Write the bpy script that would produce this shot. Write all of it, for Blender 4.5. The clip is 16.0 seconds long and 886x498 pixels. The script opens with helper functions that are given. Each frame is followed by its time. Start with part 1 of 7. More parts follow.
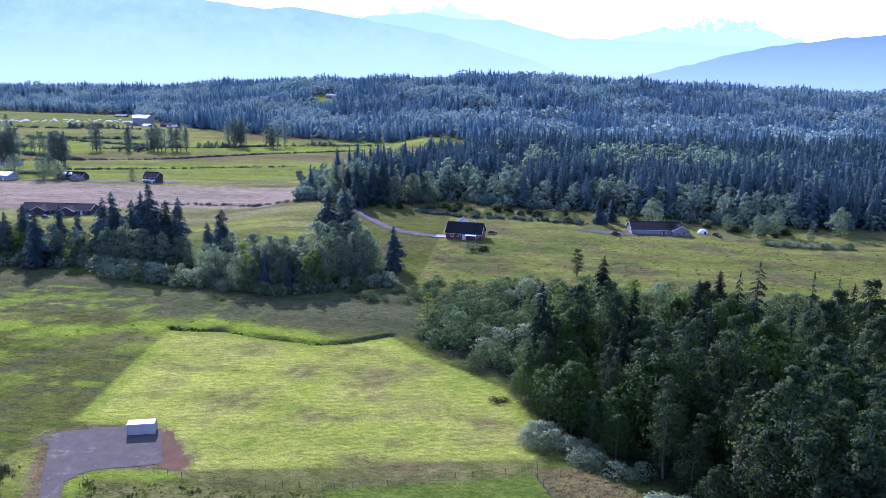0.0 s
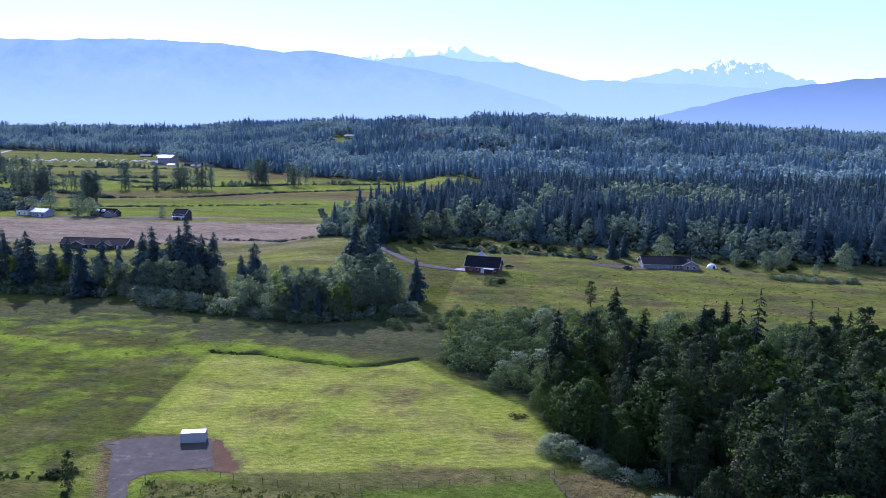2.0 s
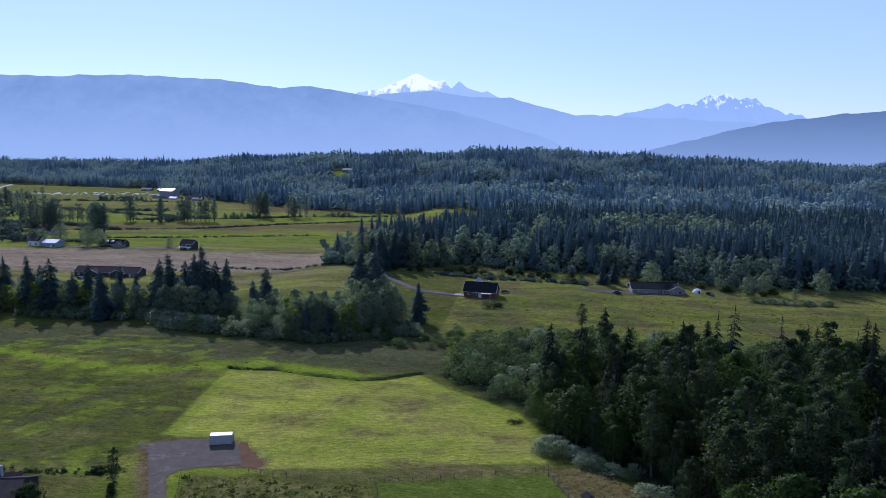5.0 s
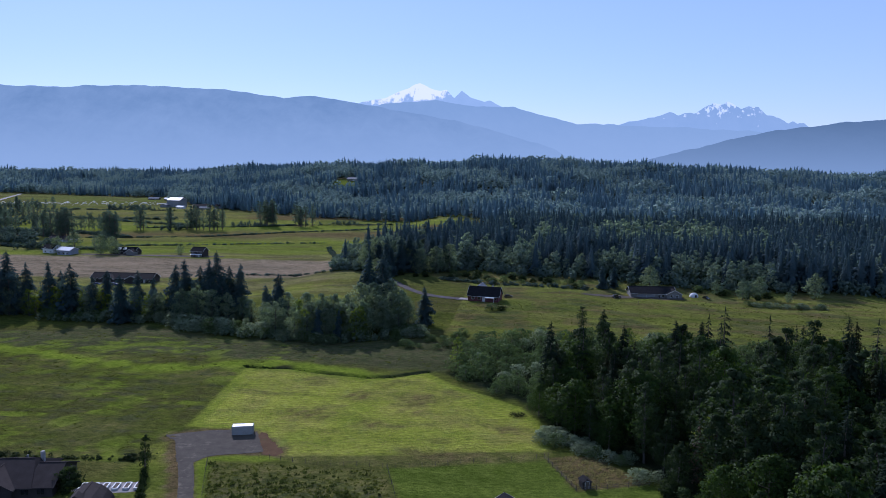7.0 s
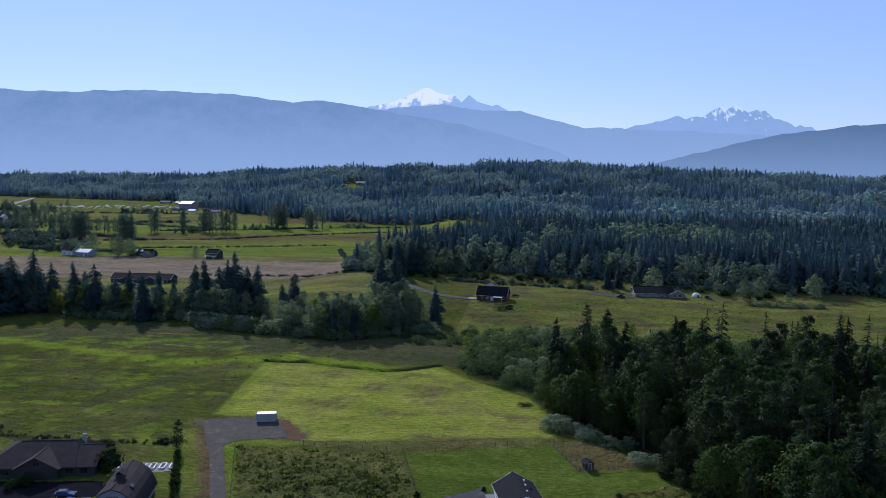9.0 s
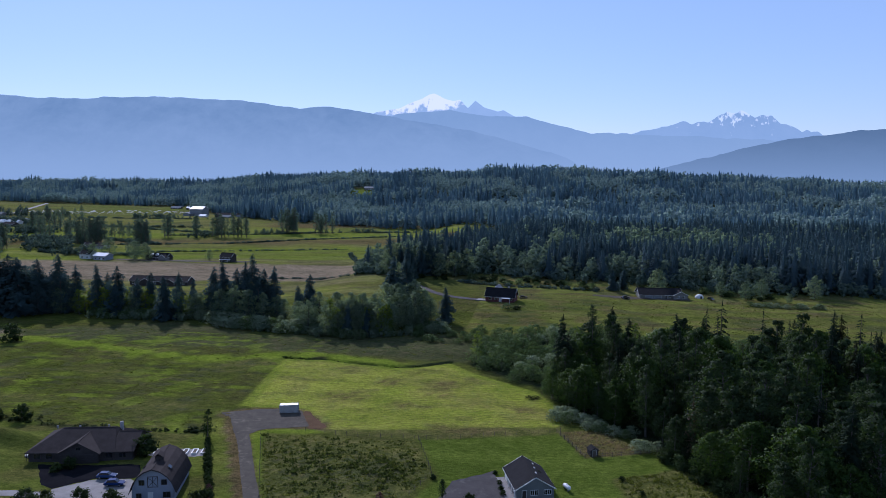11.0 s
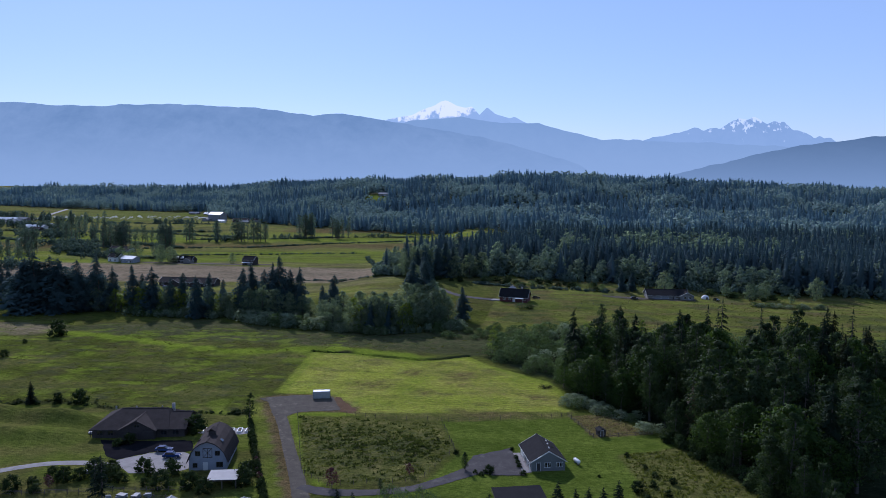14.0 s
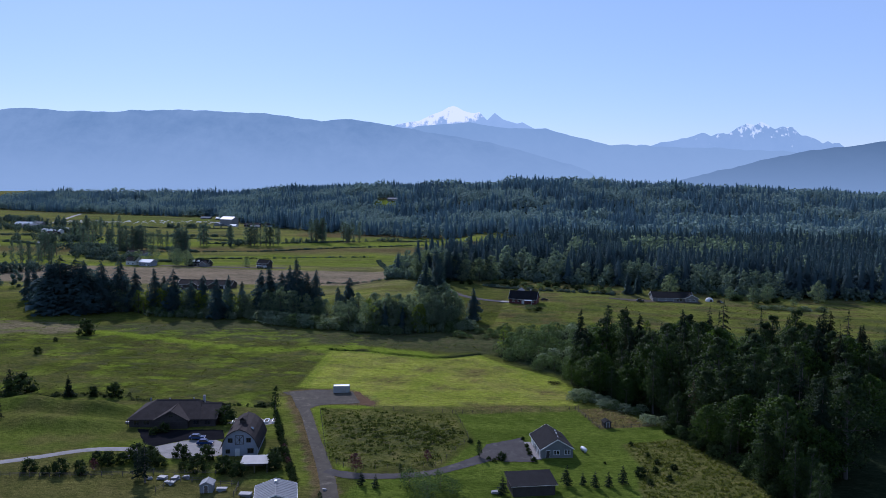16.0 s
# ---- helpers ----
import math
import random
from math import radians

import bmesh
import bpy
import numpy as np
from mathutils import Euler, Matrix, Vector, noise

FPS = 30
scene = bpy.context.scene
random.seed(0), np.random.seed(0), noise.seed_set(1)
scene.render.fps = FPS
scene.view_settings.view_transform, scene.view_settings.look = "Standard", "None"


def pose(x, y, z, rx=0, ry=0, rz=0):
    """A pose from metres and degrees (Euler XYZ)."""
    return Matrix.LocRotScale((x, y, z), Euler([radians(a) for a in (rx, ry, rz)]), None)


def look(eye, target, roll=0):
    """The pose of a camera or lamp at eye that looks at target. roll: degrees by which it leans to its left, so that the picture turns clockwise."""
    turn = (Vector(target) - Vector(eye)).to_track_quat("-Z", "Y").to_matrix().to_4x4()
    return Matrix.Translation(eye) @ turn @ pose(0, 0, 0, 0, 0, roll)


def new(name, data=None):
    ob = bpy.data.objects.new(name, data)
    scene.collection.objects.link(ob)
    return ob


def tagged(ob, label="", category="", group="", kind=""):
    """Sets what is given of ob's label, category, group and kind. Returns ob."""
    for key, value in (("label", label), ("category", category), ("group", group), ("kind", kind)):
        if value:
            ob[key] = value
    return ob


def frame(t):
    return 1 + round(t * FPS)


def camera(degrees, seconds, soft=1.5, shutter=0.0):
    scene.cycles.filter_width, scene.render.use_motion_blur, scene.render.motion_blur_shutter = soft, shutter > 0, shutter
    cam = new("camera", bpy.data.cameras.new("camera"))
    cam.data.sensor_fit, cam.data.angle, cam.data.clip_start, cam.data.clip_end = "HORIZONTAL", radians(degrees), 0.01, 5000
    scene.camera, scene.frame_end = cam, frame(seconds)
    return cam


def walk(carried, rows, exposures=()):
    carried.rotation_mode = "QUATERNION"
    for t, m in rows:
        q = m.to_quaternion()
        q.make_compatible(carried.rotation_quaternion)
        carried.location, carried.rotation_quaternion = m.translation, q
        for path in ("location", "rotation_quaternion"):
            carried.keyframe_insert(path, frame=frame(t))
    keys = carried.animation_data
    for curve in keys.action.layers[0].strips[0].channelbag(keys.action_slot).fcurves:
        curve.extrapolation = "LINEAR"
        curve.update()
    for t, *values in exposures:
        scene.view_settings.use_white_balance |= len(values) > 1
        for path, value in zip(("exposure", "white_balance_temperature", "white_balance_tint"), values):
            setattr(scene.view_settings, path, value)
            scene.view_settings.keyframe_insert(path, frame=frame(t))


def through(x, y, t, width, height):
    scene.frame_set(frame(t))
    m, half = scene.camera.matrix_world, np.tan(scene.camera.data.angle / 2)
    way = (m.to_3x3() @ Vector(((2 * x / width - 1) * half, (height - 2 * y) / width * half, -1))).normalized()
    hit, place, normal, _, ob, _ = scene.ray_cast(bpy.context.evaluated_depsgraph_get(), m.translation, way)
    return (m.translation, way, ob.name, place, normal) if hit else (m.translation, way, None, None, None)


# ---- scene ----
cam = camera(62.0, 16.0, soft=0.65)
# seconds, eye, a point ahead, roll
PATH = [
    (0, (0.15, 9.77, 75.50), (-11.138, 106.556, 53.014), 0.93),
    (0.5, (0.20, 5.10, 75.65), (-11.947, 102.102, 54.596), 0.94),
    (1, (-0.21, 0.47, 75.85), (-12.900, 97.674, 56.093), 0.95),
    (1.5, (-0.26, -3.80, 75.99), (-13.523, 93.552, 57.393), 0.92),
    (2, (-0.46, -7.64, 76.23), (-13.811, 89.936, 58.913), 0.89),
    (2.5, (-0.56, -11.44, 76.21), (-13.996, 86.323, 60.007), 0.91),
    (3, (-0.34, -15.06, 76.18), (-13.640, 82.875, 60.942), 0.86),
    (3.5, (-0.33, -18.57, 76.16), (-13.342, 79.533, 61.826), 0.87),
    (4, (-0.25, -21.85, 76.01), (-13.054, 76.374, 62.321), 0.83),
    (6.5, (0.65, -38.98, 76.08), (-12.412, 59.446, 64.179), 0.71),
    (7, (0.91, -42.59, 76.16), (-12.370, 55.840, 64.515), 0.69),
    (7.5, (1.17, -46.29, 76.15), (-12.403, 52.100, 64.557), 0.66),
    (8, (1.27, -49.56, 76.13), (-12.613, 48.813, 64.735), 0.64),
    (8.5, (1.26, -52.75, 76.05), (-12.830, 45.608, 64.812), 0.65),
    (9, (1.32, -55.93, 76.07), (-12.914, 42.424, 64.939), 0.64),
    (11.5, (1.25, -72.41, 75.94), (-14.146, 25.857, 65.636), 0.55),
    (12, (1.15, -75.78, 76.04), (-14.554, 22.442, 65.784), 0.57),
    (12.5, (1.22, -79.38, 75.96), (-14.732, 18.819, 65.870), 0.55),
    (13, (1.28, -82.79, 75.86), (-14.907, 15.407, 66.053), 0.50),
    (13.5, (1.29, -86.39, 75.81), (-15.141, 11.778, 66.116), 0.53),
    (14, (1.46, -90.01, 75.70), (-15.158, 8.133, 66.130), 0.53),
    (14.5, (1.42, -93.42, 75.78), (-15.453, 4.710, 66.492), 0.51),
    (15, (1.47, -97.05, 75.96), (-15.692, 1.034, 66.752), 0.53),
    (15.5, (1.47, -100.39, 76.04), (-15.897, -2.331, 66.978), 0.54),
    (16, (1.45, -104.16, 75.96), (-16.154, -6.120, 67.065), 0.54),
]
EXPOSURES = [(0.0, 1.36, 4980, 44), (1.5, 1.00, 5030, 42), (2.5, 0.72, 5100, 40), (3.5, 0.46, 5180, 38), (4.2, 0.35, 5220, 36), (6.5, 0.05, 5310, 30), (9.0, -0.04, 5350, 27), (16.0, -0.05, 5350, 27)]
walk(cam, [(t, look(e, g, r)) for t, e, g, r in PATH], EXPOSURES)

# ---- daylight: morning sun ahead and to the left of the flight, clear sky ----
SUN_TO = Vector((-0.49, 0.87, 0.63)).normalized()
world = bpy.data.worlds.new("morning_sky")
scene.world = world
world.use_nodes = True
wn = world.node_tree.nodes
sky = wn.new("ShaderNodeTexSky")
sky.sky_type, sky.sun_disc = "NISHITA", False
sky.sun_elevation = math.asin(SUN_TO.z)
sky.sun_rotation = math.atan2(SUN_TO.x, SUN_TO.y)
sky.altitude, sky.air_density, sky.dust_density, sky.ozone_density = 50, 1.0, 0.1, 3.0
wn["Background"].inputs["Strength"].default_value = 0.096
hue = wn.new("ShaderNodeMix")  # a thin morning mist whitens the sky
hue.data_type, hue.blend_type = "RGBA", "MULTIPLY"
hue.inputs[0].default_value, hue.inputs[7].default_value = 1.0, (1.03, 0.99, 1.0, 1)
world.node_tree.links.new(sky.outputs["Color"], hue.inputs[6])
veil = wn.new("ShaderNodeMix")  # the mist evens the sky out from the horizon upwards
veil.data_type = "RGBA"
veil.inputs[0].default_value, veil.inputs[7].default_value = 0.4, (5.0, 7.0, 9.1, 1)
world.node_tree.links.new(hue.outputs[2], veil.inputs[6])
world.node_tree.links.new(veil.outputs[2], wn["Background"].inputs["Color"])
sun = new("sun", bpy.data.lights.new("sun", "SUN"))
sun.data.energy, sun.data.angle, sun.data.color = 4.6, radians(0.53), (1.0, 0.95, 0.86)
sun.matrix_world = look(SUN_TO * 300, (0, 0, 0))

# ---- materials ----
def shader(name):
    m = bpy.data.materials.new(name)
    m.use_nodes = True
    nt = m.node_tree
    return m, nt, nt.nodes["Principled BSDF"], nt.nodes["Material Output"]


def node(nt, kind, **inputs):
    n = nt.nodes.new(kind)
    for k, v in inputs.items():
        n.inputs[k.replace("_", " ")].default_value = v
    return n


def noise_of(nt, scale, detail=4.0, rough=0.6, stretch=None):
    """Noise in metres of the object, stretched along its axes where wanted."""
    co = nt.nodes.new("ShaderNodeTexCoord")
    mp = nt.nodes.new("ShaderNodeMapping")
    mp.inputs["Scale"].default_value = stretch or (1, 1, 1)
    n = node(nt, "ShaderNodeTexNoise", Scale=scale, Detail=detail, Roughness=rough)
    nt.links.new(co.outputs["Object"], mp.inputs["Vector"])
    nt.links.new(mp.outputs["Vector"], n.inputs["Vector"])
    return n.outputs["Fac"]


def ramp(nt, fac, stops):
    r = nt.nodes.new("ShaderNodeValToRGB")
    while len(r.color_ramp.elements) < len(stops):
        r.color_ramp.elements.new(0.5)
    for e, (p, c) in zip(r.color_ramp.elements, stops):
        e.position, e.color = p, (*c, 1) if len(c) == 3 else c
    nt.links.new(fac, r.inputs["Fac"])
    return r.outputs["Color"]


def blend(nt, fac, a, b, kind="MIX"):
    m = nt.nodes.new("ShaderNodeMix")
    m.data_type, m.blend_type = "RGBA", kind
    for socket, v in ((m.inputs[0], fac), (m.inputs[6], a), (m.inputs[7], b)):
        if isinstance(v, (float, int)):
            socket.default_value = v
        elif isinstance(v, tuple):
            socket.default_value = (*v, 1)
        else:
            nt.links.new(v, socket)
    return m.outputs[2]


def maths(nt, op, a, b=0.0):
    m = nt.nodes.new("ShaderNodeMath")
    m.operation = op
    for socket, v in zip(m.inputs, (a, b)):
        if isinstance(v, (float, int)):
            socket.default_value = v
        else:
            nt.links.new(v, socket)
    return m.outputs[0]


def bump(nt, bsdf, height, strength, distance):
    b = node(nt, "ShaderNodeBump", Strength=strength, Distance=distance)
    nt.links.new(height, b.inputs["Height"])
    nt.links.new(b.outputs["Normal"], bsdf.inputs["Normal"])


def surface(name, dark, light, scale=1.0, rough=0.8, metal=0.0, relief=0.0, fine=12.0, wear=None, spec=0.4, stretch=None):
    """A solid surface: two tones over broad patches, a finer grain over them, and wear of a third tone."""
    m, nt, b, _ = shader(name)
    broad = noise_of(nt, scale, 5, 0.6, stretch)
    grain = noise_of(nt, scale * fine, 3, 0.7, stretch)
    col = ramp(nt, broad, [(0.3, dark), (0.7, light)])
    col = blend(nt, 0.35, col, ramp(nt, grain, [(0.3, dark), (0.7, light)]))
    if wear:
        mask = ramp(nt, noise_of(nt, scale * 0.6, 6, 0.7), [(0.55, (0, 0, 0)), (0.72, (1, 1, 1))])
        col = blend(nt, mask, col, wear)
    nt.links.new(col, b.inputs["Base Color"])
    b.inputs["Roughness"].default_value, b.inputs["Metallic"].default_value = rough, metal
    b.inputs["Specular IOR Level"].default_value = spec
    if relief:
        bump(nt, b, grain, 0.6, relief)
    return m


def foliage(name, dark, light, through, gloss=0.5, shine=0.3, spray=0.45, patch=0.35, thin=0.35):
    """Leaves: a tone of their own for each spray, each plant and each patch, light passing through, a waxy top."""
    m, nt, b, out = shader(name)
    geo = nt.nodes.new("ShaderNodeNewGeometry")
    info = nt.nodes.new("ShaderNodeObjectInfo")
    fac = maths(nt, "ADD", maths(nt, "MULTIPLY", geo.outputs["Random Per Island"], spray), maths(nt, "MULTIPLY", info.outputs["Random"], 0.3))
    broad = ramp(nt, noise_of(nt, patch, 3, 0.6), [(0.3, (0, 0, 0)), (0.7, (1, 1, 1))])
    fac = maths(nt, "ADD", fac, maths(nt, "MULTIPLY", broad, 0.8 - spray))
    col = ramp(nt, fac, [(0.15, dark), (0.85, light)])
    nt.links.new(col, b.inputs["Base Color"])
    b.inputs["Roughness"].default_value = gloss
    b.inputs["Specular IOR Level"].default_value = shine
    tr = nt.nodes.new("ShaderNodeBsdfTranslucent")
    nt.links.new(blend(nt, 1.0, col, through, "MULTIPLY"), tr.inputs["Color"])
    add = nt.nodes.new("ShaderNodeMixShader")
    add.inputs[0].default_value = thin
    nt.links.new(b.outputs[0], add.inputs[1])
    nt.links.new(tr.outputs[0], add.inputs[2])
    nt.links.new(add.outputs[0], out.inputs["Surface"])
    return m


FIR = foliage("fir_needles", (0.009, 0.018, 0.012), (0.026, 0.040, 0.025), (1.2, 1.3, 0.8), 0.9, 0.03)
ALDER = foliage("alder_leaves", (0.012, 0.024, 0.010), (0.045, 0.067, 0.030), (1.3, 1.5, 0.7), 0.7, 0.06)
MAPLE = foliage("maple_leaves", (0.012, 0.030, 0.008), (0.045, 0.077, 0.016), (1.5, 1.6, 0.7), 0.65, 0.08)
WILLOW = foliage("willow_leaves", (0.036, 0.062, 0.022), (0.112, 0.156, 0.066), (1.3, 1.4, 0.8), 0.8, 0.05)
# marsh row and hedges: lighter, bluer leaf tones imitate the haze there
HAZED_ROW_LEAF = foliage("hazed_marsh_leaves", (0.068, 0.106, 0.074), (0.188, 0.228, 0.152), (1.4, 1.5, 0.8), 0.8, 0.06, 0.35, 0.2, 0.45)
HAZED_ROW_FIR = foliage("hazed_marsh_fir_needles", (0.034, 0.064, 0.070), (0.078, 0.118, 0.118), (1.2, 1.3, 0.9), 0.9, 0.03, 0.3, 0.25, 0.4)
HAZED_HEDGE = foliage("hazed_hedge_leaves", (0.050, 0.082, 0.078), (0.118, 0.156, 0.136), (1.3, 1.4, 0.8), 0.9, 0.03, 0.3, 0.15, 0.45)
SILVER = foliage("silver_willow_leaves", (0.096, 0.130, 0.070), (0.250, 0.294, 0.194), (1.2, 1.3, 0.9), 0.8, 0.08)
RUSH = foliage("dark_rushes", (0.030, 0.041, 0.012), (0.060, 0.072, 0.022), (1.3, 1.4, 0.7), 0.9, 0.05)
SHRUB = foliage("shrub_leaves", (0.012, 0.023, 0.009), (0.040, 0.057, 0.021), (1.4, 1.6, 0.7), 0.8, 0.05)
SAPLING = foliage("sapling_leaves", (0.062, 0.094, 0.020), (0.150, 0.190, 0.044), (1.4, 1.5, 0.6), 0.8, 0.05, 0.35, 0.3, 0.5)
PLUM = foliage("plum_leaves", (0.035, 0.012, 0.016), (0.080, 0.025, 0.030), (1.4, 0.8, 0.8), 0.5)
CEDAR_DRY = foliage("dying_cedar_sprays", (0.060, 0.040, 0.024), (0.105, 0.075, 0.042), (1.3, 1.1, 0.8), 0.7)
CEDAR = foliage("cedar_sprays", (0.015, 0.021, 0.010), (0.036, 0.042, 0.021), (1.3, 1.2, 0.8), 0.9, 0.03)
# wood behind the farmhouses: colours lifted and blued as a haze substitute
HAZED_MID_FIR = foliage("hazed_wood_fir_needles", (0.036, 0.066, 0.082), (0.082, 0.122, 0.136), (1.2, 1.3, 0.9), 0.9, 0.03, 0.2, 0.07, 0.4)
HAZED_MID_LEAF = foliage("hazed_wood_leaves", (0.088, 0.132, 0.120), (0.186, 0.234, 0.188), (1.4, 1.5, 0.8), 0.9, 0.04, 0.3, 0.07, 0.45)
# hill forest: haze painted into the leaf colour, pale and blue
HAZED_FAR_FIR = foliage("hazed_far_fir_needles", (0.098, 0.160, 0.200), (0.144, 0.214, 0.250), (1.3, 1.4, 1.2), 0.95, 0.02, 0.12, 0.03, 0.45)
HAZED_FAR_LEAF = foliage("hazed_far_leaves", (0.144, 0.208, 0.228), (0.198, 0.262, 0.266), (1.4, 1.5, 1.1), 0.95, 0.02, 0.18, 0.03, 0.45)
SPRAY = foliage("fine_water_spray", (0.45, 0.47, 0.48), (0.60, 0.62, 0.64), (1.0, 1.0, 1.0), 0.8, 0.1)
TUFT = foliage("meadow_tufts", (0.056, 0.066, 0.018), (0.100, 0.110, 0.030), (1.5, 1.6, 0.6), 0.9, 0.05)
HAY = foliage("cut_hay_wisps", (0.150, 0.140, 0.050), (0.260, 0.230, 0.110), (1.3, 1.3, 0.8), 0.9, 0.05)
BARK = surface("bark", (0.060, 0.048, 0.038), (0.160, 0.135, 0.110), 1.2, 0.9, relief=0.03, stretch=(1, 1, 0.2))
PALE_BARK = surface("alder_bark", (0.045, 0.042, 0.036), (0.110, 0.104, 0.092), 1.0, 0.9, relief=0.02, stretch=(1, 1, 0.4), spec=0.1)


def meadow():
    """One sheet of turf: wild grass, and mown, grazed, rough, ploughed, dry and woodland ground by the sheet's own masks."""
    m, nt, b, _ = shader("turf")
    za, zb = nt.nodes.new("ShaderNodeAttribute"), nt.nodes.new("ShaderNodeAttribute")
    za.attribute_name, zb.attribute_name = "zone_a", "zone_b"
    sa, sb = nt.nodes.new("ShaderNodeSeparateColor"), nt.nodes.new("ShaderNodeSeparateColor")
    nt.links.new(za.outputs["Color"], sa.inputs[0])
    nt.links.new(zb.outputs["Color"], sb.inputs[0])
    broad = noise_of(nt, 0.03, 6, 0.62)
    mid = noise_of(nt, 0.22, 5, 0.65)
    streak = noise_of(nt, 0.16, 5, 0.65, (1.0, 2.6, 1.0))
    fine = noise_of(nt, 2.2, 4, 0.7)
    wild = ramp(nt, streak, [(0.28, (0.030, 0.040, 0.011)), (0.45, (0.058, 0.068, 0.015)), (0.55, (0.083, 0.099, 0.016)), (0.72, (0.086, 0.070, 0.029))])
    wild = blend(nt, 0.5, wild, ramp(nt, broad, [(0.38, (0.038, 0.049, 0.013)), (0.48, (0.072, 0.083, 0.016)), (0.58, (0.067, 0.056, 0.025))]))
    mown = ramp(nt, mid, [(0.25, (0.142, 0.170, 0.022)), (0.5, (0.212, 0.236, 0.034)), (0.75, (0.272, 0.262, 0.066))])
    mown = blend(nt, 0.5, mown, ramp(nt, broad, [(0.36, (0.190, 0.228, 0.026)), (0.50, (0.222, 0.242, 0.036)), (0.58, (0.188, 0.168, 0.050))]))
    swath = nt.nodes.new("ShaderNodeTexWave")
    swath.inputs["Scale"].default_value, swath.inputs["Distortion"].default_value, swath.inputs["Detail"].default_value = 0.15, 10.0, 3.0
    swath.inputs["Detail Scale"].default_value = 0.35
    co = nt.nodes.new("ShaderNodeTexCoord")
    turn = nt.nodes.new("ShaderNodeMapping")
    turn.inputs["Rotation"].default_value = (0, 0, radians(72))
    nt.links.new(co.outputs["Object"], turn.inputs["Vector"])
    nt.links.new(turn.outputs["Vector"], swath.inputs["Vector"])
    mown = blend(nt, 0.24, mown, ramp(nt, swath.outputs["Fac"], [(0.2, (0.62, 0.60, 0.55)), (0.6, (1.15, 1.15, 1.1))]), "MULTIPLY")
    worn = ramp(nt, noise_of(nt, 0.060, 6, 0.65, (0.8, 1.6, 1.0)), [(0.52, (0, 0, 0)), (0.68, (0.8, 0.8, 0.8))])
    mown = blend(nt, worn, mown, ramp(nt, fine, [(0.3, (0.060, 0.058, 0.022)), (0.7, (0.125, 0.105, 0.044))]))
    bright = ramp(nt, noise_of(nt, 0.09, 5, 0.65, (2.4, 0.8, 1.0)), [(0.56, (0, 0, 0)), (0.74, (0.7, 0.7, 0.7))])
    mown = blend(nt, bright, mown, (0.190, 0.225, 0.050))
    lawn = ramp(nt, mid, [(0.3, (0.058, 0.086, 0.011)), (0.7, (0.098, 0.128, 0.021))])
    rough = ramp(nt, mid, [(0.3, (0.054, 0.062, 0.016)), (0.5, (0.092, 0.096, 0.026)), (0.7, (0.132, 0.116, 0.042))])
    reed = ramp(nt, streak, [(0.30, (0.030, 0.042, 0.018)), (0.45, (0.054, 0.064, 0.026)), (0.58, (0.072, 0.070, 0.032)), (0.72, (0.082, 0.070, 0.040))])
    reed = blend(nt, 0.5, reed, ramp(nt, mid, [(0.35, (0.036, 0.050, 0.018)), (0.5, (0.062, 0.068, 0.028)), (0.62, (0.080, 0.072, 0.036))]))
    tan = ramp(nt, streak, [(0.3, (0.130, 0.104, 0.062)), (0.5, (0.185, 0.148, 0.094)), (0.7, (0.235, 0.192, 0.128))])
    dry = ramp(nt, maths(nt, "ADD", maths(nt, "MULTIPLY", fine, 0.5), maths(nt, "MULTIPLY", mid, 0.5)), [(0.35, (0.062, 0.052, 0.022)), (0.65, (0.142, 0.098, 0.048))])
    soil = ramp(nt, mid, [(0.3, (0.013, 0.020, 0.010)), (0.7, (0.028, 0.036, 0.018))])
    lush = ramp(nt, mid, [(0.3, (0.098, 0.140, 0.013)), (0.7, (0.162, 0.206, 0.024))])
    col = wild
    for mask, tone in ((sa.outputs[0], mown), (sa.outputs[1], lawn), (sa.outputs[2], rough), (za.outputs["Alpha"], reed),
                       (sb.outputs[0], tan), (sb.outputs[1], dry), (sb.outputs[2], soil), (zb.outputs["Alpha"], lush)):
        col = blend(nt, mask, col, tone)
    drift = noise_of(nt, 0.035, 6, 0.7, (0.5, 2.2, 1.0))
    col = blend(nt, 0.6, col, ramp(nt, drift, [(0.32, (0.60, 0.64, 0.66)), (0.5, (1.0, 1.0, 1.0)), (0.68, (1.42, 1.34, 1.38))]), "MULTIPLY")
    grain = noise_of(nt, 0.75, 6, 0.75, (0.7, 1.4, 1.0))
    col = blend(nt, 0.65, col, ramp(nt, grain, [(0.34, (0.45, 0.50, 0.52)), (0.5, (1.0, 1.0, 1.0)), (0.66, (1.60, 1.52, 1.55))]), "MULTIPLY")
    col = blend(nt, 0.4, col, ramp(nt, fine, [(0.3, (0.55, 0.55, 0.55)), (0.7, (1.45, 1.45, 1.4))]), "MULTIPLY")
    nt.links.new(col, b.inputs["Base Color"])
    b.inputs["Roughness"].default_value, b.inputs["Specular IOR Level"].default_value = 1.0, 0.0
    bump(nt, b, maths(nt, "ADD", fine, maths(nt, "ADD", maths(nt, "MULTIPLY", mid, 2.0), maths(nt, "MULTIPLY", grain, 1.5))), 0.9, 0.4)
    return m


TURF = meadow()
GRAVEL = surface("crushed_gravel", (0.049, 0.043, 0.034), (0.090, 0.079, 0.062), 0.35, 0.95, relief=0.03, fine=20, wear=(0.160, 0.142, 0.108), spec=0.05)
ASPHALT = surface("old_asphalt", (0.040, 0.037, 0.036), (0.070, 0.064, 0.061), 0.3, 0.95, relief=0.01, fine=30, wear=(0.096, 0.088, 0.082), spec=0.08)
CONCRETE = surface("concrete", (0.125, 0.117, 0.110), (0.215, 0.203, 0.190), 0.4, 0.9, relief=0.005, wear=(0.095, 0.088, 0.082))
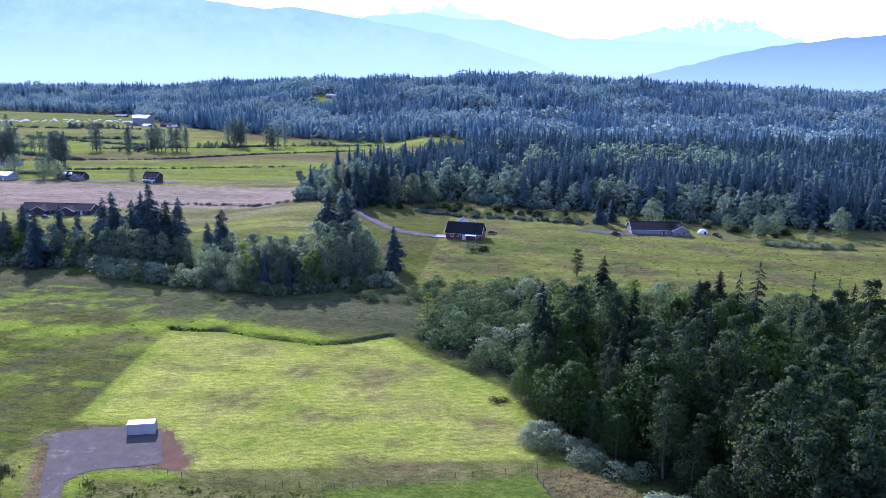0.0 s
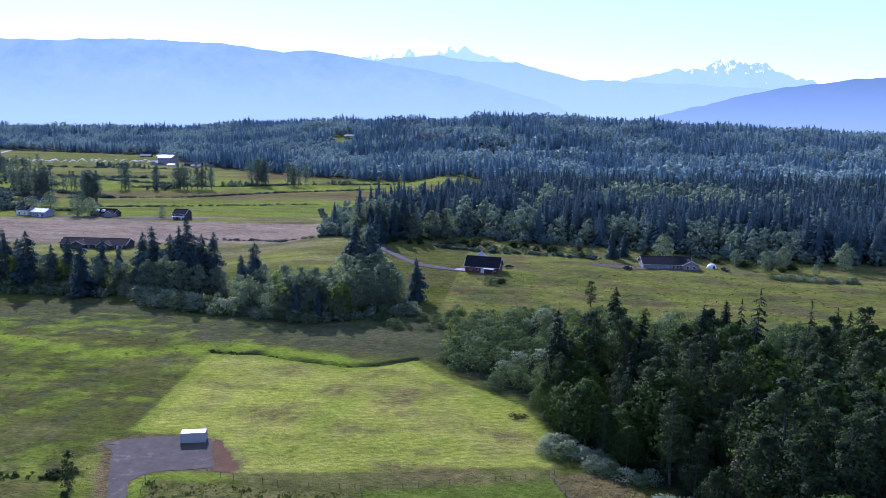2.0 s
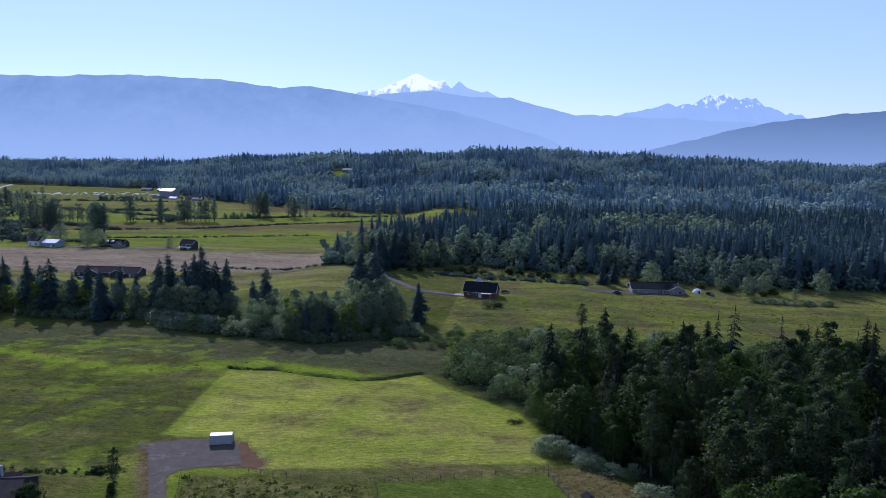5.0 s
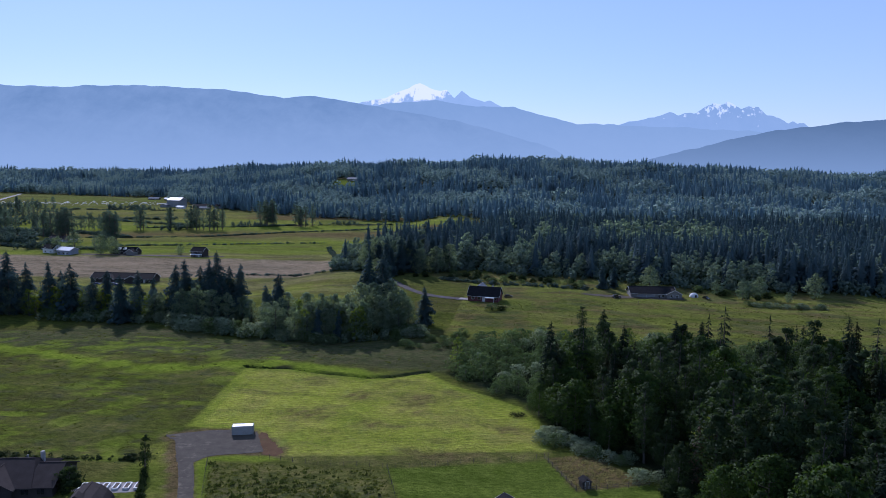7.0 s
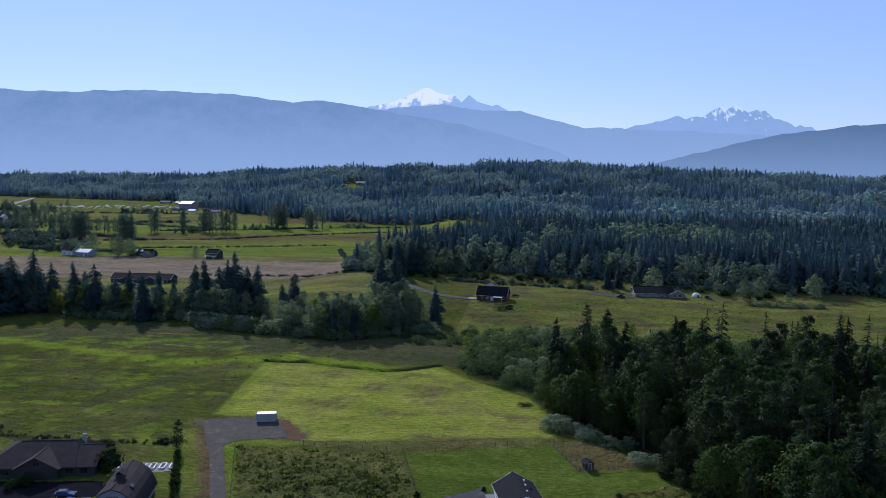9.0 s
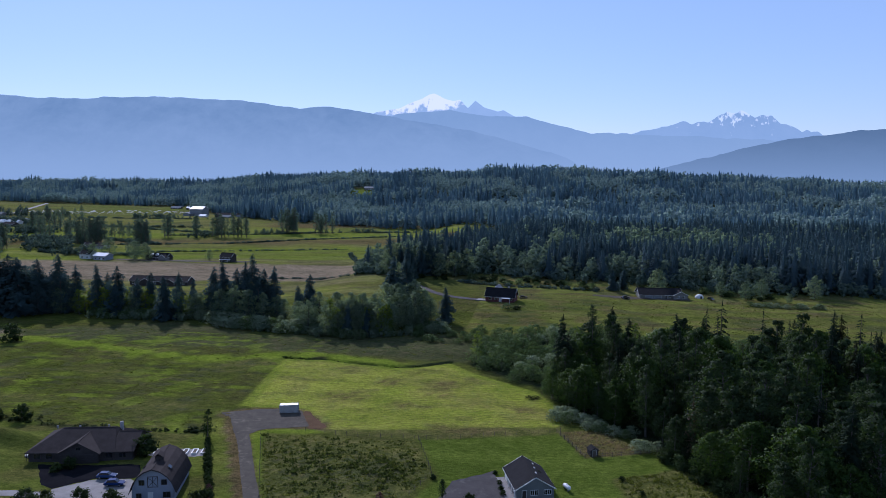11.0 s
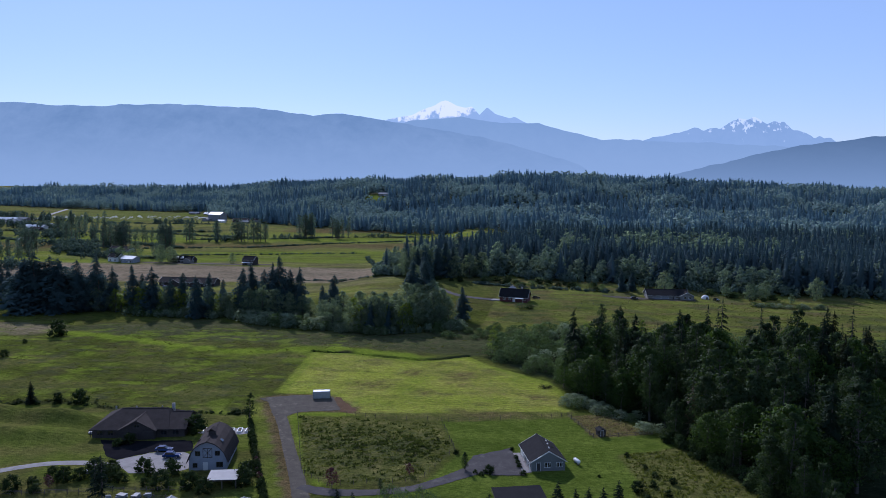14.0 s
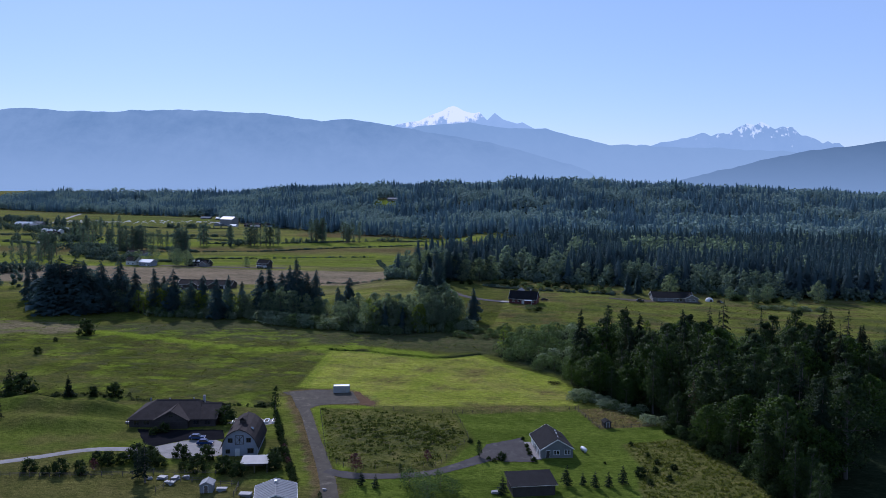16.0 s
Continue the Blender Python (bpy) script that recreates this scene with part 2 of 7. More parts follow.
SHINGLE = surface("asphalt_shingle_grey", (0.010, 0.010, 0.011), (0.019, 0.019, 0.021), 0.5, 0.95, relief=0.02, fine=9, spec=0.08)
SHINGLE_BROWN = surface("asphalt_shingle_brown", (0.026, 0.021, 0.020), (0.046, 0.038, 0.036), 0.5, 0.95, relief=0.02, fine=9, wear=(0.056, 0.048, 0.044), spec=0.08)
METAL_ROOF = surface("pale_metal_roofing", (0.170, 0.175, 0.182), (0.240, 0.245, 0.250), 0.3, 0.85, 0.0, spec=0.1)
DULL_WHITE = surface("dulled_white_sheet", (0.15, 0.155, 0.165), (0.22, 0.225, 0.23), 0.5, 0.7, wear=(0.13, 0.125, 0.12))
PALE_SHINGLE = surface("pale_grey_shingle", (0.17, 0.17, 0.18), (0.25, 0.25, 0.26), 0.5, 0.9, spec=0.1)
# near-black paving colour that carries the long house's shadow
FORECOURT_SHADE = surface("shadow_dark_paving", (0.008, 0.008, 0.010), (0.017, 0.017, 0.019), 0.3, 1.0, relief=0.01, fine=30, spec=0.0)
WHITE_METAL = surface("white_steel", (0.52, 0.53, 0.54), (0.66, 0.66, 0.66), 0.4, 0.5, wear=(0.46, 0.44, 0.40))
# white paint darkened for the shade on the container's sides, with wear patches
CONTAINER_SHADED_PAINT = surface("shaded_white_container_paint", (0.27, 0.27, 0.255), (0.36, 0.36, 0.34), 0.4, 0.7, wear=(0.24, 0.22, 0.19), spec=0.15)
WHITE_PAINT = surface("white_paint", (0.48, 0.48, 0.47), (0.62, 0.62, 0.60), 0.6, 0.6)
BEIGE = surface("beige_siding", (0.13, 0.125, 0.115), (0.19, 0.18, 0.165), 0.5, 0.75)
GREY_SIDING = surface("grey_siding", (0.105, 0.112, 0.112), (0.150, 0.158, 0.156), 0.5, 0.75)
DARK_SIDING = surface("dark_siding", (0.032, 0.028, 0.027), (0.060, 0.052, 0.048), 0.5, 0.8, spec=0.15)
RED_SIDING = surface("barn_red_siding", (0.080, 0.024, 0.024), (0.125, 0.038, 0.036), 0.5, 0.75)
BLUE_GREY = surface("blue_grey_siding", (0.19, 0.21, 0.25), (0.26, 0.28, 0.32), 0.5, 0.7)
OLD_WOOD = surface("weathered_wood", (0.075, 0.062, 0.050), (0.165, 0.142, 0.120), 1.5, 0.9, relief=0.01, spec=0.1)
STONE = surface("grey_stone", (0.22, 0.21, 0.20), (0.36, 0.345, 0.33), 2.0, 0.9, relief=0.03)
RUBBER = surface("tyre_rubber", (0.015, 0.015, 0.016), (0.035, 0.035, 0.036), 3.0, 0.8)
SOIL = surface("garden_soil", (0.045, 0.035, 0.025), (0.09, 0.07, 0.05), 1.5, 0.95)
BLUE_CAR = surface("blue_car_paint", (0.014, 0.036, 0.120), (0.022, 0.050, 0.150), 0.5, 0.7, 0.0, spec=0.06)
SILVER_CAR = surface("pale_blue_car_paint", (0.03, 0.055, 0.13), (0.045, 0.075, 0.17), 0.5, 0.7, 0.0, spec=0.06)
DARK_GLASS = surface("window_glass", (0.012, 0.014, 0.016), (0.022, 0.025, 0.028), 0.4, 0.06, spec=0.8)
STEEL = surface("dull_steel", (0.30, 0.30, 0.31), (0.42, 0.42, 0.43), 1.0, 0.4, 0.8)
BROWN_DIRT = surface("bare_earth", (0.060, 0.034, 0.016), (0.105, 0.060, 0.030), 0.3, 0.95, relief=0.04, wear=(0.070, 0.082, 0.020), spec=0.05)

# ---- the lie of the land ----
def smooth(a, b, v):
    v = np.clip((v - a) / (b - a), 0, 1)
    return v * v * (3 - 2 * v)


def waves(x, y, size, seed):
    """Cheap rolling noise for whole arrays, about -1 to 1."""
    rng = np.random.RandomState(seed)
    out = 0.0
    for k in range(9):
        a, f, p = rng.uniform(0, 2 * np.pi), rng.uniform(0.6, 2.2) * 2 * np.pi / size, rng.uniform(0, 2 * np.pi)
        out = out + np.sin((x * np.cos(a) + y * np.sin(a)) * f + p)
    return out / 4.0


def inside(poly, x, y):
    """Signed distance to a polygon's edge, positive within."""
    x, y = np.asarray(x, float), np.asarray(y, float)
    best, odd = np.full(x.shape, 1e9), np.zeros(x.shape, bool)
    for (ax, ay), (bx, by) in zip(poly, poly[1:] + poly[:1]):
        ex, ey = bx - ax, by - ay
        k = np.clip(((x - ax) * ex + (y - ay) * ey) / (ex * ex + ey * ey), 0, 1)
        best = np.minimum(best, np.hypot(x - ax - k * ex, y - ay - k * ey))
        cross = (ay > y) != (by > y)
        with np.errstate(divide="ignore", invalid="ignore"):
            odd ^= cross & (x < (bx - ax) * (y - ay) / (by - ay if by != ay else 1e-9) + ax)
    return np.where(odd, best, -best)


def along(line, x, y):
    """Distance to an open line of points."""
    best = np.full(np.shape(x), 1e9)
    for (ax, ay), (bx, by) in zip(line, line[1:]):
        ex, ey = bx - ax, by - ay
        k = np.clip(((x - ax) * ex + (y - ay) * ey) / (ex * ex + ey * ey), 0, 1)
        best = np.minimum(best, np.hypot(x - ax - k * ex, y - ay - k * ey))
    return best


def rise(x, y):
    """The broad height of the land: a terrace to the east, the wet meadows and the valley floor lower, wooded hills beyond."""
    east = smooth(-175, -115, x)
    z = (3.8 * smooth(243, 371, y) + 3.2 * smooth(358, 460, y)) * east - 1.8 * (1 - east) * smooth(222, 275, y) - 1.0 * east * smooth(-70, -95, x) * smooth(222, 260, y) * smooth(330, 280, y)
    foot = 960 + 240 * smooth(-380, -640, x) + 380 * smooth(-640, -1050, x)
    z = z + smooth(foot, foot + 600, y) * (34 + 4 * np.sin(x / 230 + 0.6) + 27 * np.exp(-((x + 250) / 560) ** 2)) * (1 - 0.6 * smooth(1900, 2800, y))
    z = z + 8 * np.exp(-((x + 362) / 50) ** 2 - ((y - 1310) / 60) ** 2)
    return z


HAYFIELD = [(-98.4, 150.4), (-106.9, 210.8), (-88.7, 211.3), (-75, 208), (-59, 205), (-39.4, 215.4), (-29, 203), (-16.8, 193.3),
            (-4.4, 182.3), (4.1, 164.7), (4.5, 150), (0.6, 142.5), (-61.6, 130.7), (-69, 133.5), (-77, 149)]
ROUGH = [(-81.7, 128.1), (-37, 129.4), (-28.4, 106.6), (-34.2, 85.2), (-56, 78.8), (-64, 84)]
LAWN_EAST = [(-36, 131), (0.6, 142), (3.7, 142.8), (10.9, 125.4), (27.9, 131.9), (34, 124), (31, 120), (26.4, 116.7), (16.3, 112.5), (20.7, 97.1), (19.2, 83.1), (19.3, 75.3), (20, 58), (22, 30),
             (-52, 40), (-52, 72), (-36, 78), (-32, 85.2), (-26, 106)]
ROUGH_EAST = [(16.3, 112.5), (26.4, 116.7), (31.3, 120.4), (36, 121), (44, 104), (50, 88), (56, 70), (64, 40), (30, 30), (19, 60), (19.3, 75), (19.2, 83), (20.7, 97)]
LAWN_WEST = [(-225, 118), (-182, 118), (-165, 124), (-120, 119), (-98, 125), (-90, 124), (-76, 99), (-58, 63), (-48, 30), (-260, 20)]
VERGE = [(-81.7, 128.1), (-64, 84), (-56, 78.8), (-57, 77), (-59.6, 78.4), (-71.4, 100.4), (-79.5, 116), (-84.6, 127.4), (-83, 131), (-70, 133.5), (-62, 130.7)]
STRIP = [(-36, 131.5), (2.3, 141.3), (4.9, 147), (-2.2, 147.5), (-36.5, 139.5), (-68.6, 133), (-62, 130)]
REEDS = [(-261, 233), (-195, 277), (-127, 256), (-60, 262), (-24, 270), (-22, 240), (-34, 217), (-50, 214), (-62, 218), (-75, 222), (-120, 224), (-180, 222)]
TAN = [(-745, 354), (-303, 401), (-132, 431), (-160, 514), (-373, 499), (-777, 471)]
BROWN = [(3.3, 143.4), (16.2, 146.8), (27.9, 131.9), (10.9, 125.4)]
EAST_WOOD = [(4.2, 168), (9, 160), (18, 152), (27, 142), (33, 130), (38, 118), (44, 104), (50, 88), (56, 70), (64, 45), (70, 20), (330, 20), (330, 235), (150, 262), (60, 268),
             (10, 280), (-22, 268), (-27, 240), (-32, 216), (-18, 200), (-3, 186)]
MID_WOOD = [(-140, 466), (-131, 432), (-112, 424), (-80, 428), (-40, 436), (-5, 424), (60, 414), (113, 395), (200, 398), (420, 420), (900, 470), (1100, 720), (-30, 720), (-96, 560)]
FAR_WOOD = [(-1700, 1640), (-1120, 1425), (-735, 1345), (-664, 1200), (-560, 1135), (-480, 1050), (-330, 950), (-211, 900), (-95, 905), (-30, 720), (1100, 720), (1500, 900), (1500, 2300), (-1700, 2300)]
WEST_BANK = [(-235, 118), (-205, 120), (-182, 119.5), (-165, 125.5), (-140, 123), (-120, 120.5), (-104, 125), (-97, 128)]
DITCH = [(-106.9, 212.3), (-88.7, 213), (-75, 209.6), (-59, 206.6), (-50, 209), (-39.4, 216.8)]
CROP = [(-837, 996), (-597, 1079), (-728, 1327), (-1112, 1404), (-990, 1200)]
PALE = [(-360, 208), (-254, 214), (-241, 226), (-248, 240), (-360, 250)]
HILL_FIELD = [(-376, 1235), (-328, 1230), (-334, 1315), (-388, 1322)]


def height(x, y):
    x, y = np.asarray(x, float), np.asarray(y, float)
    z = rise(x, y)
    near = smooth(520, 380, y)
    z = z + near * 0.22 * waves(x, y, 46, 3)
    z = z + near * smooth(0, 4, inside(ROUGH, x, y)) * 0.16 * waves(x, y, 3.6, 5)
    z = z + smooth(2, 12, inside(HAYFIELD, x, y)) * 0.20 * waves(x, y, 17, 19)
    wild = smooth(0, 8, -inside(HAYFIELD, x, y)) * smooth(0, 8, -inside(LAWN_EAST, x, y)) * smooth(0, 8, -inside(LAWN_WEST, x, y))
    z = z + near * wild * 0.14 * waves(x, y, 6.5, 7)
    for mx, my, mh, wx, wy in ((-174, 107, 4.6, 15, 6), (-150, 109, 3.6, 11, 5), (-160, 94, 3.0, 13, 5), (-198, 98, 3.8, 14, 7), (-143, 97, 1.4, 8, 4), (-112, 119, 1.2, 10, 4)):
        z = z + mh * np.exp(-(((x - mx) / wx) ** 2 + ((y - my) / wy) ** 2))
    z = z - 1.1 * smooth(1.5, 0.3, along(DITCH, x, y))
    flat = smooth(3, 0.5, along([(-86, 136), (-75, 138)], x, y) - 9) + smooth(3, 0.5, along([(-88, 128), (-63, 80), (-51, 50)], x, y) - 3)
    return z * (1 - 0.85 * np.clip(flat, 0, 1))


def at(x, y, dz=0.0):
    return float(height(np.array([x]), np.array([y]))[0]) + dz


def mesh_of(name, verts, faces, mats, smooth_faces=True, normals=None):
    """A mesh from arrays: verts (n, 3), faces (m, 3 or 4); foliage brings the normals of its rounded masses."""
    verts, faces = np.asarray(verts, np.float32), np.asarray(faces, np.int32)
    me = bpy.data.meshes.new(name)
    k = faces.shape[1]
    me.vertices.add(len(verts))
    me.vertices.foreach_set("co", verts.ravel())
    me.loops.add(faces.size)
    me.loops.foreach_set("vertex_index", faces.ravel())
    me.polygons.add(len(faces))
    me.polygons.foreach_set("loop_start", np.arange(0, faces.size, k, dtype=np.int32))
    me.polygons.foreach_set("loop_total", np.full(len(faces), k, np.int32))
    me.polygons.foreach_set("use_smooth", np.full(len(faces), smooth_faces or normals is not None))
    for m in mats if isinstance(mats, (list, tuple)) else [mats]:
        me.materials.append(m)
    if normals is not None:
        a = me.attributes.new("custom_normal", "FLOAT_VECTOR", "POINT")
        a.data.foreach_set("vector", np.asarray(normals, np.float32).ravel())
    me.update(calc_edges=True)
    return me


def lattice(nx, ny):
    i = np.arange(nx * ny).reshape(ny, nx)
    return np.stack([i[:-1, :-1], i[:-1, 1:], i[1:, 1:], i[1:, :-1]], -1).reshape(-1, 4)


def spread(edges):
    """Coordinates from stretches (from, to, step)."""
    return np.unique(np.concatenate([np.arange(a, b, s) for a, b, s in edges]).round(3))


gx = spread([(-4200, -900, 130), (-900, -420, 20), (-420, -230, 4), (-230, 60, 1.1), (60, 260, 4), (260, 900, 20), (900, 4301, 130)])
gy = spread([(-700, -40, 40), (-40, 40, 8), (40, 235, 1.1), (235, 380, 2.5), (380, 620, 8), (620, 2000, 28), (2000, 5001, 150)])
X, Y = np.meshgrid(gx, gy)
xs, ys = X.ravel(), Y.ravel()
ground = new("ground", mesh_of("ground", np.stack([xs, ys, height(xs, ys)], -1), lattice(len(gx), len(gy)), TURF))
tagged(ground, "grassy valley floor of mown, grazed and wild meadow", "ground", kind="structure")


def mask(poly, soft=1.0, jitter=0.0, size=12.0, seed=1):
    d = inside(poly, xs, ys)
    if jitter:
        d = d + jitter * waves(xs, ys, size, seed)
    return smooth(-soft, soft, d)


patches = smooth(0.25, 0.75, waves(xs, ys, 60, 21))
mown = mask(HAYFIELD, 0.45, 0.3, 9)
lawn = np.maximum.reduce([0.75 * mask(CROP, 6, 3), mask(LAWN_EAST, 0.8, 0.3), 0.55 * mask(LAWN_WEST, 0.9, 0.4)])
far_meadow = smooth(262, 285, ys) * smooth(520, 400, ys) * (xs > -40)
mown = np.maximum(mown, 0.48 * far_meadow)
lawn = np.maximum(lawn, 0.3 * far_meadow)
rough = np.maximum.reduce([0.8 * mask(BROWN, 0.7, 0.5), 0.9 * mask(STRIP, 0.8, 0.5, 6), mask(ROUGH, 0.9, 0.6, 6), 0.9 * mask(ROUGH_EAST, 0.7, 0.5, 5), 0.3 * far_meadow])
reeds = mask(REEDS, 5, 5, 30, 4)
tan = np.maximum(mask(TAN, 2.5, 2, 40), 0.6 * mask(PALE, 3, 3, 20))
# tan eased in with distance pales the far turf in place of haze
tan = np.maximum.reduce([tan, 0.07 * smooth(290, 420, ys), 0.14 * mask(CROP, 6, 3)])
strip = (ys + 45) / 1.113 - 45 - 0.25 * (xs / 1.113 + 250) + 6 * waves(xs, ys, 120, 14)
west = smooth(-90, -110, xs)
PAD = [(-101.5, 143), (-92, 147.4), (-84.5, 149.4), (-77, 149), (-66, 137), (-66, 133.5), (-77, 133), (-81.6, 131.6), (-84, 129.4), (-85, 126.2), (-89.6, 126.2), (-93, 133), (-96.5, 139)]
DRIVE = [(-93, 137), (-87.3, 127), (-81.2, 115), (-73.6, 99.5), (-62.6, 77.5), (-56.5, 64), (-50, 44)]
ragged = waves(xs, ys, 5, 23)
edging = np.maximum(0.95 * smooth(3.9, 2.4, along(DRIVE, xs + 1.0, ys + 0.6) + 0.7 * ragged), 0.8 * smooth(-3.0, -0.6, inside(PAD, xs, ys) + 0.9 * ragged))
tan = np.maximum(tan, 0.7 * edging * smooth(-0.4, 0.5, waves(xs, ys, 7, 61)))
mown = np.maximum(mown, 0.45 * smooth(4.6, 3.6, along(DRIVE, xs + 4.6, ys + 2.7) + 0.4 * ragged))
dry = np.maximum.reduce([0.42 * mask(LAWN_WEST, 2) * smooth(-0.5, 0.7, waves(xs, ys, 26, 57)), 0.5 * smooth(72, 64, ys + 0.1 * xs + 12) * smooth(-46, -76, xs + 8 * waves(xs, ys, 24, 58)), mask(BROWN, 0.7, 0.5) * (0.45 + 0.5 * smooth(-0.5, 0.5, waves(xs, ys, 5, 27))), edging,
                         0.75 * west * smooth(596, 606, strip) * smooth(660, 640, strip), 0.85 * smooth(806, 822, strip) * smooth(905, 885, strip) * smooth(-420, -380, xs)])
stripes = smooth(300, 330, ys) * west
mown = np.maximum(mown, 0.55 * stripes * smooth(0.1, 0.7, waves(xs * 0.18, strip, 52, 83)))
rough = np.maximum(rough, 0.75 * stripes * smooth(0.2, 0.6, waves(xs * 0.22, strip + 9, 34, 84)))
reeds = np.maximum(reeds, 0.6 * stripes * smooth(0.35, 0.7, waves(xs * 0.12, strip - 14, 26, 85)))
pasture = (ys < 255) * (xs < -98) * (1 - mask(LAWN_WEST, 1)) * (1 - mown)
lumps = waves(xs * 0.55, ys * 1.5, 15, 95) + 0.7 * waves(xs * 0.7, ys * 1.6, 6, 96)
rough = np.maximum(rough, 0.7 * pasture * smooth(-0.2, 0.7, waves(xs * 0.7, ys, 48, 98)))
mown = np.maximum(mown, 0.22 * mask(LAWN_WEST, 1.5))
reeds = np.maximum(reeds, 0.9 * mask(FAR_WOOD, 20) * (1 - mask(HILL_FIELD, 6)))
reeds = np.maximum(reeds, 0.75 * pasture * smooth(0.35, 1.0, lumps))
rushy = waves(xs, ys, 4.5, 64) + 0.7 * waves(xs, ys, 2.2, 65) + 1.3 * np.exp(-((xs + 42) / 9) ** 2 - ((ys - 107) / 9) ** 2) + 0.7 * np.exp(-((xs + 60) / 12) ** 2 - ((ys - 106) / 12) ** 2) - 1.2 * smooth(118, 128, ys)
reeds = np.maximum(reeds, 0.8 * mask(ROUGH, 0.8) * smooth(0.0, 1.3, rushy))
swells = np.zeros(len(xs))
for sx, sy, wx, wy, a in [(-57.8, 185.5, 5.6, 7.1, 0.8), (-68.7, 165.5, 8.7, 6.5, 0.9), (-36.7, 186.5, 6.7, 7.7, 0.9), (-36.0, 173.4, 8.2, 4.9, 0.7), (-47.7, 160.5, 5.7, 4.5, 0.8), (-8.3, 163.1, 4.9, 6.1, 0.6), (-23.3, 141.4, 10.9, 4.3, 0.9), (-25.4, 151.6, 4.1, 2.2, 0.6), (-50.8, 199.0, 5.0, 3.3, 0.6), (-3.7, 175.1, 2.2, 2.2, 1.0), (-21.5, 166.0, 4.3, 4.2, 0.5), (-58.3, 153.7, 4.9, 3.0, 0.5)]:
    swells = np.maximum(swells, a * np.exp(-((xs - sx) / wx) ** 2 - ((ys - sy) / wy) ** 2) * (0.8 + 0.5 * waves(xs, ys * 1.5, 8, 39)))
dry = np.maximum(dry, np.clip(0.85 * swells, 0, 1))
plain = smooth(300, 380, ys) * west
mown = np.maximum(mown, plain * (0.24 + 0.34 * smooth(-0.3, 0.6, waves(xs * 0.2, strip, 60, 87))))
tan = np.maximum(tan, plain * (0.10 + 0.22 * smooth(0.0, 0.7, waves(xs * 0.15, strip + 20, 46, 88))))
bands = smooth(0.15, 0.6, waves(xs * 0.28, ys, 16, 33)) * far_meadow
dry = np.maximum(dry, 0.55 * bands)
reeds = np.maximum(reeds, 0.7 * far_meadow * smooth(0.1, 0.7, waves(xs * 0.35, ys, 20, 36)))
lawn = np.maximum(lawn, 0.8 * mask([(-26, 323), (-14, 318), (10, 322), (29, 333), (34, 353), (-12, 350), (-20, 342)], 1.5, 1.0))
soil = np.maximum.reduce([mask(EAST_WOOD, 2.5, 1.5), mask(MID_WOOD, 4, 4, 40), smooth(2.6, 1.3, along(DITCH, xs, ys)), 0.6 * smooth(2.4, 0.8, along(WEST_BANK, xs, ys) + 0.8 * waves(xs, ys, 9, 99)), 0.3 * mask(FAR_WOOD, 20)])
green_stream = along([(-235, 226), (-205, 220), (-180, 213), (-158, 207), (-133, 204), (-113, 215), (-94, 219), (-78, 214.5), (-62, 211)], xs, ys)
lush = np.maximum.reduce([0.9 * mask(VERGE, 0.8, 0.4), 1.0 * smooth(8, 1, green_stream + 4 * waves(xs, ys, 22, 6)), 0.7 * smooth(6, 1, along([(-180, 228), (-171, 232), (-160, 240), (-150, 243)], xs, ys) + 3 * waves(xs, ys, 12, 8)), west * smooth(470, 482, strip) * smooth(572, 560, strip) * (0.46 + 0.2 * waves(xs, ys * 3, 160, 44)), 0.6 * west * smooth(664, 676, strip) * smooth(735, 725, strip), 0.4 * west * smooth(740, 760, strip) * smooth(810, 790, strip),
                          0.5 * smooth(0.35, 0.8, waves(xs, ys, 26, 17)) * (ys < 240) * (xs < -100) * (1 - mask(LAWN_WEST, 1)),
                          0.6 * smooth(3.0, 0.5, np.abs(inside(HAYFIELD, xs, ys) - 1.5)) * (ys > 150)])
lush = np.maximum(lush, 0.75 * pasture * smooth(0.2, 0.9, -lumps) * smooth(-0.5, 0.6, waves(xs, ys, 70, 97)))
for sx, sy, wx, wy, a in [(-52.5, 174.0, 4.5, 4.6, 0.9), (-54.2, 162.5, 3.6, 4.2, 0.8), (-22.0, 157.8, 8.3, 2.7, 0.6), (-56.9, 144.5, 4.0, 3.4, 0.7), (-64.7, 146.8, 4.0, 3.6, 0.6), (-44.0, 190.5, 3.2, 2.6, 0.6), (-17.1, 182.5, 5.4, 3.8, 0.6)]:
    lush = np.maximum(lush, 0.8 * a * np.exp(-((xs - sx) / wx) ** 2 - ((ys - sy) / wy) ** 2))
clearing = mask(HILL_FIELD, 6)
tan, dry, soil, lush = tan * (1 - 0.7 * clearing), dry * (1 - clearing), soil * (1 - clearing), np.maximum(lush, 0.6 * clearing)
for title, layers in (("zone_a", (mown, lawn, rough, reeds)), ("zone_b", (tan, dry, soil, lush))):
    a = ground.data.color_attributes.new(title, "FLOAT_COLOR", "POINT")
    a.data.foreach_set("color", np.stack(layers, -1).astype(np.float32).ravel())


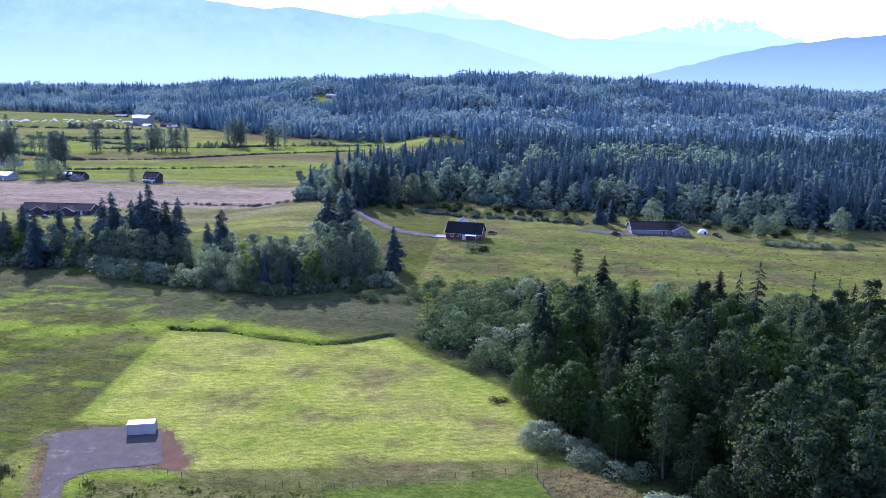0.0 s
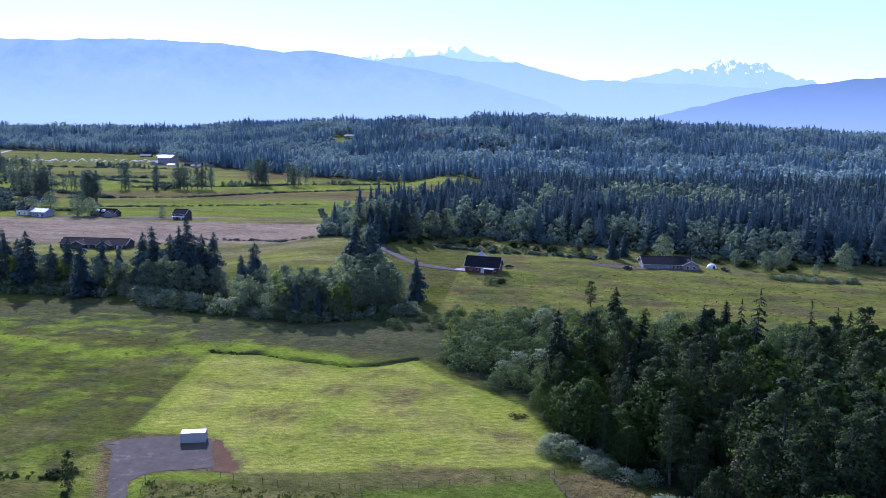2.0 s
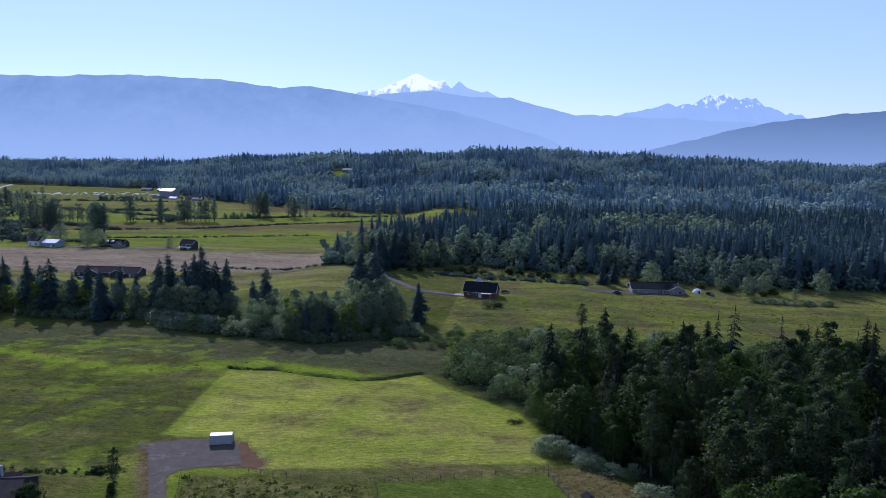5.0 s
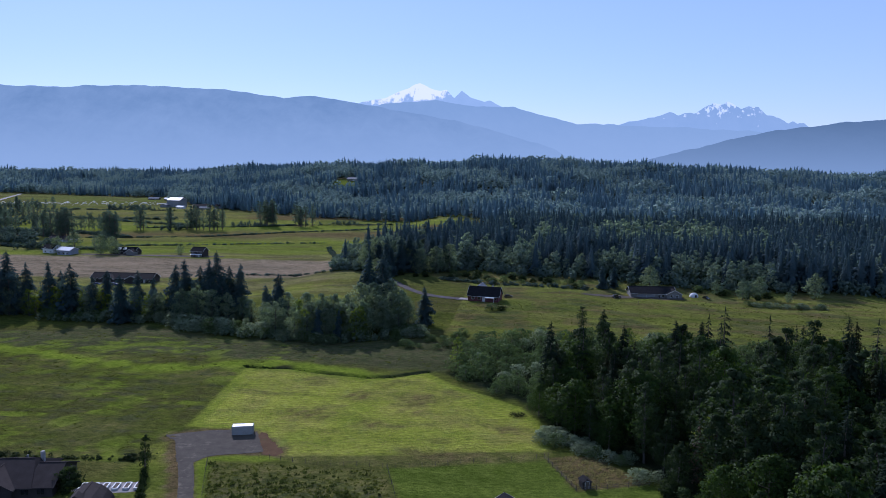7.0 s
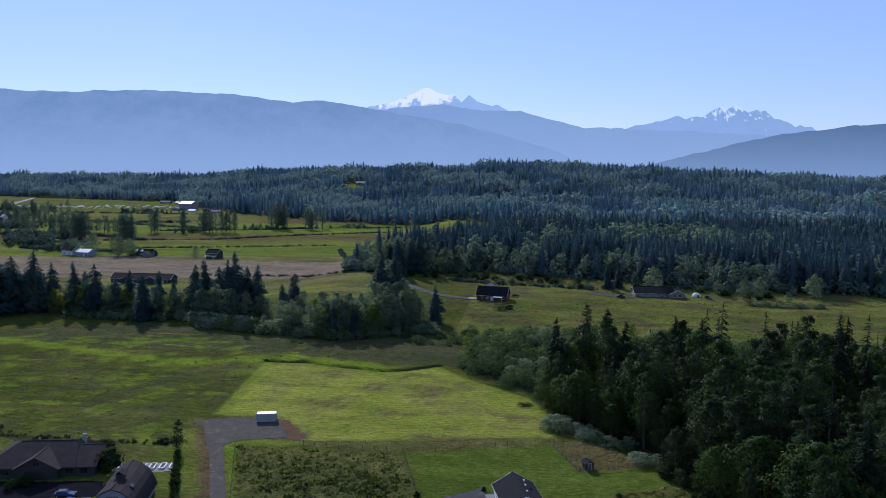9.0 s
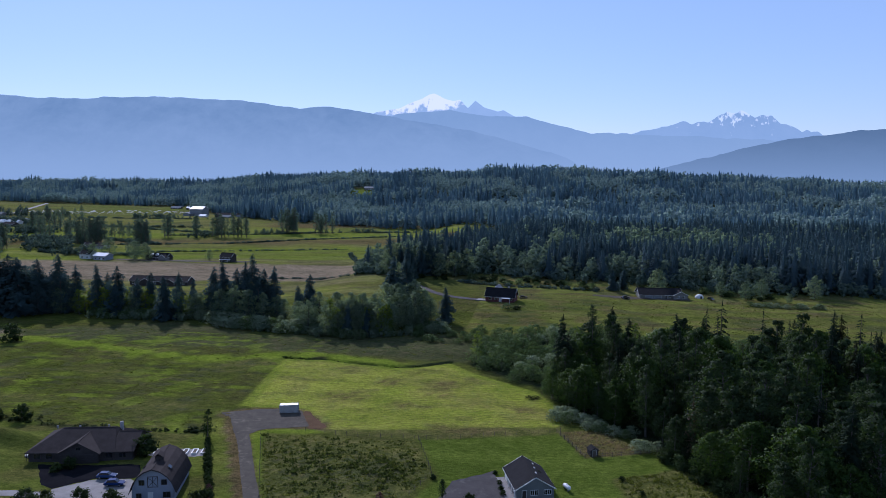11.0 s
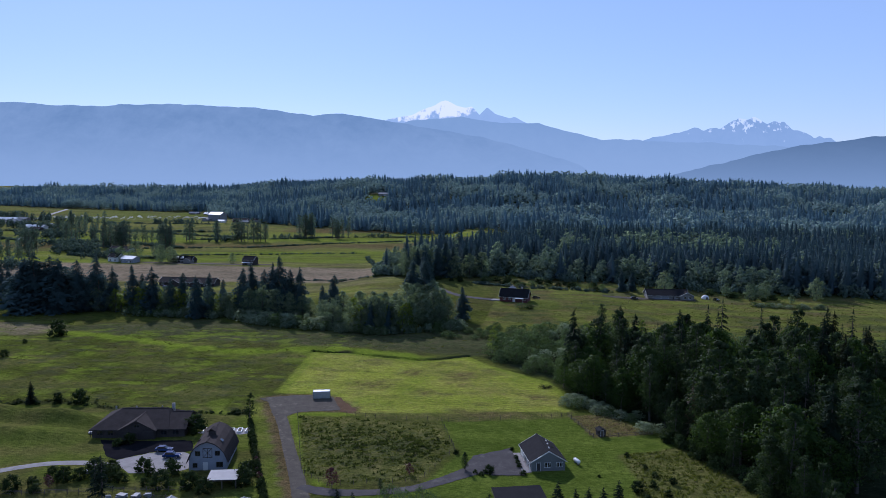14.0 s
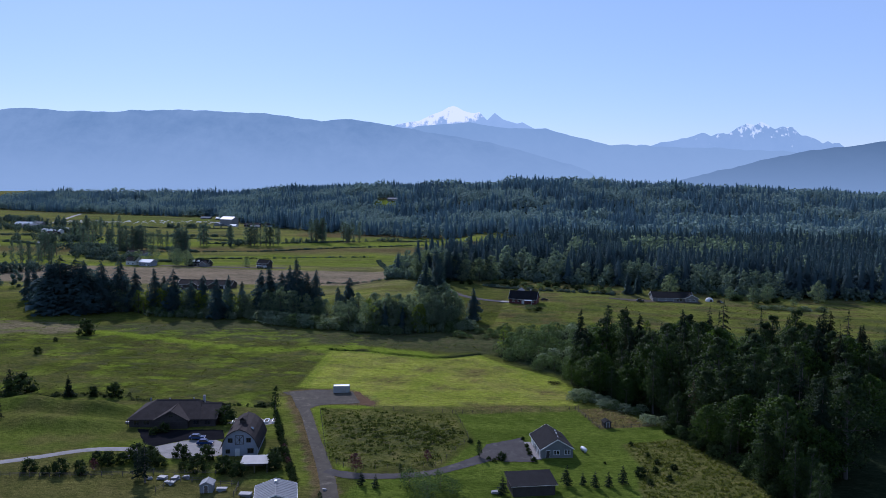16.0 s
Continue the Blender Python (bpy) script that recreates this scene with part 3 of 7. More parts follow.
def ribbon(name, line, widths, mat, label, category="driveway", lift=0.05):
    """A track laid on the ground along a smooth line of points."""
    pts = np.array(line, float)
    t = np.linspace(0, len(pts) - 1, (len(pts) - 1) * 12 + 1)
    k = np.arange(len(pts))
    cx, cy = np.interp(t, k, pts[:, 0]), np.interp(t, k, pts[:, 1])
    for _ in range(20):
        cx[1:-1], cy[1:-1] = (cx[:-2] + 2 * cx[1:-1] + cx[2:]) / 4, (cy[:-2] + 2 * cy[1:-1] + cy[2:]) / 4
    w = np.interp(t, k, widths)
    dx, dy = np.gradient(cx), np.gradient(cy)
    n = np.hypot(dx, dy)
    rows = []
    for s in np.linspace(-0.5, 0.5, 7):
        edge = 0.12 * waves(cx * 3, cy * 3, 7, 2) if abs(s) == 0.5 else 0
        px, py = cx - dy / n * (w * s + edge), cy + dx / n * (w * s + edge)
        rows.append(np.stack([px, py, height(px, py) + lift + 0.05 * (1 - (2 * s) ** 2)], -1))
    ob = new(name, mesh_of(name, np.concatenate(rows), lattice(len(t), 7)[:, ::-1], mat))
    return tagged(ob, label, category, kind="structure")


def sheet(name, poly, mat, label, category, lift=0.06, step=1.2, jitter=0.25):
    """A flat patch with a slightly uneven edge, laid on the ground."""
    pts = []
    for (ax, ay), (bx, by) in zip(poly, poly[1:] + poly[:1]):
        n = max(1, int(math.hypot(bx - ax, by - ay) / step))
        for k in range(n):
            pts.append((ax + (bx - ax) * k / n + random.uniform(-jitter, jitter), ay + (by - ay) * k / n + random.uniform(-jitter, jitter)))
    bm = bmesh.new()
    loop = [bm.verts.new((x, y, at(x, y, lift))) for x, y in pts]
    edges = [bm.edges.new((a, b)) for a, b in zip(loop, loop[1:] + loop[:1])]
    bmesh.ops.triangle_fill(bm, edges=edges, use_beauty=True)
    for f in bm.faces:
        if f.normal.z < 0:
            f.normal_flip()
    me = bpy.data.meshes.new(name)
    bm.to_mesh(me)
    bm.free()
    me.materials.append(mat)
    return tagged(new(name, me), label, category, kind="structure")


sheet("gravel_lot", [(-101.5, 143), (-92, 147.4), (-84.5, 149.4), (-77, 149), (-70.2, 135.6), (-77, 133), (-81.6, 131.6), (-84, 129.4), (-85, 126.2), (-89.6, 126.2), (-93, 133), (-96.5, 139)], GRAVEL, "compacted grey gravel parking pad beside the hayfield", "gravel pad")
sheet("bare_ground", [(-77, 149.6), (-74, 149), (-69, 141), (-64.5, 136.5), (-66, 133.5), (-70.2, 134.4)], BROWN_DIRT, "bare reddish earth at the edge of the gravel pad", "earth", lift=0.045, jitter=0.7)
ribbon("driveway", [(-93, 137), (-87.3, 127), (-81.2, 115), (-73.6, 99.5), (-62.6, 77.5), (-56.5, 64), (-50, 44)], [4.4, 3.8, 3.5, 3.5, 3.9, 4.2, 4.2], GRAVEL, "grey gravel driveway leading to the container pad")
ribbon("driveway_branch", [(-62, 76), (-54, 74), (-44, 76), (-34, 80), (-26, 88), (-19, 97)], [3.5, 4.2, 3.4, 3.4, 4.2, 6], ASPHALT, "dark gravel drive leading to the grey house", lift=0.07)
sheet("parking_area", [(-24, 94), (-22.5, 104), (-12.9, 112), (-9.0, 98), (-8, 93.5), (-16, 92)], ASPHALT, "dark paved parking area beside the grey house", "parking area", lift=0.09)
ribbon("curved_drive", [(-190, 44), (-165, 56), (-148, 65), (-134, 77), (-122, 80), (-112, 80)], [3, 3, 3, 3, 3, 3.4], CONCRETE, "pale curving drive across the lawn")
# dark sheet painted where the house's shadow falls on the yard
sheet("house_forecourt", [(-129, 96), (-121, 86), (-116, 83.7), (-112.9, 86.9), (-109, 90.4), (-100.8, 92.0), (-99, 93), (-103, 100)], FORECOURT_SHADE, "paving below the long house, darkened for the house's shadow", "forecourt", lift=0.05)
sheet("house_yard", [(-116, 83.3), (-112.9, 86.5), (-109, 90.0), (-100.8, 91.6), (-93.5, 88), (-94.4, 81.4), (-97, 78), (-100.4, 77), (-107, 75.5), (-113.2, 79.6)], CONCRETE, "pale paved yard in front of the long house", "yard")
ribbon("far_driveway", [(-112, 430), (-86.4, 388.5), (-70, 362), (-58, 350), (-37.4, 345)], [4, 4.5, 4.5, 5, 5], ASPHALT, "grey asphalt drive leading to the red house", lift=0.15)
ribbon("farm_lane", [(24, 372), (38, 368), (52, 366), (78, 366)], [4, 6, 6, 5], GRAVEL, "gravel lane in front of the pale farmhouse", lift=0.15)
ribbon("farm_road", [(-371, 510), (-293, 515), (-254, 521)], [7, 8, 9], GRAVEL, "pale gravel road between the far houses", lift=0.2)

# ---- the mountains, far behind the rest ----
AXIS, RIGHT = Vector((-0.1478, 0.9890, 0)), Vector((0.9890, 0.1478, 0))


def hazed_slope(name, low, high, foot, snow=None, snow_line=0.0, patch=0.010, lean=0.0, broken=420.0):
    """Far slopes that glow by emission with haze painted into their colour; forest and rock patches, snow above its
    line.
    """
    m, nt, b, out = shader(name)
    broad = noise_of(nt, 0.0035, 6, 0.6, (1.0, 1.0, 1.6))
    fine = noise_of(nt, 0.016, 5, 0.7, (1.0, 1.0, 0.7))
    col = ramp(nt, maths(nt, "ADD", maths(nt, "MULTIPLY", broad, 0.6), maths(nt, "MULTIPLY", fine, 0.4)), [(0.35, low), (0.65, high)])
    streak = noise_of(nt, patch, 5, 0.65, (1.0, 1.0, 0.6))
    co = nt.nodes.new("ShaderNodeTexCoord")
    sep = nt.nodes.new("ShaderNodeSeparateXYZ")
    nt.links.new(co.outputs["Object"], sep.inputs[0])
    # painted haze: the slope blends to its pale foot colour lower down
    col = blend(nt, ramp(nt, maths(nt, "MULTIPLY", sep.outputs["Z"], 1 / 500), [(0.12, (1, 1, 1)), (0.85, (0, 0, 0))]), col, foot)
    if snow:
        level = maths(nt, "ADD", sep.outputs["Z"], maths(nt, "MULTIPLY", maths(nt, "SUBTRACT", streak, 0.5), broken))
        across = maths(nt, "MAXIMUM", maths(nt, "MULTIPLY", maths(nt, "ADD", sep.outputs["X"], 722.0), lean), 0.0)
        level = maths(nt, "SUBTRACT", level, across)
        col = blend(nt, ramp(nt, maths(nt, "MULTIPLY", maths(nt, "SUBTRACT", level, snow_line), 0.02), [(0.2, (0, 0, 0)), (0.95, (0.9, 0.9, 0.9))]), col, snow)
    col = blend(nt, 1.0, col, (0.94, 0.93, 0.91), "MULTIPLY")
    # self-glowing, unlit by sun or sky
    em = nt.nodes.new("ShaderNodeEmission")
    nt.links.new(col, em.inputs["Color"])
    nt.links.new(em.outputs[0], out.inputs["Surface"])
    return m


def mountains(name, depth, crest, mat, label, rough=14.0, seed=1, reach=650, jag=0.0):
    """A range: a crest line, with ribs and gullies running down from it on both sides."""
    c = np.array(crest, float)
    u = np.linspace(c[0, 0], c[-1, 0], 420)
    z = np.interp(u, c[:, 0], c[:, 1])
    for _ in range(1):
        z[1:-1] = (z[:-2] + 2 * z[1:-1] + z[2:]) / 4
    rng = np.random.RandomState(seed)
    for f, a in ((150, 0.5), (70, 0.4), (33, 0.22), (15, 0.08)):
        z = z + rough * a * np.interp(u, np.arange(u[0] - f, u[-1] + 2 * f, f), rng.uniform(-1, 1, len(np.arange(u[0] - f, u[-1] + 2 * f, f))))
    if jag:
        f = 34
        k = np.arange(u[0] - f, u[-1] + 2 * f, f) + rng.uniform(-8, 8, len(np.arange(u[0] - f, u[-1] + 2 * f, f)))
        z = z + jag * np.interp(u, k, rng.uniform(-1, 1, len(k)))
    rows = []
    for v in np.linspace(-0.15, 1, 30):
        fall = (1 - abs(v)) ** 1.25
        d = depth - reach * v + 60 * abs(v) * waves(u, u * 0 + v * 300, 420, seed)
        zz = z * fall + 0.16 * z * (1 - fall) * fall * 2 * waves(u, u * 0 + v * 260, 260, seed + 4)
        rows.append(np.stack([RIGHT.x * u + AXIS.x * d, RIGHT.y * u + AXIS.y * d, zz], -1))
    ob = new(name, mesh_of(name, np.concatenate(rows), lattice(len(u), 30), mat))
    return tagged(ob, label, "mountains", kind="structure")


NEAR_RIDGE = hazed_slope("forested_ridge_in_haze", (0.178, 0.298, 0.452), (0.240, 0.368, 0.524), (0.300, 0.440, 0.605))
MID_RIDGE = hazed_slope("farther_ridge_in_haze", (0.245, 0.385, 0.555), (0.270, 0.412, 0.580), (0.325, 0.470, 0.635))
EAST_RIDGE = hazed_slope("dark_ridge_painted_haze", (0.074, 0.142, 0.226), (0.098, 0.170, 0.262), (0.220, 0.335, 0.475))
VOLCANO = hazed_slope("rock_and_glacier_hazed", (0.330, 0.490, 0.690), (0.370, 0.530, 0.730), (0.370, 0.530, 0.720), (0.90, 0.97, 1.05), snow_line=446, patch=0.014, lean=0.7, broken=420.0)
CRAGS = hazed_slope("crags_and_snow_hazed", (0.270, 0.420, 0.610), (0.310, 0.460, 0.650), (0.340, 0.500, 0.690), (0.72, 0.85, 0.97), snow_line=440, patch=0.028, broken=560.0)

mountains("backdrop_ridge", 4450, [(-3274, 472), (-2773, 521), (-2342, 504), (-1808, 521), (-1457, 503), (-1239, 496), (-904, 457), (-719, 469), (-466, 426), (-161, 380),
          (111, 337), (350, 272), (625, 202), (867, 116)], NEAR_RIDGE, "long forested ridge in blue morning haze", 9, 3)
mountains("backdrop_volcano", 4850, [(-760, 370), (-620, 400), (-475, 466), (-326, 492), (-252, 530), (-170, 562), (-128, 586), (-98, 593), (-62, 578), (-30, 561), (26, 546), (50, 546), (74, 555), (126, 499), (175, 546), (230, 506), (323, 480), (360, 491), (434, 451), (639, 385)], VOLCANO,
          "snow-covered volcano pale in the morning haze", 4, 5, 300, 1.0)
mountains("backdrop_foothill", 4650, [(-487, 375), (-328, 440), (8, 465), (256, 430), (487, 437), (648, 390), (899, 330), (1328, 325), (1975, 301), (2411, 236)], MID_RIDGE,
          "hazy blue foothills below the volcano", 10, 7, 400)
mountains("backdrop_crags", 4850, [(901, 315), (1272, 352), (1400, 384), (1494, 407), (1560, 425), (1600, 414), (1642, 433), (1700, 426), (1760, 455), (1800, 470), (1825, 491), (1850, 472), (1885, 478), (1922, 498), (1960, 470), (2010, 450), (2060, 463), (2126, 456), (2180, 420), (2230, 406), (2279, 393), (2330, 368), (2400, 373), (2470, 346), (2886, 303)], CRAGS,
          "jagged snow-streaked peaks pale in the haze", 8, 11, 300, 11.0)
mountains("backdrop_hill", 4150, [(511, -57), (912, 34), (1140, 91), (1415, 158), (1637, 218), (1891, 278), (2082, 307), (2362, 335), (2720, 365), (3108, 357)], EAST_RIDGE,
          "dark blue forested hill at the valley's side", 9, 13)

# ---- trees and shrubs ----
def rand_dirs(rng, n):
    v = rng.normal(size=(n, 3))
    return v / np.linalg.norm(v, axis=1, keepdims=True)


def unit(v):
    return v / (np.linalg.norm(v, axis=1, keepdims=True) + 1e-9)


def leaves(rng, at_points, facing, size, mass):
    """A bent leaf spray (two triangles) at each point, facing about outwards; mass: the way its clump faces."""
    n = len(at_points)
    nrm = unit(facing + 0.75 * rand_dirs(rng, n))
    side = unit(np.cross(nrm, rand_dirs(rng, n)))
    up = np.cross(nrm, side)
    s = (size * rng.uniform(0.6, 1.4, n))[:, None]
    tip = at_points + up * s * 0.62 - nrm * s * 0.18
    tail = at_points - up * s * 0.62 - nrm * s * 0.18
    v = np.stack([tail, at_points + side * s * 0.42, tip, at_points - side * s * 0.42], 1).reshape(-1, 3)
    i = np.arange(n)[:, None] * 4
    f = np.concatenate([np.concatenate([i, i + 1, i + 2], 1), np.concatenate([i, i + 2, i + 3], 1)])
    return v, f, np.repeat(unit(0.68 * mass + 0.32 * nrm), 4, axis=0)


def needles(v, up=0.55, keep=0.4):
    """Loose triangles of a conifer, turned to face away from its stem, with the normals of a rounded body."""
    v = np.asarray(v, float).reshape(-1, 3, 3)
    fn = unit(np.cross(v[:, 1] - v[:, 0], v[:, 2] - v[:, 0]))
    mid = v.mean(axis=1)
    away = unit(np.stack([mid[:, 0], mid[:, 1], np.zeros(len(v))], -1)) + np.array([0, 0, up])
    away = unit(away)
    back = (fn * away).sum(1) < 0
    v[back] = v[back][:, ::-1]
    fn[back] *= -1
    return v.reshape(-1, 3), np.arange(3 * len(v)).reshape(-1, 3), np.repeat(unit((1 - keep) * away + keep * fn), 3, axis=0)


def tube(path, radii, sides=6):
    """A tapered limb along points."""
    path = np.asarray(path, float)
    verts, faces = [], []
    for k, (p, r) in enumerate(zip(path, radii)):
        d = path[min(k + 1, len(path) - 1)] - path[max(k - 1, 0)]
        d /= np.linalg.norm(d) + 1e-9
        a = np.cross(d, (0.3, 0.9, 0.2))
        a /= np.linalg.norm(a) + 1e-9
        b = np.cross(d, a)
        for s in range(sides):
            w = 2 * np.pi * s / sides
            verts.append(p + r * (np.cos(w) * a + np.sin(w) * b))
        if k:
            for s in range(sides):
                q = (s + 1) % sides
                o, l = k * sides, (k - 1) * sides
                faces += [(l + s, l + q, o + q), (l + s, o + q, o + s)]
    return np.array(verts), np.array(faces)


def joined(pieces):
    n, out = 0, [[], [], []]
    for piece in pieces:
        for k, a in enumerate(piece):
            out[k].append(a + n if k == 1 else a)
        n += len(piece[0])
    return tuple(np.concatenate(a) for a in out if a)


def heart(rng, centre, radii):
    """The dense leafy middle of a clump: a lumpy twelve-cornered body."""
    g = (1 + 5 ** 0.5) / 2
    d = unit(np.array([(-1, g, 0), (1, g, 0), (-1, -g, 0), (1, -g, 0), (0, -1, g), (0, 1, g), (0, -1, -g), (0, 1, -g), (g, 0, -1), (g, 0, 1), (-g, 0, -1), (-g, 0, 1)], float))
    f = np.array([(0, 11, 5), (0, 5, 1), (0, 1, 7), (0, 7, 10), (0, 10, 11), (1, 5, 9), (5, 11, 4), (11, 10, 2), (10, 7, 6), (7, 1, 8), (3, 9, 4), (3, 4, 2), (3, 2, 6), (3, 6, 8), (3, 8, 9), (4, 9, 5), (2, 4, 11), (6, 2, 10), (8, 6, 7), (9, 8, 1)])
    return centre + d * radii * rng.uniform(0.75, 1.15, (12, 1)), f, d


def broadleaf(seed, h, w, n, leaf, bare=0.18, lobes=16, shape=1.0, solid=0.0):
    """Crown and wood of a leafy tree: limbs rise from the trunk to lobes of foliage with gaps between them."""
    rng = np.random.RandomState(seed)
    wood, crown = [], []
    lean = rng.uniform(-0.04, 0.04, 2) * h
    zs = np.linspace(0, 0.92, 6)
    stem = np.stack([lean[0] * zs ** 2, lean[1] * zs ** 2, zs * h], -1) + rng.normal(0, 0.004 * h, (6, 3)) * (zs[:, None] > 0)
    wood.append(tube(stem, 0.016 * h * (1 - 0.9 * zs) + 0.02, 7))
    per = n // lobes
    for k in range(lobes):
        t = bare + (1 - bare) * (k + 0.5) / lobes
        t = min(0.97, t + rng.uniform(-0.04, 0.04))
        span = w * 0.5 * np.sin(np.pi * min(0.97, max(0, (t - bare) / (1 - bare)) ** 0.8 * 0.86 + 0.12)) ** shape
        a = k * 2.4 + rng.uniform(-0.5, 0.5)
        out = span * rng.uniform(0.45, 0.8)
        base = np.array([np.interp(t - 0.1, zs, stem[:, 0]), np.interp(t - 0.1, zs, stem[:, 1]), max(0.1, t - 0.1) * h])
        c = np.array([np.interp(t, zs, stem[:, 0]) + out * np.cos(a), np.interp(t, zs, stem[:, 1]) + out * np.sin(a), t * h])
        wood.append(tube([base, (base + c) / 2 + (0, 0, -0.02 * h), c], [0.006 * h, 0.004 * h, 0.012], 4))
        r = np.array([1, 1, 0.85]) * (span * rng.uniform(0.42, 0.62) + 0.05 * w)
        if solid:
            hv, hf, hn = heart(rng, c, r * solid)
            crown.append((hv, hf, unit(0.6 * hn + 0.5 * unit((hv - (stem[3, 0], stem[3, 1], 0.5 * h)) * (1, 1, 0.8)))))
        d = rand_dirs(rng, per)
        d[:, 2] = np.abs(d[:, 2]) * np.where(rng.rand(per) < 0.72, 1, -1)
        lump = 1 + 0.25 * np.sin(d[:, 0] * 5 + k) * np.sin(d[:, 1] * 5 + 2 * k)
        p = c + d * r * (rng.uniform(0.55, 1.06, per) * lump)[:, None]
        low = p[:, 2] > 0.01 * h
        axis = np.stack([p[:, 0] - stem[3, 0], p[:, 1] - stem[3, 1], (p[:, 2] - 0.5 * (1 + bare) * h) * 0.8], -1)
        crown.append(leaves(rng, p[low], d[low], leaf, unit(0.62 * d + 0.38 * unit(axis) + np.array([0, 0, 0.12]))[low]))
    return joined(wood), joined(crown)


def conifer(seed, h, w, whorls, arms=6, bare=0.08, droop=0.28, sparse=0.0, twigs=4, ragged=0.3):
    """A fir: drooping boughs all round, each a fan of pointed sprays, fuller on some sides and thin towards the tip."""
    rng = np.random.RandomState(seed)
    verts = []
    p1, p2, p3 = rng.uniform(0, 6.28, 3)
    for k in range(whorls):
        t = bare + (0.985 - bare) * (k / (whorls - 1)) ** 0.92
        body = 0.5 * w * ((1 - t) ** 0.66 * 0.97 + 0.03) * (0.62 if t < bare + 0.07 else 1)
        for a in range(arms):
            ang = 2 * np.pi * (a / arms) + k * 2.4 + rng.uniform(-0.4, 0.4)
            uneven = 1 + ragged * (0.5 * np.sin(ang + p1 + 3 * t) + 0.5 * np.sin(2 * ang + p2 + 11 * t) + 0.45 * np.sin(23 * t + p3))
            if rng.rand() < sparse + 0.25 * max(0, 1 - uneven):
                continue
            l = body * uneven * rng.uniform(0.55, 1.15)
            d = np.array([np.cos(ang), np.sin(ang), 0.0])
            s = np.array([-d[1], d[0], 0.0])
            z0 = t * h + rng.uniform(-0.9, 0.9) * h / whorls
            root = np.array([0, 0, z0 + 0.05 * l])
            tip = d * l + (0, 0, z0 - droop * l * rng.uniform(0.4, 1.5))
            wide = 0.30 * l + 0.003 * h
            mid = root * 0.45 + tip * 0.55 + (0, 0, 0.10 * l)
            verts += [root, mid + s * wide * 0.5 - (0, 0, 0.12 * l), tip, root, tip, mid - s * wide * 0.5 - (0, 0, 0.12 * l)]
            for q in range(twigs):
                f = (q + 1) / (twigs + 1)
                p = root * (1 - f) + tip * f + (0, 0, 0.08 * l * np.sin(np.pi * f))
                g = 1 if q % 2 else -1
                e = p + s * g * wide * rng.uniform(0.7, 1.2) + d * l * 0.16 - (0, 0, 0.16 * l * rng.uniform(0.4, 1.5))
                verts += [p - d * 0.09 * l, p + d * 0.12 * l, e]
                verts += [p - d * 0.06 * l, p + d * 0.10 * l, p + d * 0.03 * l + s * g * wide * 0.3 - (0, 0, 0.26 * l)]
    for a in range(3):
        w0 = 2 * np.pi * a / 3
        verts += [np.array([0.01 * h * np.cos(w0), 0.01 * h * np.sin(w0), 0.93 * h]), np.array([0.01 * h * np.cos(w0 + 2), 0.01 * h * np.sin(w0 + 2), 0.93 * h]), np.array([0, 0, h])]
    stem = np.array([(0, 0, 0), (0, 0, 0.5 * h), (0, 0, 0.96 * h)])
    return tube(stem, [0.014 * h + 0.04, 0.009 * h + 0.02, 0.02], 7), needles(verts)


def thing(name, label, category, group="", x=0.0, y=0.0, z=0.0, rz=0.0):
    ob = new(name)
    ob.matrix_basis = pose(x, y, z, 0, 0, rz)
    return tagged(ob, label, category, group)


def plant(name, wood, crown, leaf_mat, wood_mat, label, category, group=""):
    ob = thing(name, label, category, group)
    for part_name, shape, m in (("trunk", wood, wood_mat), ("crown", crown, leaf_mat)):
        p = new(part_name, mesh_of(part_name, *shape[:2], m, normals=shape[2] if len(shape) > 2 else None))
        p.parent = ob
    return ob


def scatter(poly, gap, seed, loosen=0.42):
    rng = np.random.RandomState(seed)
    px, py = [p[0] for p in poly], [p[1] for p in poly]
    x, y = np.meshgrid(np.arange(min(px), max(px), gap), np.arange(min(py), max(py), gap))
    x, y = x.ravel() + rng.uniform(-loosen, loosen, x.size) * gap, y.ravel() + rng.uniform(-loosen, loosen, y.size) * gap
    keep = inside(poly, x, y) > 0
    return x[keep], y[keep]


class Nursery:
    """The kinds of tree, each grown in a few forms; set() places one, the first of a form being the form itself."""

    def __init__(self, name, label, category, group, forms, leaf_mat, wood_mat, tall):
        self.args, self.forms, self.tall = (name, label, category, group), [], tall
        for wood, crown in forms:
            self.forms.append([plant(name, wood, crown, leaf_mat, wood_mat, label, category, group), False])
        self.turn = 0

    def put(self, x, y, tall, wide=None, rz=None, form=None):
        k = self.turn % len(self.forms) if form is None else form
        self.turn += 1
        s = tall / self.tall
        w = s if wide is None else wide * s
        m = pose(x, y, at(x, y, -0.15), 0, 0, random.uniform(0, 360) if rz is None else rz) @ Matrix.Diagonal((w, w, s, 1))
        ob, used = self.forms[k]
        if not used:
            ob.matrix_basis, self.forms[k][1] = m, True
            return ob
        made = ob.copy()
        scene.collection.objects.link(made)
        made.matrix_basis = m
        for c in ob.children:
            q = c.copy()
            scene.collection.objects.link(q)
            q.parent = made
        return made


firs = Nursery("fir_tree", "tall dark green fir with ragged drooping boughs", "tree", "firs", [conifer(s, 26, 11.5, 46, 7, 0.04, 0.36, 0.05) for s in (1, 2, 3)], FIR, BARK, 26)
thin_firs = Nursery("fir_tree", "slender sparse conifer with a bare pointed top", "tree", "firs", [conifer(s, 26, 8, 30, 6, 0.15, 0.35, 0.3, ragged=0.55) for s in (11, 12, 13)], FIR, BARK, 26)
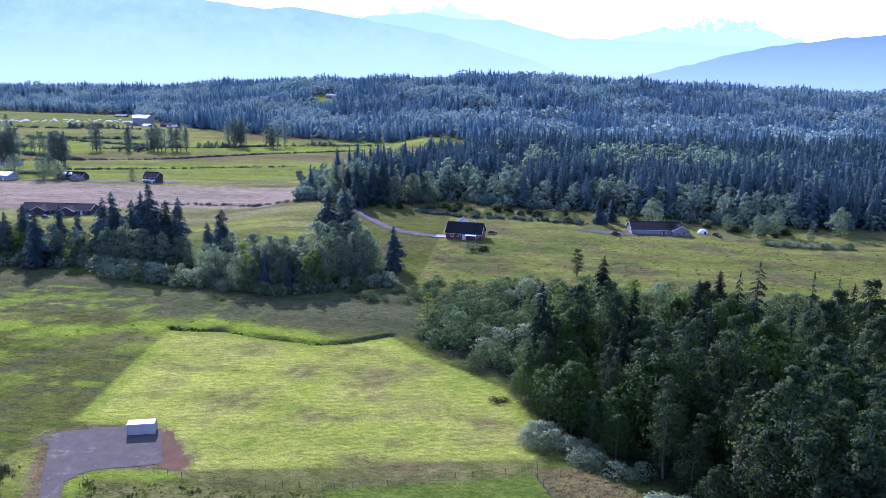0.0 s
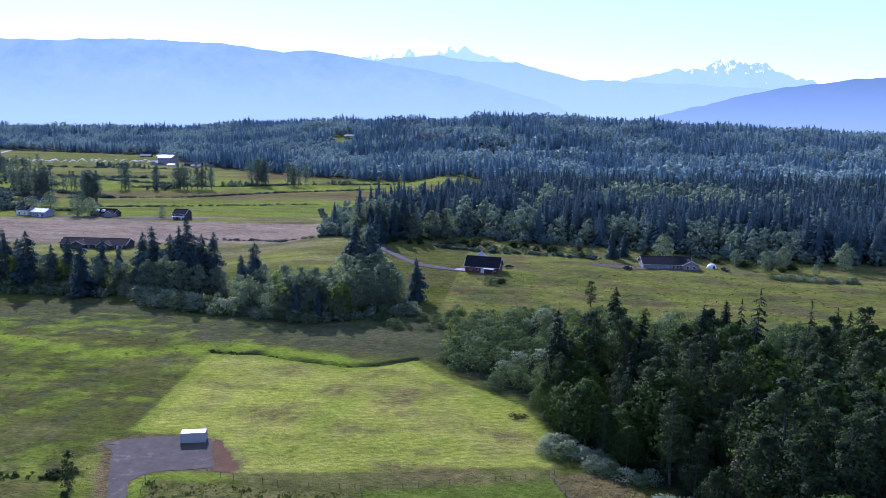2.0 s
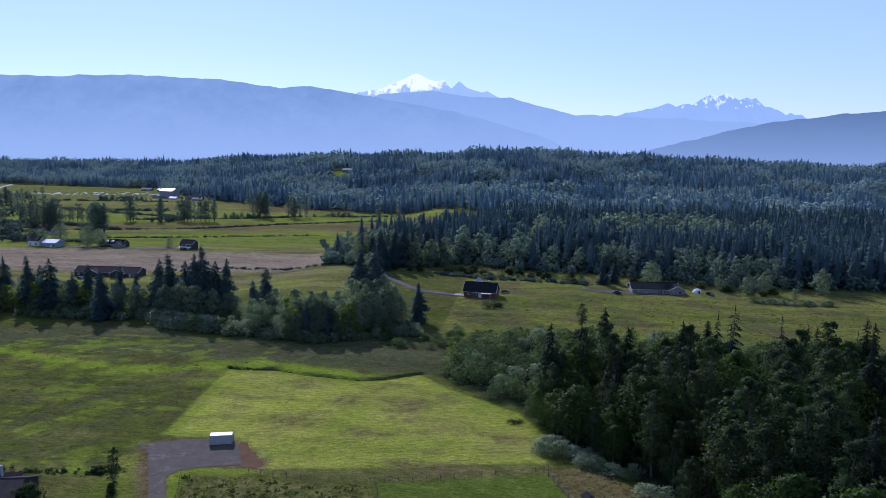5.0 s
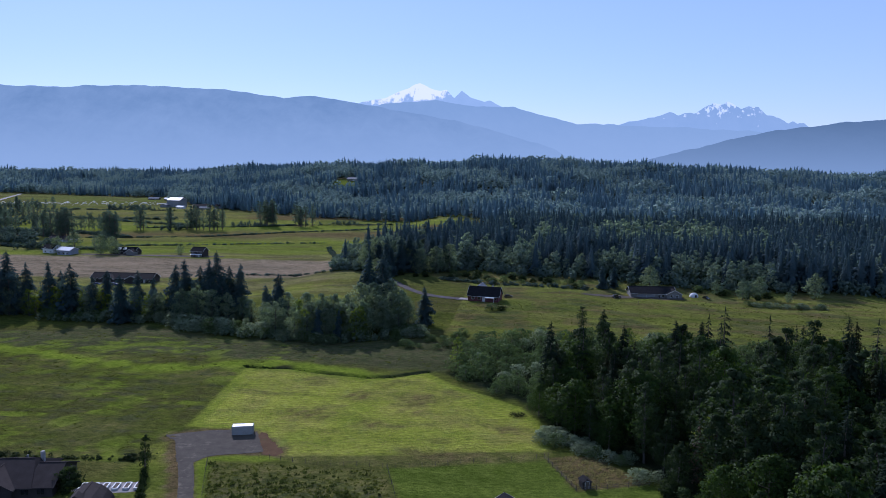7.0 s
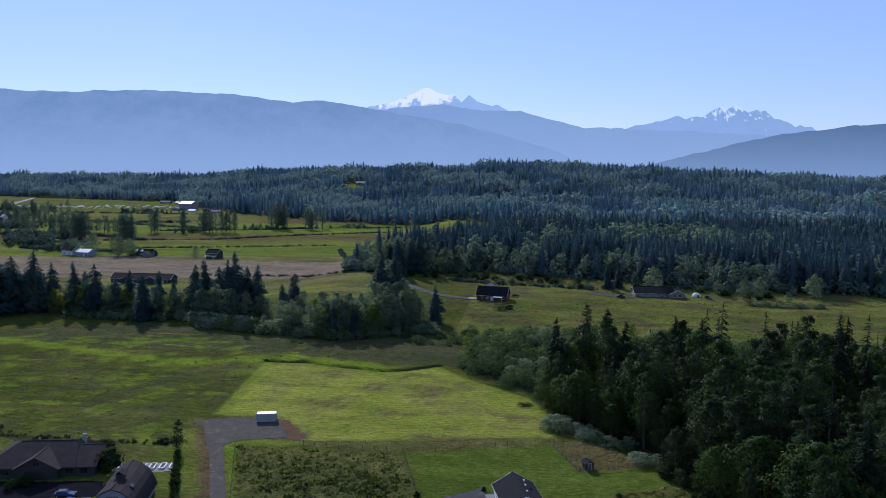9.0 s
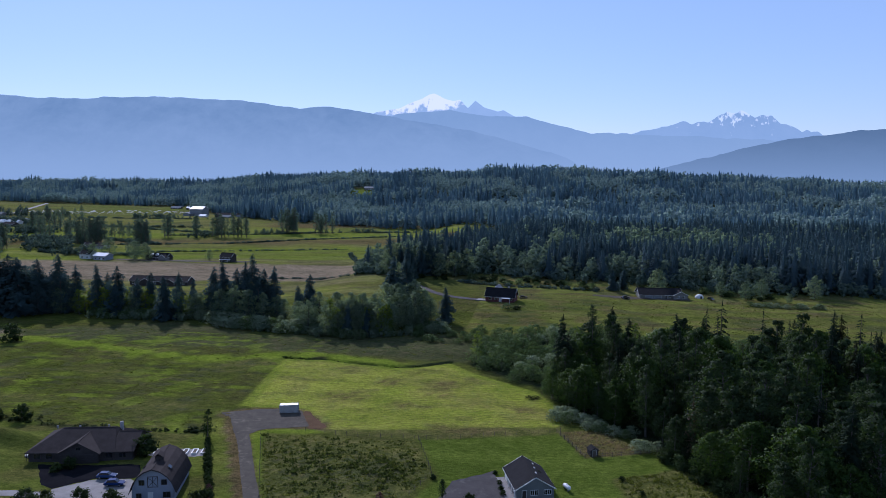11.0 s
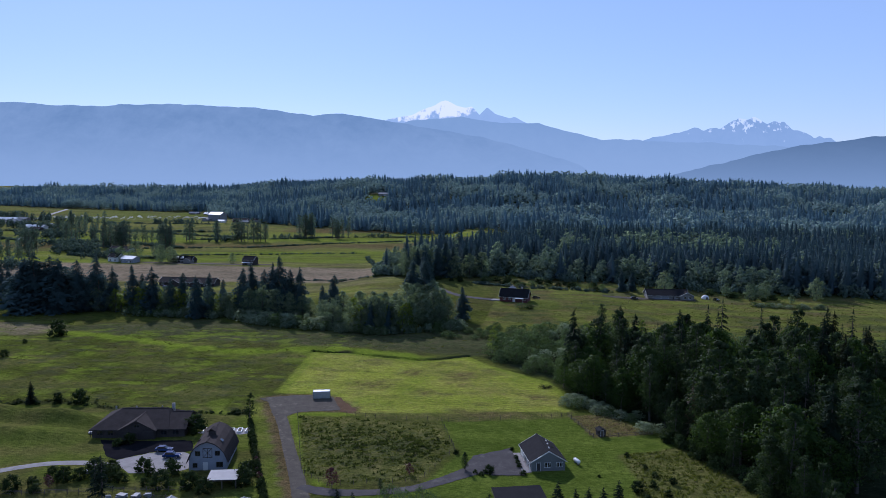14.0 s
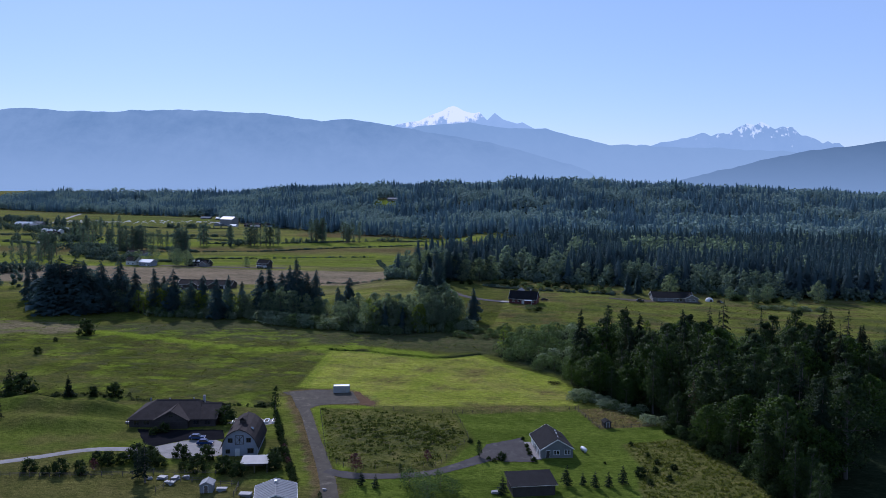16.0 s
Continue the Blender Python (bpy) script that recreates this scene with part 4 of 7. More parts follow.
cedars = Nursery("cedar_tree", "dull olive cedar with long drooping sprays", "tree", "cedars", [conifer(s, 20, 7.5, 40, 7, 0.03, 0.75, 0.05, ragged=0.4) for s in (21, 22)], CEDAR, BARK, 20)
dry_cedars = Nursery("cedar_tree", "browning cedar with thin dying sprays", "tree", "cedars", [conifer(s, 20, 7.0, 28, 7, 0.05, 0.6, 0.15) for s in (23,)], CEDAR_DRY, BARK, 20)
alders = Nursery("alder_tree", "grey-green alder with a tall open leafy crown", "tree", "alders", [broadleaf(s, 20, 9.5, 3600, 0.40, 0.16, 20) for s in (31, 32, 33, 34)], ALDER, PALE_BARK, 20)
poplars = Nursery("cottonwood_tree", "slim upright cottonwood with pale glossy leaves", "tree", "cottonwoods", [broadleaf(s, 24, 7.5, 3600, 0.38, 0.12, 22, 0.6) for s in (41, 42)], ALDER, PALE_BARK, 24)
maples = Nursery("maple_tree", "broad bigleaf maple with bright green clumped leaves", "tree", "maples", [broadleaf(s, 17, 13, 4400, 0.42, 0.14, 22) for s in (51, 52, 53)], MAPLE, BARK, 17)
inner = Nursery("alder_tree", "alder crown crowded inside the wood", "tree", "alders", [broadleaf(s, 20, 9.5, 1500, 0.62, 0.3, 16) for s in (35, 36)], ALDER, PALE_BARK, 20)
willows = Nursery("willow_shrub", "rounded silver-green willow shrub in the wet meadow", "shrub", "willow scrub", [broadleaf(s, 5, 6.5, 560, 0.42, 0.05, 14, 0.55) for s in (61, 62, 63)], WILLOW, BARK, 5)
silvers = Nursery("silverleaf_shrub", "bright silver-leaved willow shrub at the meadow edge", "shrub", "willow scrub", [broadleaf(s, 5, 6.5, 560, 0.42, 0.05, 14, 0.55) for s in (64, 65)], SILVER, BARK, 5)
bushes = Nursery("bush", "dense rounded green bush", "shrub", "bushes", [broadleaf(s, 3, 3.4, 760, 0.26, 0.04, 13, 0.5, 0.5) for s in (71, 72, 73)], SHRUB, BARK, 3)
far_poplars = Nursery("poplar_tree", "tall thin poplar with a bare lower trunk", "tree", "poplars in the hedgerows", [broadleaf(s, 24, 8.0, 620, 0.75, 0.16, 18, 0.6) for s in (81, 82, 83)], HAZED_HEDGE, BARK, 24)
saplings = Nursery("alder_sapling", "thin young alder with bright yellow-green leaves", "tree", "saplings", [broadleaf(s, 10, 3.4, 420, 0.40, 0.12, 14, 0.5) for s in (91, 92)], SAPLING, PALE_BARK, 10)

# the wood beside the fields: leafy edge, firs and dying cedars within
ex, ey = scatter(EAST_WOOD, 6.5, 5)
rng = np.random.RandomState(77)
edge = inside(EAST_WOOD, ex, ey)
clump, grove = waves(ex, ey, 30, 12), waves(ex, ey, 55, 13)
for x, y, e, c, g, r, q in zip(ex, ey, edge, clump, grove, rng.rand(len(ex)), rng.rand(len(ex))):
    if y < 55 or x > 24 + 0.5 * y:
        continue
    scrub = y > 214 - 0.1 * x + 10 * c or (x < 3 and y > 176)
    if scrub:
        if r < 0.84:
            (silvers if r < 0.10 else willows).put(x, y, 3.2 + 3.2 * q, 1.1 + 0.3 * r)
        elif r < 0.92 and y < 250:
            saplings.put(x, y, 9 + 6 * q, 1.2)
        elif x > 35 and y < 250:
            thin_firs.put(x, y, 13 + 8 * q)
        continue
    grow = (0.62 + 0.38 * min(1, e / 13)) * (1 + 0.20 * c) * (0.82 + 0.34 * rng.rand())
    if e > 8 and c < -0.75:
        continue
    if e < 14 and r < 0.36:
        r = 0.40 + 1.6 * r
    if r < 0.09 + 0.05 * g:
        firs.put(x, y, (22 + 6 * q) * grow, 0.95)
    elif r < 0.19 + 0.05 * g:
        thin_firs.put(x, y, (22 + 7 * q) * grow)
    elif r < 0.34:
        cedars.put(x, y, (17 + 6 * q) * grow, 1.1)
    elif r < 0.37:
        dry_cedars.put(x, y, (13 + 6 * q) * grow)
    elif e > 26 and r < 0.56:
        inner.put(x, y, (16 + 6 * q) * grow, 1.15)
    elif r < 0.60 - 0.1 * g and e < 20 and q < 0.1:
        saplings.put(x, y, 13 + 3 * r, 1.5)
    elif r < 0.62 - 0.1 * g:
        alders.put(x, y, (17 + 7 * q) * grow, 0.95 + 0.25 * q)
    elif r < 0.80 - 0.12 * g:
        poplars.put(x, y, (20 + 7 * q) * grow, 0.95)
    else:
        maples.put(x, y, (14 + 7 * q) * grow, 1.05)
firs.put(4.5, 184, 28, 0.95, form=0)
thin_firs.put(76.6, 210, 27.6, form=0)
firs.put(88, 212, 24, form=1)
poplars.put(20, 292, 11, 1.4)
firs.put(27, 262, 17, 1.2)
firs.put(66, 262, 14, 1.3)
# shrubs along the wood's foot
for k in range(45):
    f = random.uniform(0.5, 1)
    x, y = np.interp(f, [0, 0.25, 0.5, 0.75, 1], [14, 22, 32, 41, 54]), np.interp(f, [0, 0.25, 0.5, 0.75, 1], [153, 145, 128, 112, 80])
    (willows if random.random() < 0.3 else bushes).put(x - random.uniform(-2.5, 1.8), y - random.uniform(-2, 1.5), random.uniform(1.6, 3.6), 1.2)
for x0, y0, n, w in ((3.6, 159.5, 7, 1.9), (10.5, 153.5, 11, 2.6), (17.0, 148.0, 8, 2.2), (21.5, 143.0, 4, 1.5), (1.2, 154.6, 2, 0.8), (27.5, 134, 3, 1.6)):
    for k in range(n):
        (willows if k % 4 == 3 else silvers).put(x0 + random.gauss(0, w), y0 + random.gauss(0, 0.55 * w), random.uniform(1.8, 3.2), random.uniform(1.1, 1.5))

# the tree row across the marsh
row_firs = Nursery("fir_tree", "broad ragged fir in the row across the marsh", "tree", "tree row", [conifer(s, 26, 13.5, 46, 8, 0.03, 0.36, 0.04, ragged=0.38) for s in (4, 5, 6)], HAZED_ROW_FIR, BARK, 26)
row_alders = Nursery("alder_tree", "bushy grey-green alder in the row across the marsh", "tree", "tree row", [broadleaf(s, 20, 11.5, 1800, 0.62, 0.05, 18, 0.7) for s in (37, 38, 39)], HAZED_ROW_LEAF, PALE_BARK, 20)
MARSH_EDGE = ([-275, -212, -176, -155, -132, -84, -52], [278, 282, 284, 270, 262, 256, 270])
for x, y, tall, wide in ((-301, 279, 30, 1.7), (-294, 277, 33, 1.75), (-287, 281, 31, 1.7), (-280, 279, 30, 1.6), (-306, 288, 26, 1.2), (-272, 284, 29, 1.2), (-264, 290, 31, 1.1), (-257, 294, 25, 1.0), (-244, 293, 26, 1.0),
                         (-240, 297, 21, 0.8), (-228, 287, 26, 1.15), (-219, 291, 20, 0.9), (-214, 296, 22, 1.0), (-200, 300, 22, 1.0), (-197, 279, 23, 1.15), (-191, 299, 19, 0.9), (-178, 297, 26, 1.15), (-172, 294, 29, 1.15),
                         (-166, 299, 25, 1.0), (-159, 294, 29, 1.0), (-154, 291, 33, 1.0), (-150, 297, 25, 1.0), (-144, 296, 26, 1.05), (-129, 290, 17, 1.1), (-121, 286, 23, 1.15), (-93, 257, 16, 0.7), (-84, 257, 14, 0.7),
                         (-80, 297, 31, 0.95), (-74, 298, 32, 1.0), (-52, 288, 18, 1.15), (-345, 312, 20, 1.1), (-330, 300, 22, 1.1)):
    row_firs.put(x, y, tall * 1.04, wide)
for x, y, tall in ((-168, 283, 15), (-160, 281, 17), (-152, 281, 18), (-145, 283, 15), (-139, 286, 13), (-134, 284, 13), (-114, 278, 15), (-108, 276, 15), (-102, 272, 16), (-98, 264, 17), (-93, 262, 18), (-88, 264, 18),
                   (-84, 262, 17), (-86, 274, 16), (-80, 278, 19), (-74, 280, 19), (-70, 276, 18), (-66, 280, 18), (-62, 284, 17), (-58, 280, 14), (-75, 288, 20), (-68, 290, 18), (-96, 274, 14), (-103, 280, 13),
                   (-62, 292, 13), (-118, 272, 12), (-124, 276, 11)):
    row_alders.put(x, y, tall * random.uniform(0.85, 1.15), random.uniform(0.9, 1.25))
dark_row = Nursery("maple_tree", "dense dark rounded maple in the row across the marsh", "tree", "tree row", [broadleaf(s, 24, 15, 1800, 0.70, 0.03, 20, 0.65) for s in (44, 45)], HAZED_ROW_FIR, BARK, 24)
for k in range(26):
    x = -312 + 2.1 * k + random.uniform(-1.5, 1.5)
    dark_row.put(x, 286 + random.uniform(-5, 7), random.uniform(17, 29) - (5 if k > 18 else 0), random.uniform(0.85, 1.15))
for x, y, tall in ((-234, 290, 18), (-222, 292, 16), (-206, 290, 15), (-194, 286, 17), (-186, 288, 15), (-172, 288, 19), (-164, 290, 20), (-150, 289, 20), (-125, 284, 14)):
    dark_row.put(x, y, tall, 0.7)
for k in range(24):
    x = random.uniform(-130, -58)
    row_alders.put(x, np.interp(x, *MARSH_EDGE) + random.uniform(4, 16), random.uniform(9, 15), 1.1)
for k in range(46):
    x = random.uniform(-268, -182)
    (saplings if k % 3 else row_alders).put(x, 293 + random.uniform(-8, 8), random.uniform(9, 15), 1.2)
for k in range(30):
    (saplings if k % 2 else row_alders).put(random.uniform(-104, -74), random.uniform(256, 266), random.uniform(10, 17), 1.0)
for k in range(150):
    x = -240 + 188 * k / 149 + random.uniform(-2, 2)
    y = np.interp(x, *MARSH_EDGE) + random.uniform(-4, 7)
    r = random.random() + 0.35 * math.sin(x / 9)
    pale = -182 < x < -112
    if r > (0.05 if pale else 0.3):
        (silvers if r > (0.45 if pale else 0.85) else willows if r > 0.25 else row_alders).put(x, y, random.uniform(2.5, 7.0) if pale else random.uniform(1.8, 5), random.uniform(1.0, 1.5))
for k in range(34):
    willows.put(random.uniform(-62, -24), random.uniform(250, 276), random.uniform(1.5, 3.4), 1.5)

# hedges and single trees in the far fields
willows.put(-23.4, 322.5, 3.2, 2.2)
bushes.put(-18.5, 323.5, 2.2, 2.0)
for k in range(90):
    x = random.uniform(-120, 125)
    y = np.interp(x, [-120, -60, 0, 60, 125], [420, 405, 398, 385, 376]) + random.uniform(-6, 12)
    if not (30 < x < 100 and y < 388):
        (willows if random.random() < 0.5 else bushes).put(x, y, random.uniform(1.5, 3.6), 1.7)
for x, y, tall in ((-96, 412, 24), (-92, 405, 19), (-88, 418, 25), (-84, 425, 26), (-78, 422, 23), (-104, 424, 20), (36, 388, 14), (43, 392, 13), (-70, 430, 24), (-62, 428, 22)):
    row_firs.put(x, y, tall, 1.1)
for x, y, tall in ((-112, 424, 17), (-108, 432, 20), (-101, 431, 18), (-94, 428, 19), (-86, 424, 17), (-76, 418, 16), (-66, 420, 17), (-116, 434, 15), (-58, 424, 18), (62, 384, 15), (110, 372, 11), (98, 380, 9), (-100, 400, 12), (-110, 415, 14), (120, 378, 12), (150, 380, 14), (132, 366, 6)):
    row_alders.put(x, y, tall, 1.2)
for k in range(26):
    (silvers if k % 3 else willows).put(108 + k * 1.5 + random.uniform(-2, 2), 354 - 0.1 * k + random.uniform(-2, 2.5), random.uniform(1.4, 2.8), 1.6)
for x0, y0, n, w, low, high in ((-373, 733, 15, 21, 22, 30), (-325, 802, 9, 10, 24, 33), (-286, 808, 7, 13, 20, 28), (-440, 716, 4, 4, 22, 28), (-410, 726, 3, 4, 22, 27), (-490, 700, 7, 14, 14, 22), (-475, 628, 16, 18, 22, 30),
                                (-405, 600, 10, 9, 22, 30), (-520, 560, 9, 12, 20, 28), (-560, 690, 10, 22, 16, 24), (-640, 780, 10, 24, 15, 24), (-700, 900, 10, 30, 15, 26), (-500, 500, 12, 24, 14, 24), (-380, 545, 6, 8, 12, 18)):
    for k in range(n):
        far_poplars.put(x0 + random.uniform(-w, w), y0 + random.uniform(-7, 7), random.uniform(low, high))
for x, y, tall in ((-358, 515, 16), (-352, 522, 14), (-345, 515, 12), (-295, 527, 9), (-389, 527, 17), (-397, 515, 14)):
    row_alders.put(x, y, tall, 1.3)


# ---- woods too far off and too many to count ----
def flatten(forms, places, mats, name, label, category="woods"):
    """One mesh of many trees: forms are (verts, faces, normals), places (form, x, y, turn, width, height)."""
    vs, fs, ns, n = [], [], [], 0
    for k, x, y, a, w, s in places:
        v, f, m = forms[k]
        c, sn = math.cos(a), math.sin(a)
        vs.append(np.stack([(v[:, 0] * c - v[:, 1] * sn) * w + x, (v[:, 0] * sn + v[:, 1] * c) * w + y, v[:, 2] * s], -1))
        ns.append(np.stack([m[:, 0] * c - m[:, 1] * sn, m[:, 0] * sn + m[:, 1] * c, m[:, 2]], -1))
        fs.append(f + n)
        n += len(v)
    v = np.concatenate(vs)
    foot = height(np.array([p[1] for p in places]), np.array([p[2] for p in places]))
    v[:, 2] += np.repeat(foot, [len(forms[p[0]][0]) for p in places])
    return tagged(new(name, mesh_of(name, v, np.concatenate(fs), mats, normals=np.concatenate(ns))), label, category, kind="stuff")


def fuzzy_fir(seed, width, n, spray, core=5):
    """A far fir, one unit tall: a slim dark body clothed in many small pointed sprays, uneven from side to side."""
    rng = np.random.RandomState(seed)
    bv, bf = tube([(0, 0, 0), (0, 0, 0.10), (rng.uniform(-0.01, 0.01), 0, 0.55), (0, 0, 0.97)], [0.010, 0.20 * width, 0.14 * width, 0.004], core)
    body = (bv, bf, unit(unit(bv * (1, 1, 0)) + (0, 0, 0.4)))
    t = 1 - np.sqrt(rng.uniform(0.0009, 1, n))
    a = rng.uniform(0, 2 * np.pi, n)
    side = 1 + 0.16 * np.sin(a + seed) + 0.12 * np.sin(2 * a + 9 * t + seed)
    r = 0.5 * width * (1 - t) ** 0.55 * side * rng.uniform(0.7, 1.15, n) * (0.75 + 0.25 * np.minimum(1, t / 0.1)) + 0.006
    d = np.stack([np.cos(a), np.sin(a), np.zeros(n)], -1)
    s = np.stack([-d[:, 1], d[:, 0], np.zeros(n)], -1)
    l = (spray * rng.uniform(0.6, 1.3, n) * (0.45 + 0.55 * (1 - t)))[:, None]
    up = np.array([0, 0, 1.0])
    z = (0.05 + 0.94 * t)[:, None]
    tip = d * r[:, None] + up * (z - l * rng.uniform(0.0, 0.5, (n, 1)))
    root = d * np.maximum(r[:, None] - l, 0.0) + up * (z + l * rng.uniform(0.1, 0.5, (n, 1)))
    v = np.stack([tip, root + s * l * 0.62, root - s * l * 0.62], 1)
    lead = np.array([[(0.012, 0, 0.90), (-0.008, 0.010, 0.90), (0, 0, 1.0)]])
    return joined([body, needles(np.concatenate([v, lead]), 0.5, 0.3)])


mid_fir = [fuzzy_fir(s, w, 260, 0.072, 5) for s, w in ((101, 0.42), (102, 0.34), (103, 0.48), (107, 0.38))]
mid_leaf = [broadleaf(s, 1, w, 340, 0.044, 0.06, 16, 0.6, 0.55)[1] for s, w in ((111, 0.42), (112, 0.54), (113, 0.48), (117, 0.36))]
back_fir = [fuzzy_fir(s, w, 120, 0.09, 4) for s, w in ((104, 0.46), (105, 0.38), (106, 0.52), (108, 0.42))]
back_leaf = [broadleaf(s, 1, 0.54, 100, 0.065, 0.2, 10, 0.7, 0.55)[1] for s in (114, 115, 116, 118)]
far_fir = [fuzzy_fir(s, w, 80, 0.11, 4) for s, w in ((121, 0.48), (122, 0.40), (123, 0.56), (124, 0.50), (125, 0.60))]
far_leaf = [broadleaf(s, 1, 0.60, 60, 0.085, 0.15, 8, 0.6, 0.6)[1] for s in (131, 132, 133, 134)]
hedge_leaf = [broadleaf(s, 1, 1.1, 110, 0.10, 0.03, 8, 0.5, 0.6)[1] for s in (141, 142, 143)]
hedge = []
for line, n, tall in ((((-453, 735), (-338, 784), (-289, 819), (-169, 859)), 70, (3, 6)), (((-474, 615), (-338, 664), (-274, 727), (-180, 795)), 120, (2, 4.5)), (((-383, 570), (-316, 592), (-203, 637)), 50, (2, 4)), (((-190, 598), (-164, 532), (-143, 478)), 34, (2, 5)), (((-136, 424), (-180, 436), (-230, 428)), 22, (1.5, 4)), (((-700, 700), (-560, 655), (-470, 622)), 60, (3, 9)), (((-620, 860), (-480, 800), (-380, 770)), 60, (3, 7)), (((-60, 400), (-30, 391), (-5, 392), (30, 384)), 36, (1.5, 5)),
                      (((-789, 795), (-631, 818), (-474, 863)), 40, (4, 9)), (((-857, 998), (-677, 998), (-530, 1021)), 36, (3, 8)), (((-586, 682), (-485, 671), (-406, 637)), 34, (4, 9)), (((-474, 547), (-406, 536), (-372, 545)), 22, (3, 8))):
    pts = np.array(line, float)
    for k in range(int(n * 4.0)):
        f = random.uniform(0, len(pts) - 1)
        i = np.arange(len(pts))
        hedge.append((random.randrange(3), np.interp(f, i, pts[:, 0]) + random.uniform(-2, 2), np.interp(f, i, pts[:, 1]) + random.uniform(-2, 2), random.uniform(0, 6), 2.2 * (s := random.uniform(*tall) * random.choice((0.2, 0.3, 0.45))), s))
for x0, y0, n, w, tall in ((-1010, 1090, 60, 90, (8, 18)), (-960, 960, 50, 70, (7, 16)), (-850, 900, 40, 60, (6, 14)), (-530, 637, 40, 40, (6, 14)), (-631, 727, 50, 60, (6, 15)), (-485, 570, 30, 22, (8, 16)), (-429, 542, 20, 16, (6, 13)), (-744, 863, 60, 70, (7, 16)), (-631, 1021, 40, 40, (5, 12)),
                           (-857, 1021, 60, 90, (7, 16)), (-406, 727, 14, 16, (6, 12)), (-338, 797, 26, 30, (4, 8)), (-241, 842, 20, 26, (4, 8)), (-541, 727, 24, 30, (5, 10)), (-351, 354, 14, 16, (5, 9)), (-460, 442, 24, 24, (7, 14)),
                           (-426, 354, 30, 30, (8, 18)), (-495, 391, 30, 30, (8, 18)), (-586, 524, 30, 40, (6, 14))):
    for k in range(n):
        hedge.append((random.randrange(3), x0 + random.gauss(0, w * 0.5), y0 + random.gauss(0, 9), random.uniform(0, 6), 0.8 * (s := 0.7 * random.uniform(*tall)), s))
flatten(hedge_leaf, hedge, HAZED_HEDGE, "hedgerow", "hedgerows of low bushes between the far fields", "hedge")
rng = np.random.RandomState(5)


def wood(poly, gap, seed, tall_fir, tall_leaf, share, firs_of, leaves_of, mats, name, label):
    px, py = scatter(poly, gap, seed)
    seen = px < 40 + 0.5 * py
    px, py = px[seen], py[seen]
    fir, leaf = [], []
    depth = inside(poly, px, py)
    for x, y, e in zip(px, py, depth):
        if e > 70 and rng.rand() < 0.35:
            continue
        sh = share(x, y)
        (fir if rng.rand() < sh else leaf).append((x, y, e))
    for trees, forms, tall, mat, kind in ((fir, firs_of, tall_fir, mats[0], "fir_"), (leaf, leaves_of, tall_leaf, mats[1], "leafy_")):
        places = []
        for x, y, e in trees:
            s = rng.uniform(*tall) * (1 + 0.14 * float(waves(np.array([x]), np.array([y]), 60, 8)[0]))
            if kind == "leafy_" and e < 34 and rng.rand() < 0.8:
                s *= 0.72
            k = rng.randint(4) + (4 if e > 40 else 0)
            places.append((k, x, y, rng.uniform(0, 6.3), s * rng.uniform(0.85, 1.25), s))
        if places:
            flatten(forms, places, mat, kind + name, label.format("conifers" if kind == "fir_" else "broadleaved trees"))


def mid_share(x, y):
    front = inside(MID_WOOD, np.array([x]), np.array([y]))[0]
    patch = float(waves(np.array([x]), np.array([y]), 90, 63)[0])
    if front < 26 + 10 * patch:
        return 0.12 if x < 135 else 0.88
    if x > 150 + 30 * patch:
        return 0.92 if front < 170 else 0.6
    return 0.96 if front < 105 + 25 * patch else 0.15 if front < 165 + 20 * patch else 0.9 if patch > 0.1 else 0.2


wood(MID_WOOD, 6.6, 9, (19, 27), (13, 23), mid_share, mid_fir + back_fir, mid_leaf + back_leaf, (HAZED_MID_FIR, HAZED_MID_LEAF), "wood", "dense wood of {} behind the farmhouses")
foot = []
edge_line = np.array([(-146, 480), (-134, 430), (-112, 421), (-80, 424), (-40, 432), (-5, 420), (60, 410), (113, 391), (200, 394), (420, 416)], float)
for k in range(420):
    f = rng.uniform(0, len(edge_line) - 1)
    i = np.arange(len(edge_line))
    foot.append((rng.randint(3), np.interp(f, i, edge_line[:, 0]) + rng.uniform(-3, 3), np.interp(f, i, edge_line[:, 1]) + rng.uniform(-5, 7), rng.uniform(0, 6), 0.9 * (s := rng.uniform(2.0, 7.5)), s))
flatten(hedge_leaf, foot, HAZED_MID_LEAF, "wood_edge_shrubs", "leafy scrub along the foot of the wood", "shrubs")
scrub = []
for k in range(190):
    x = rng.uniform(-240, -50)
    y = np.interp(x, *MARSH_EDGE) + rng.uniform(-4, 6)
    scrub.append((rng.randint(3), x, y, rng.uniform(0, 6), 1.1 * (s := rng.uniform(1.2, 4.2)), s))
flatten(hedge_leaf, scrub, HAZED_ROW_LEAF, "marsh_scrub", "low scrub at the foot of the tree row", "shrubs")
bank, i = [], np.arange(len(WEST_BANK))
for k in range(230):
    f = rng.uniform(0, len(WEST_BANK) - 1)
    x, y = np.interp(f, i, [p[0] for p in WEST_BANK]) + rng.normal(0, 1.2), np.interp(f, i, [p[1] for p in WEST_BANK]) + rng.normal(0.8, 1.4)
    bank.append((rng.randint(3), x, y, rng.uniform(0, 6), 1.5 * (s := rng.uniform(0.25, 0.85) * (1 + 0.8 * (rng.rand() < 0.08))), s))
flatten(hedge_leaf, bank, SHRUB, "bank_scrub", "low tangled scrub along the wet bank", "shrubs")


def far_share(x, y):
    return float(smooth(-0.22, 0.22, waves(np.array([x * 0.6]), np.array([y * 1.5]), 260, 52) + 0.4 * waves(np.array([x]), np.array([y]), 70, 53) + 0.12)[0])


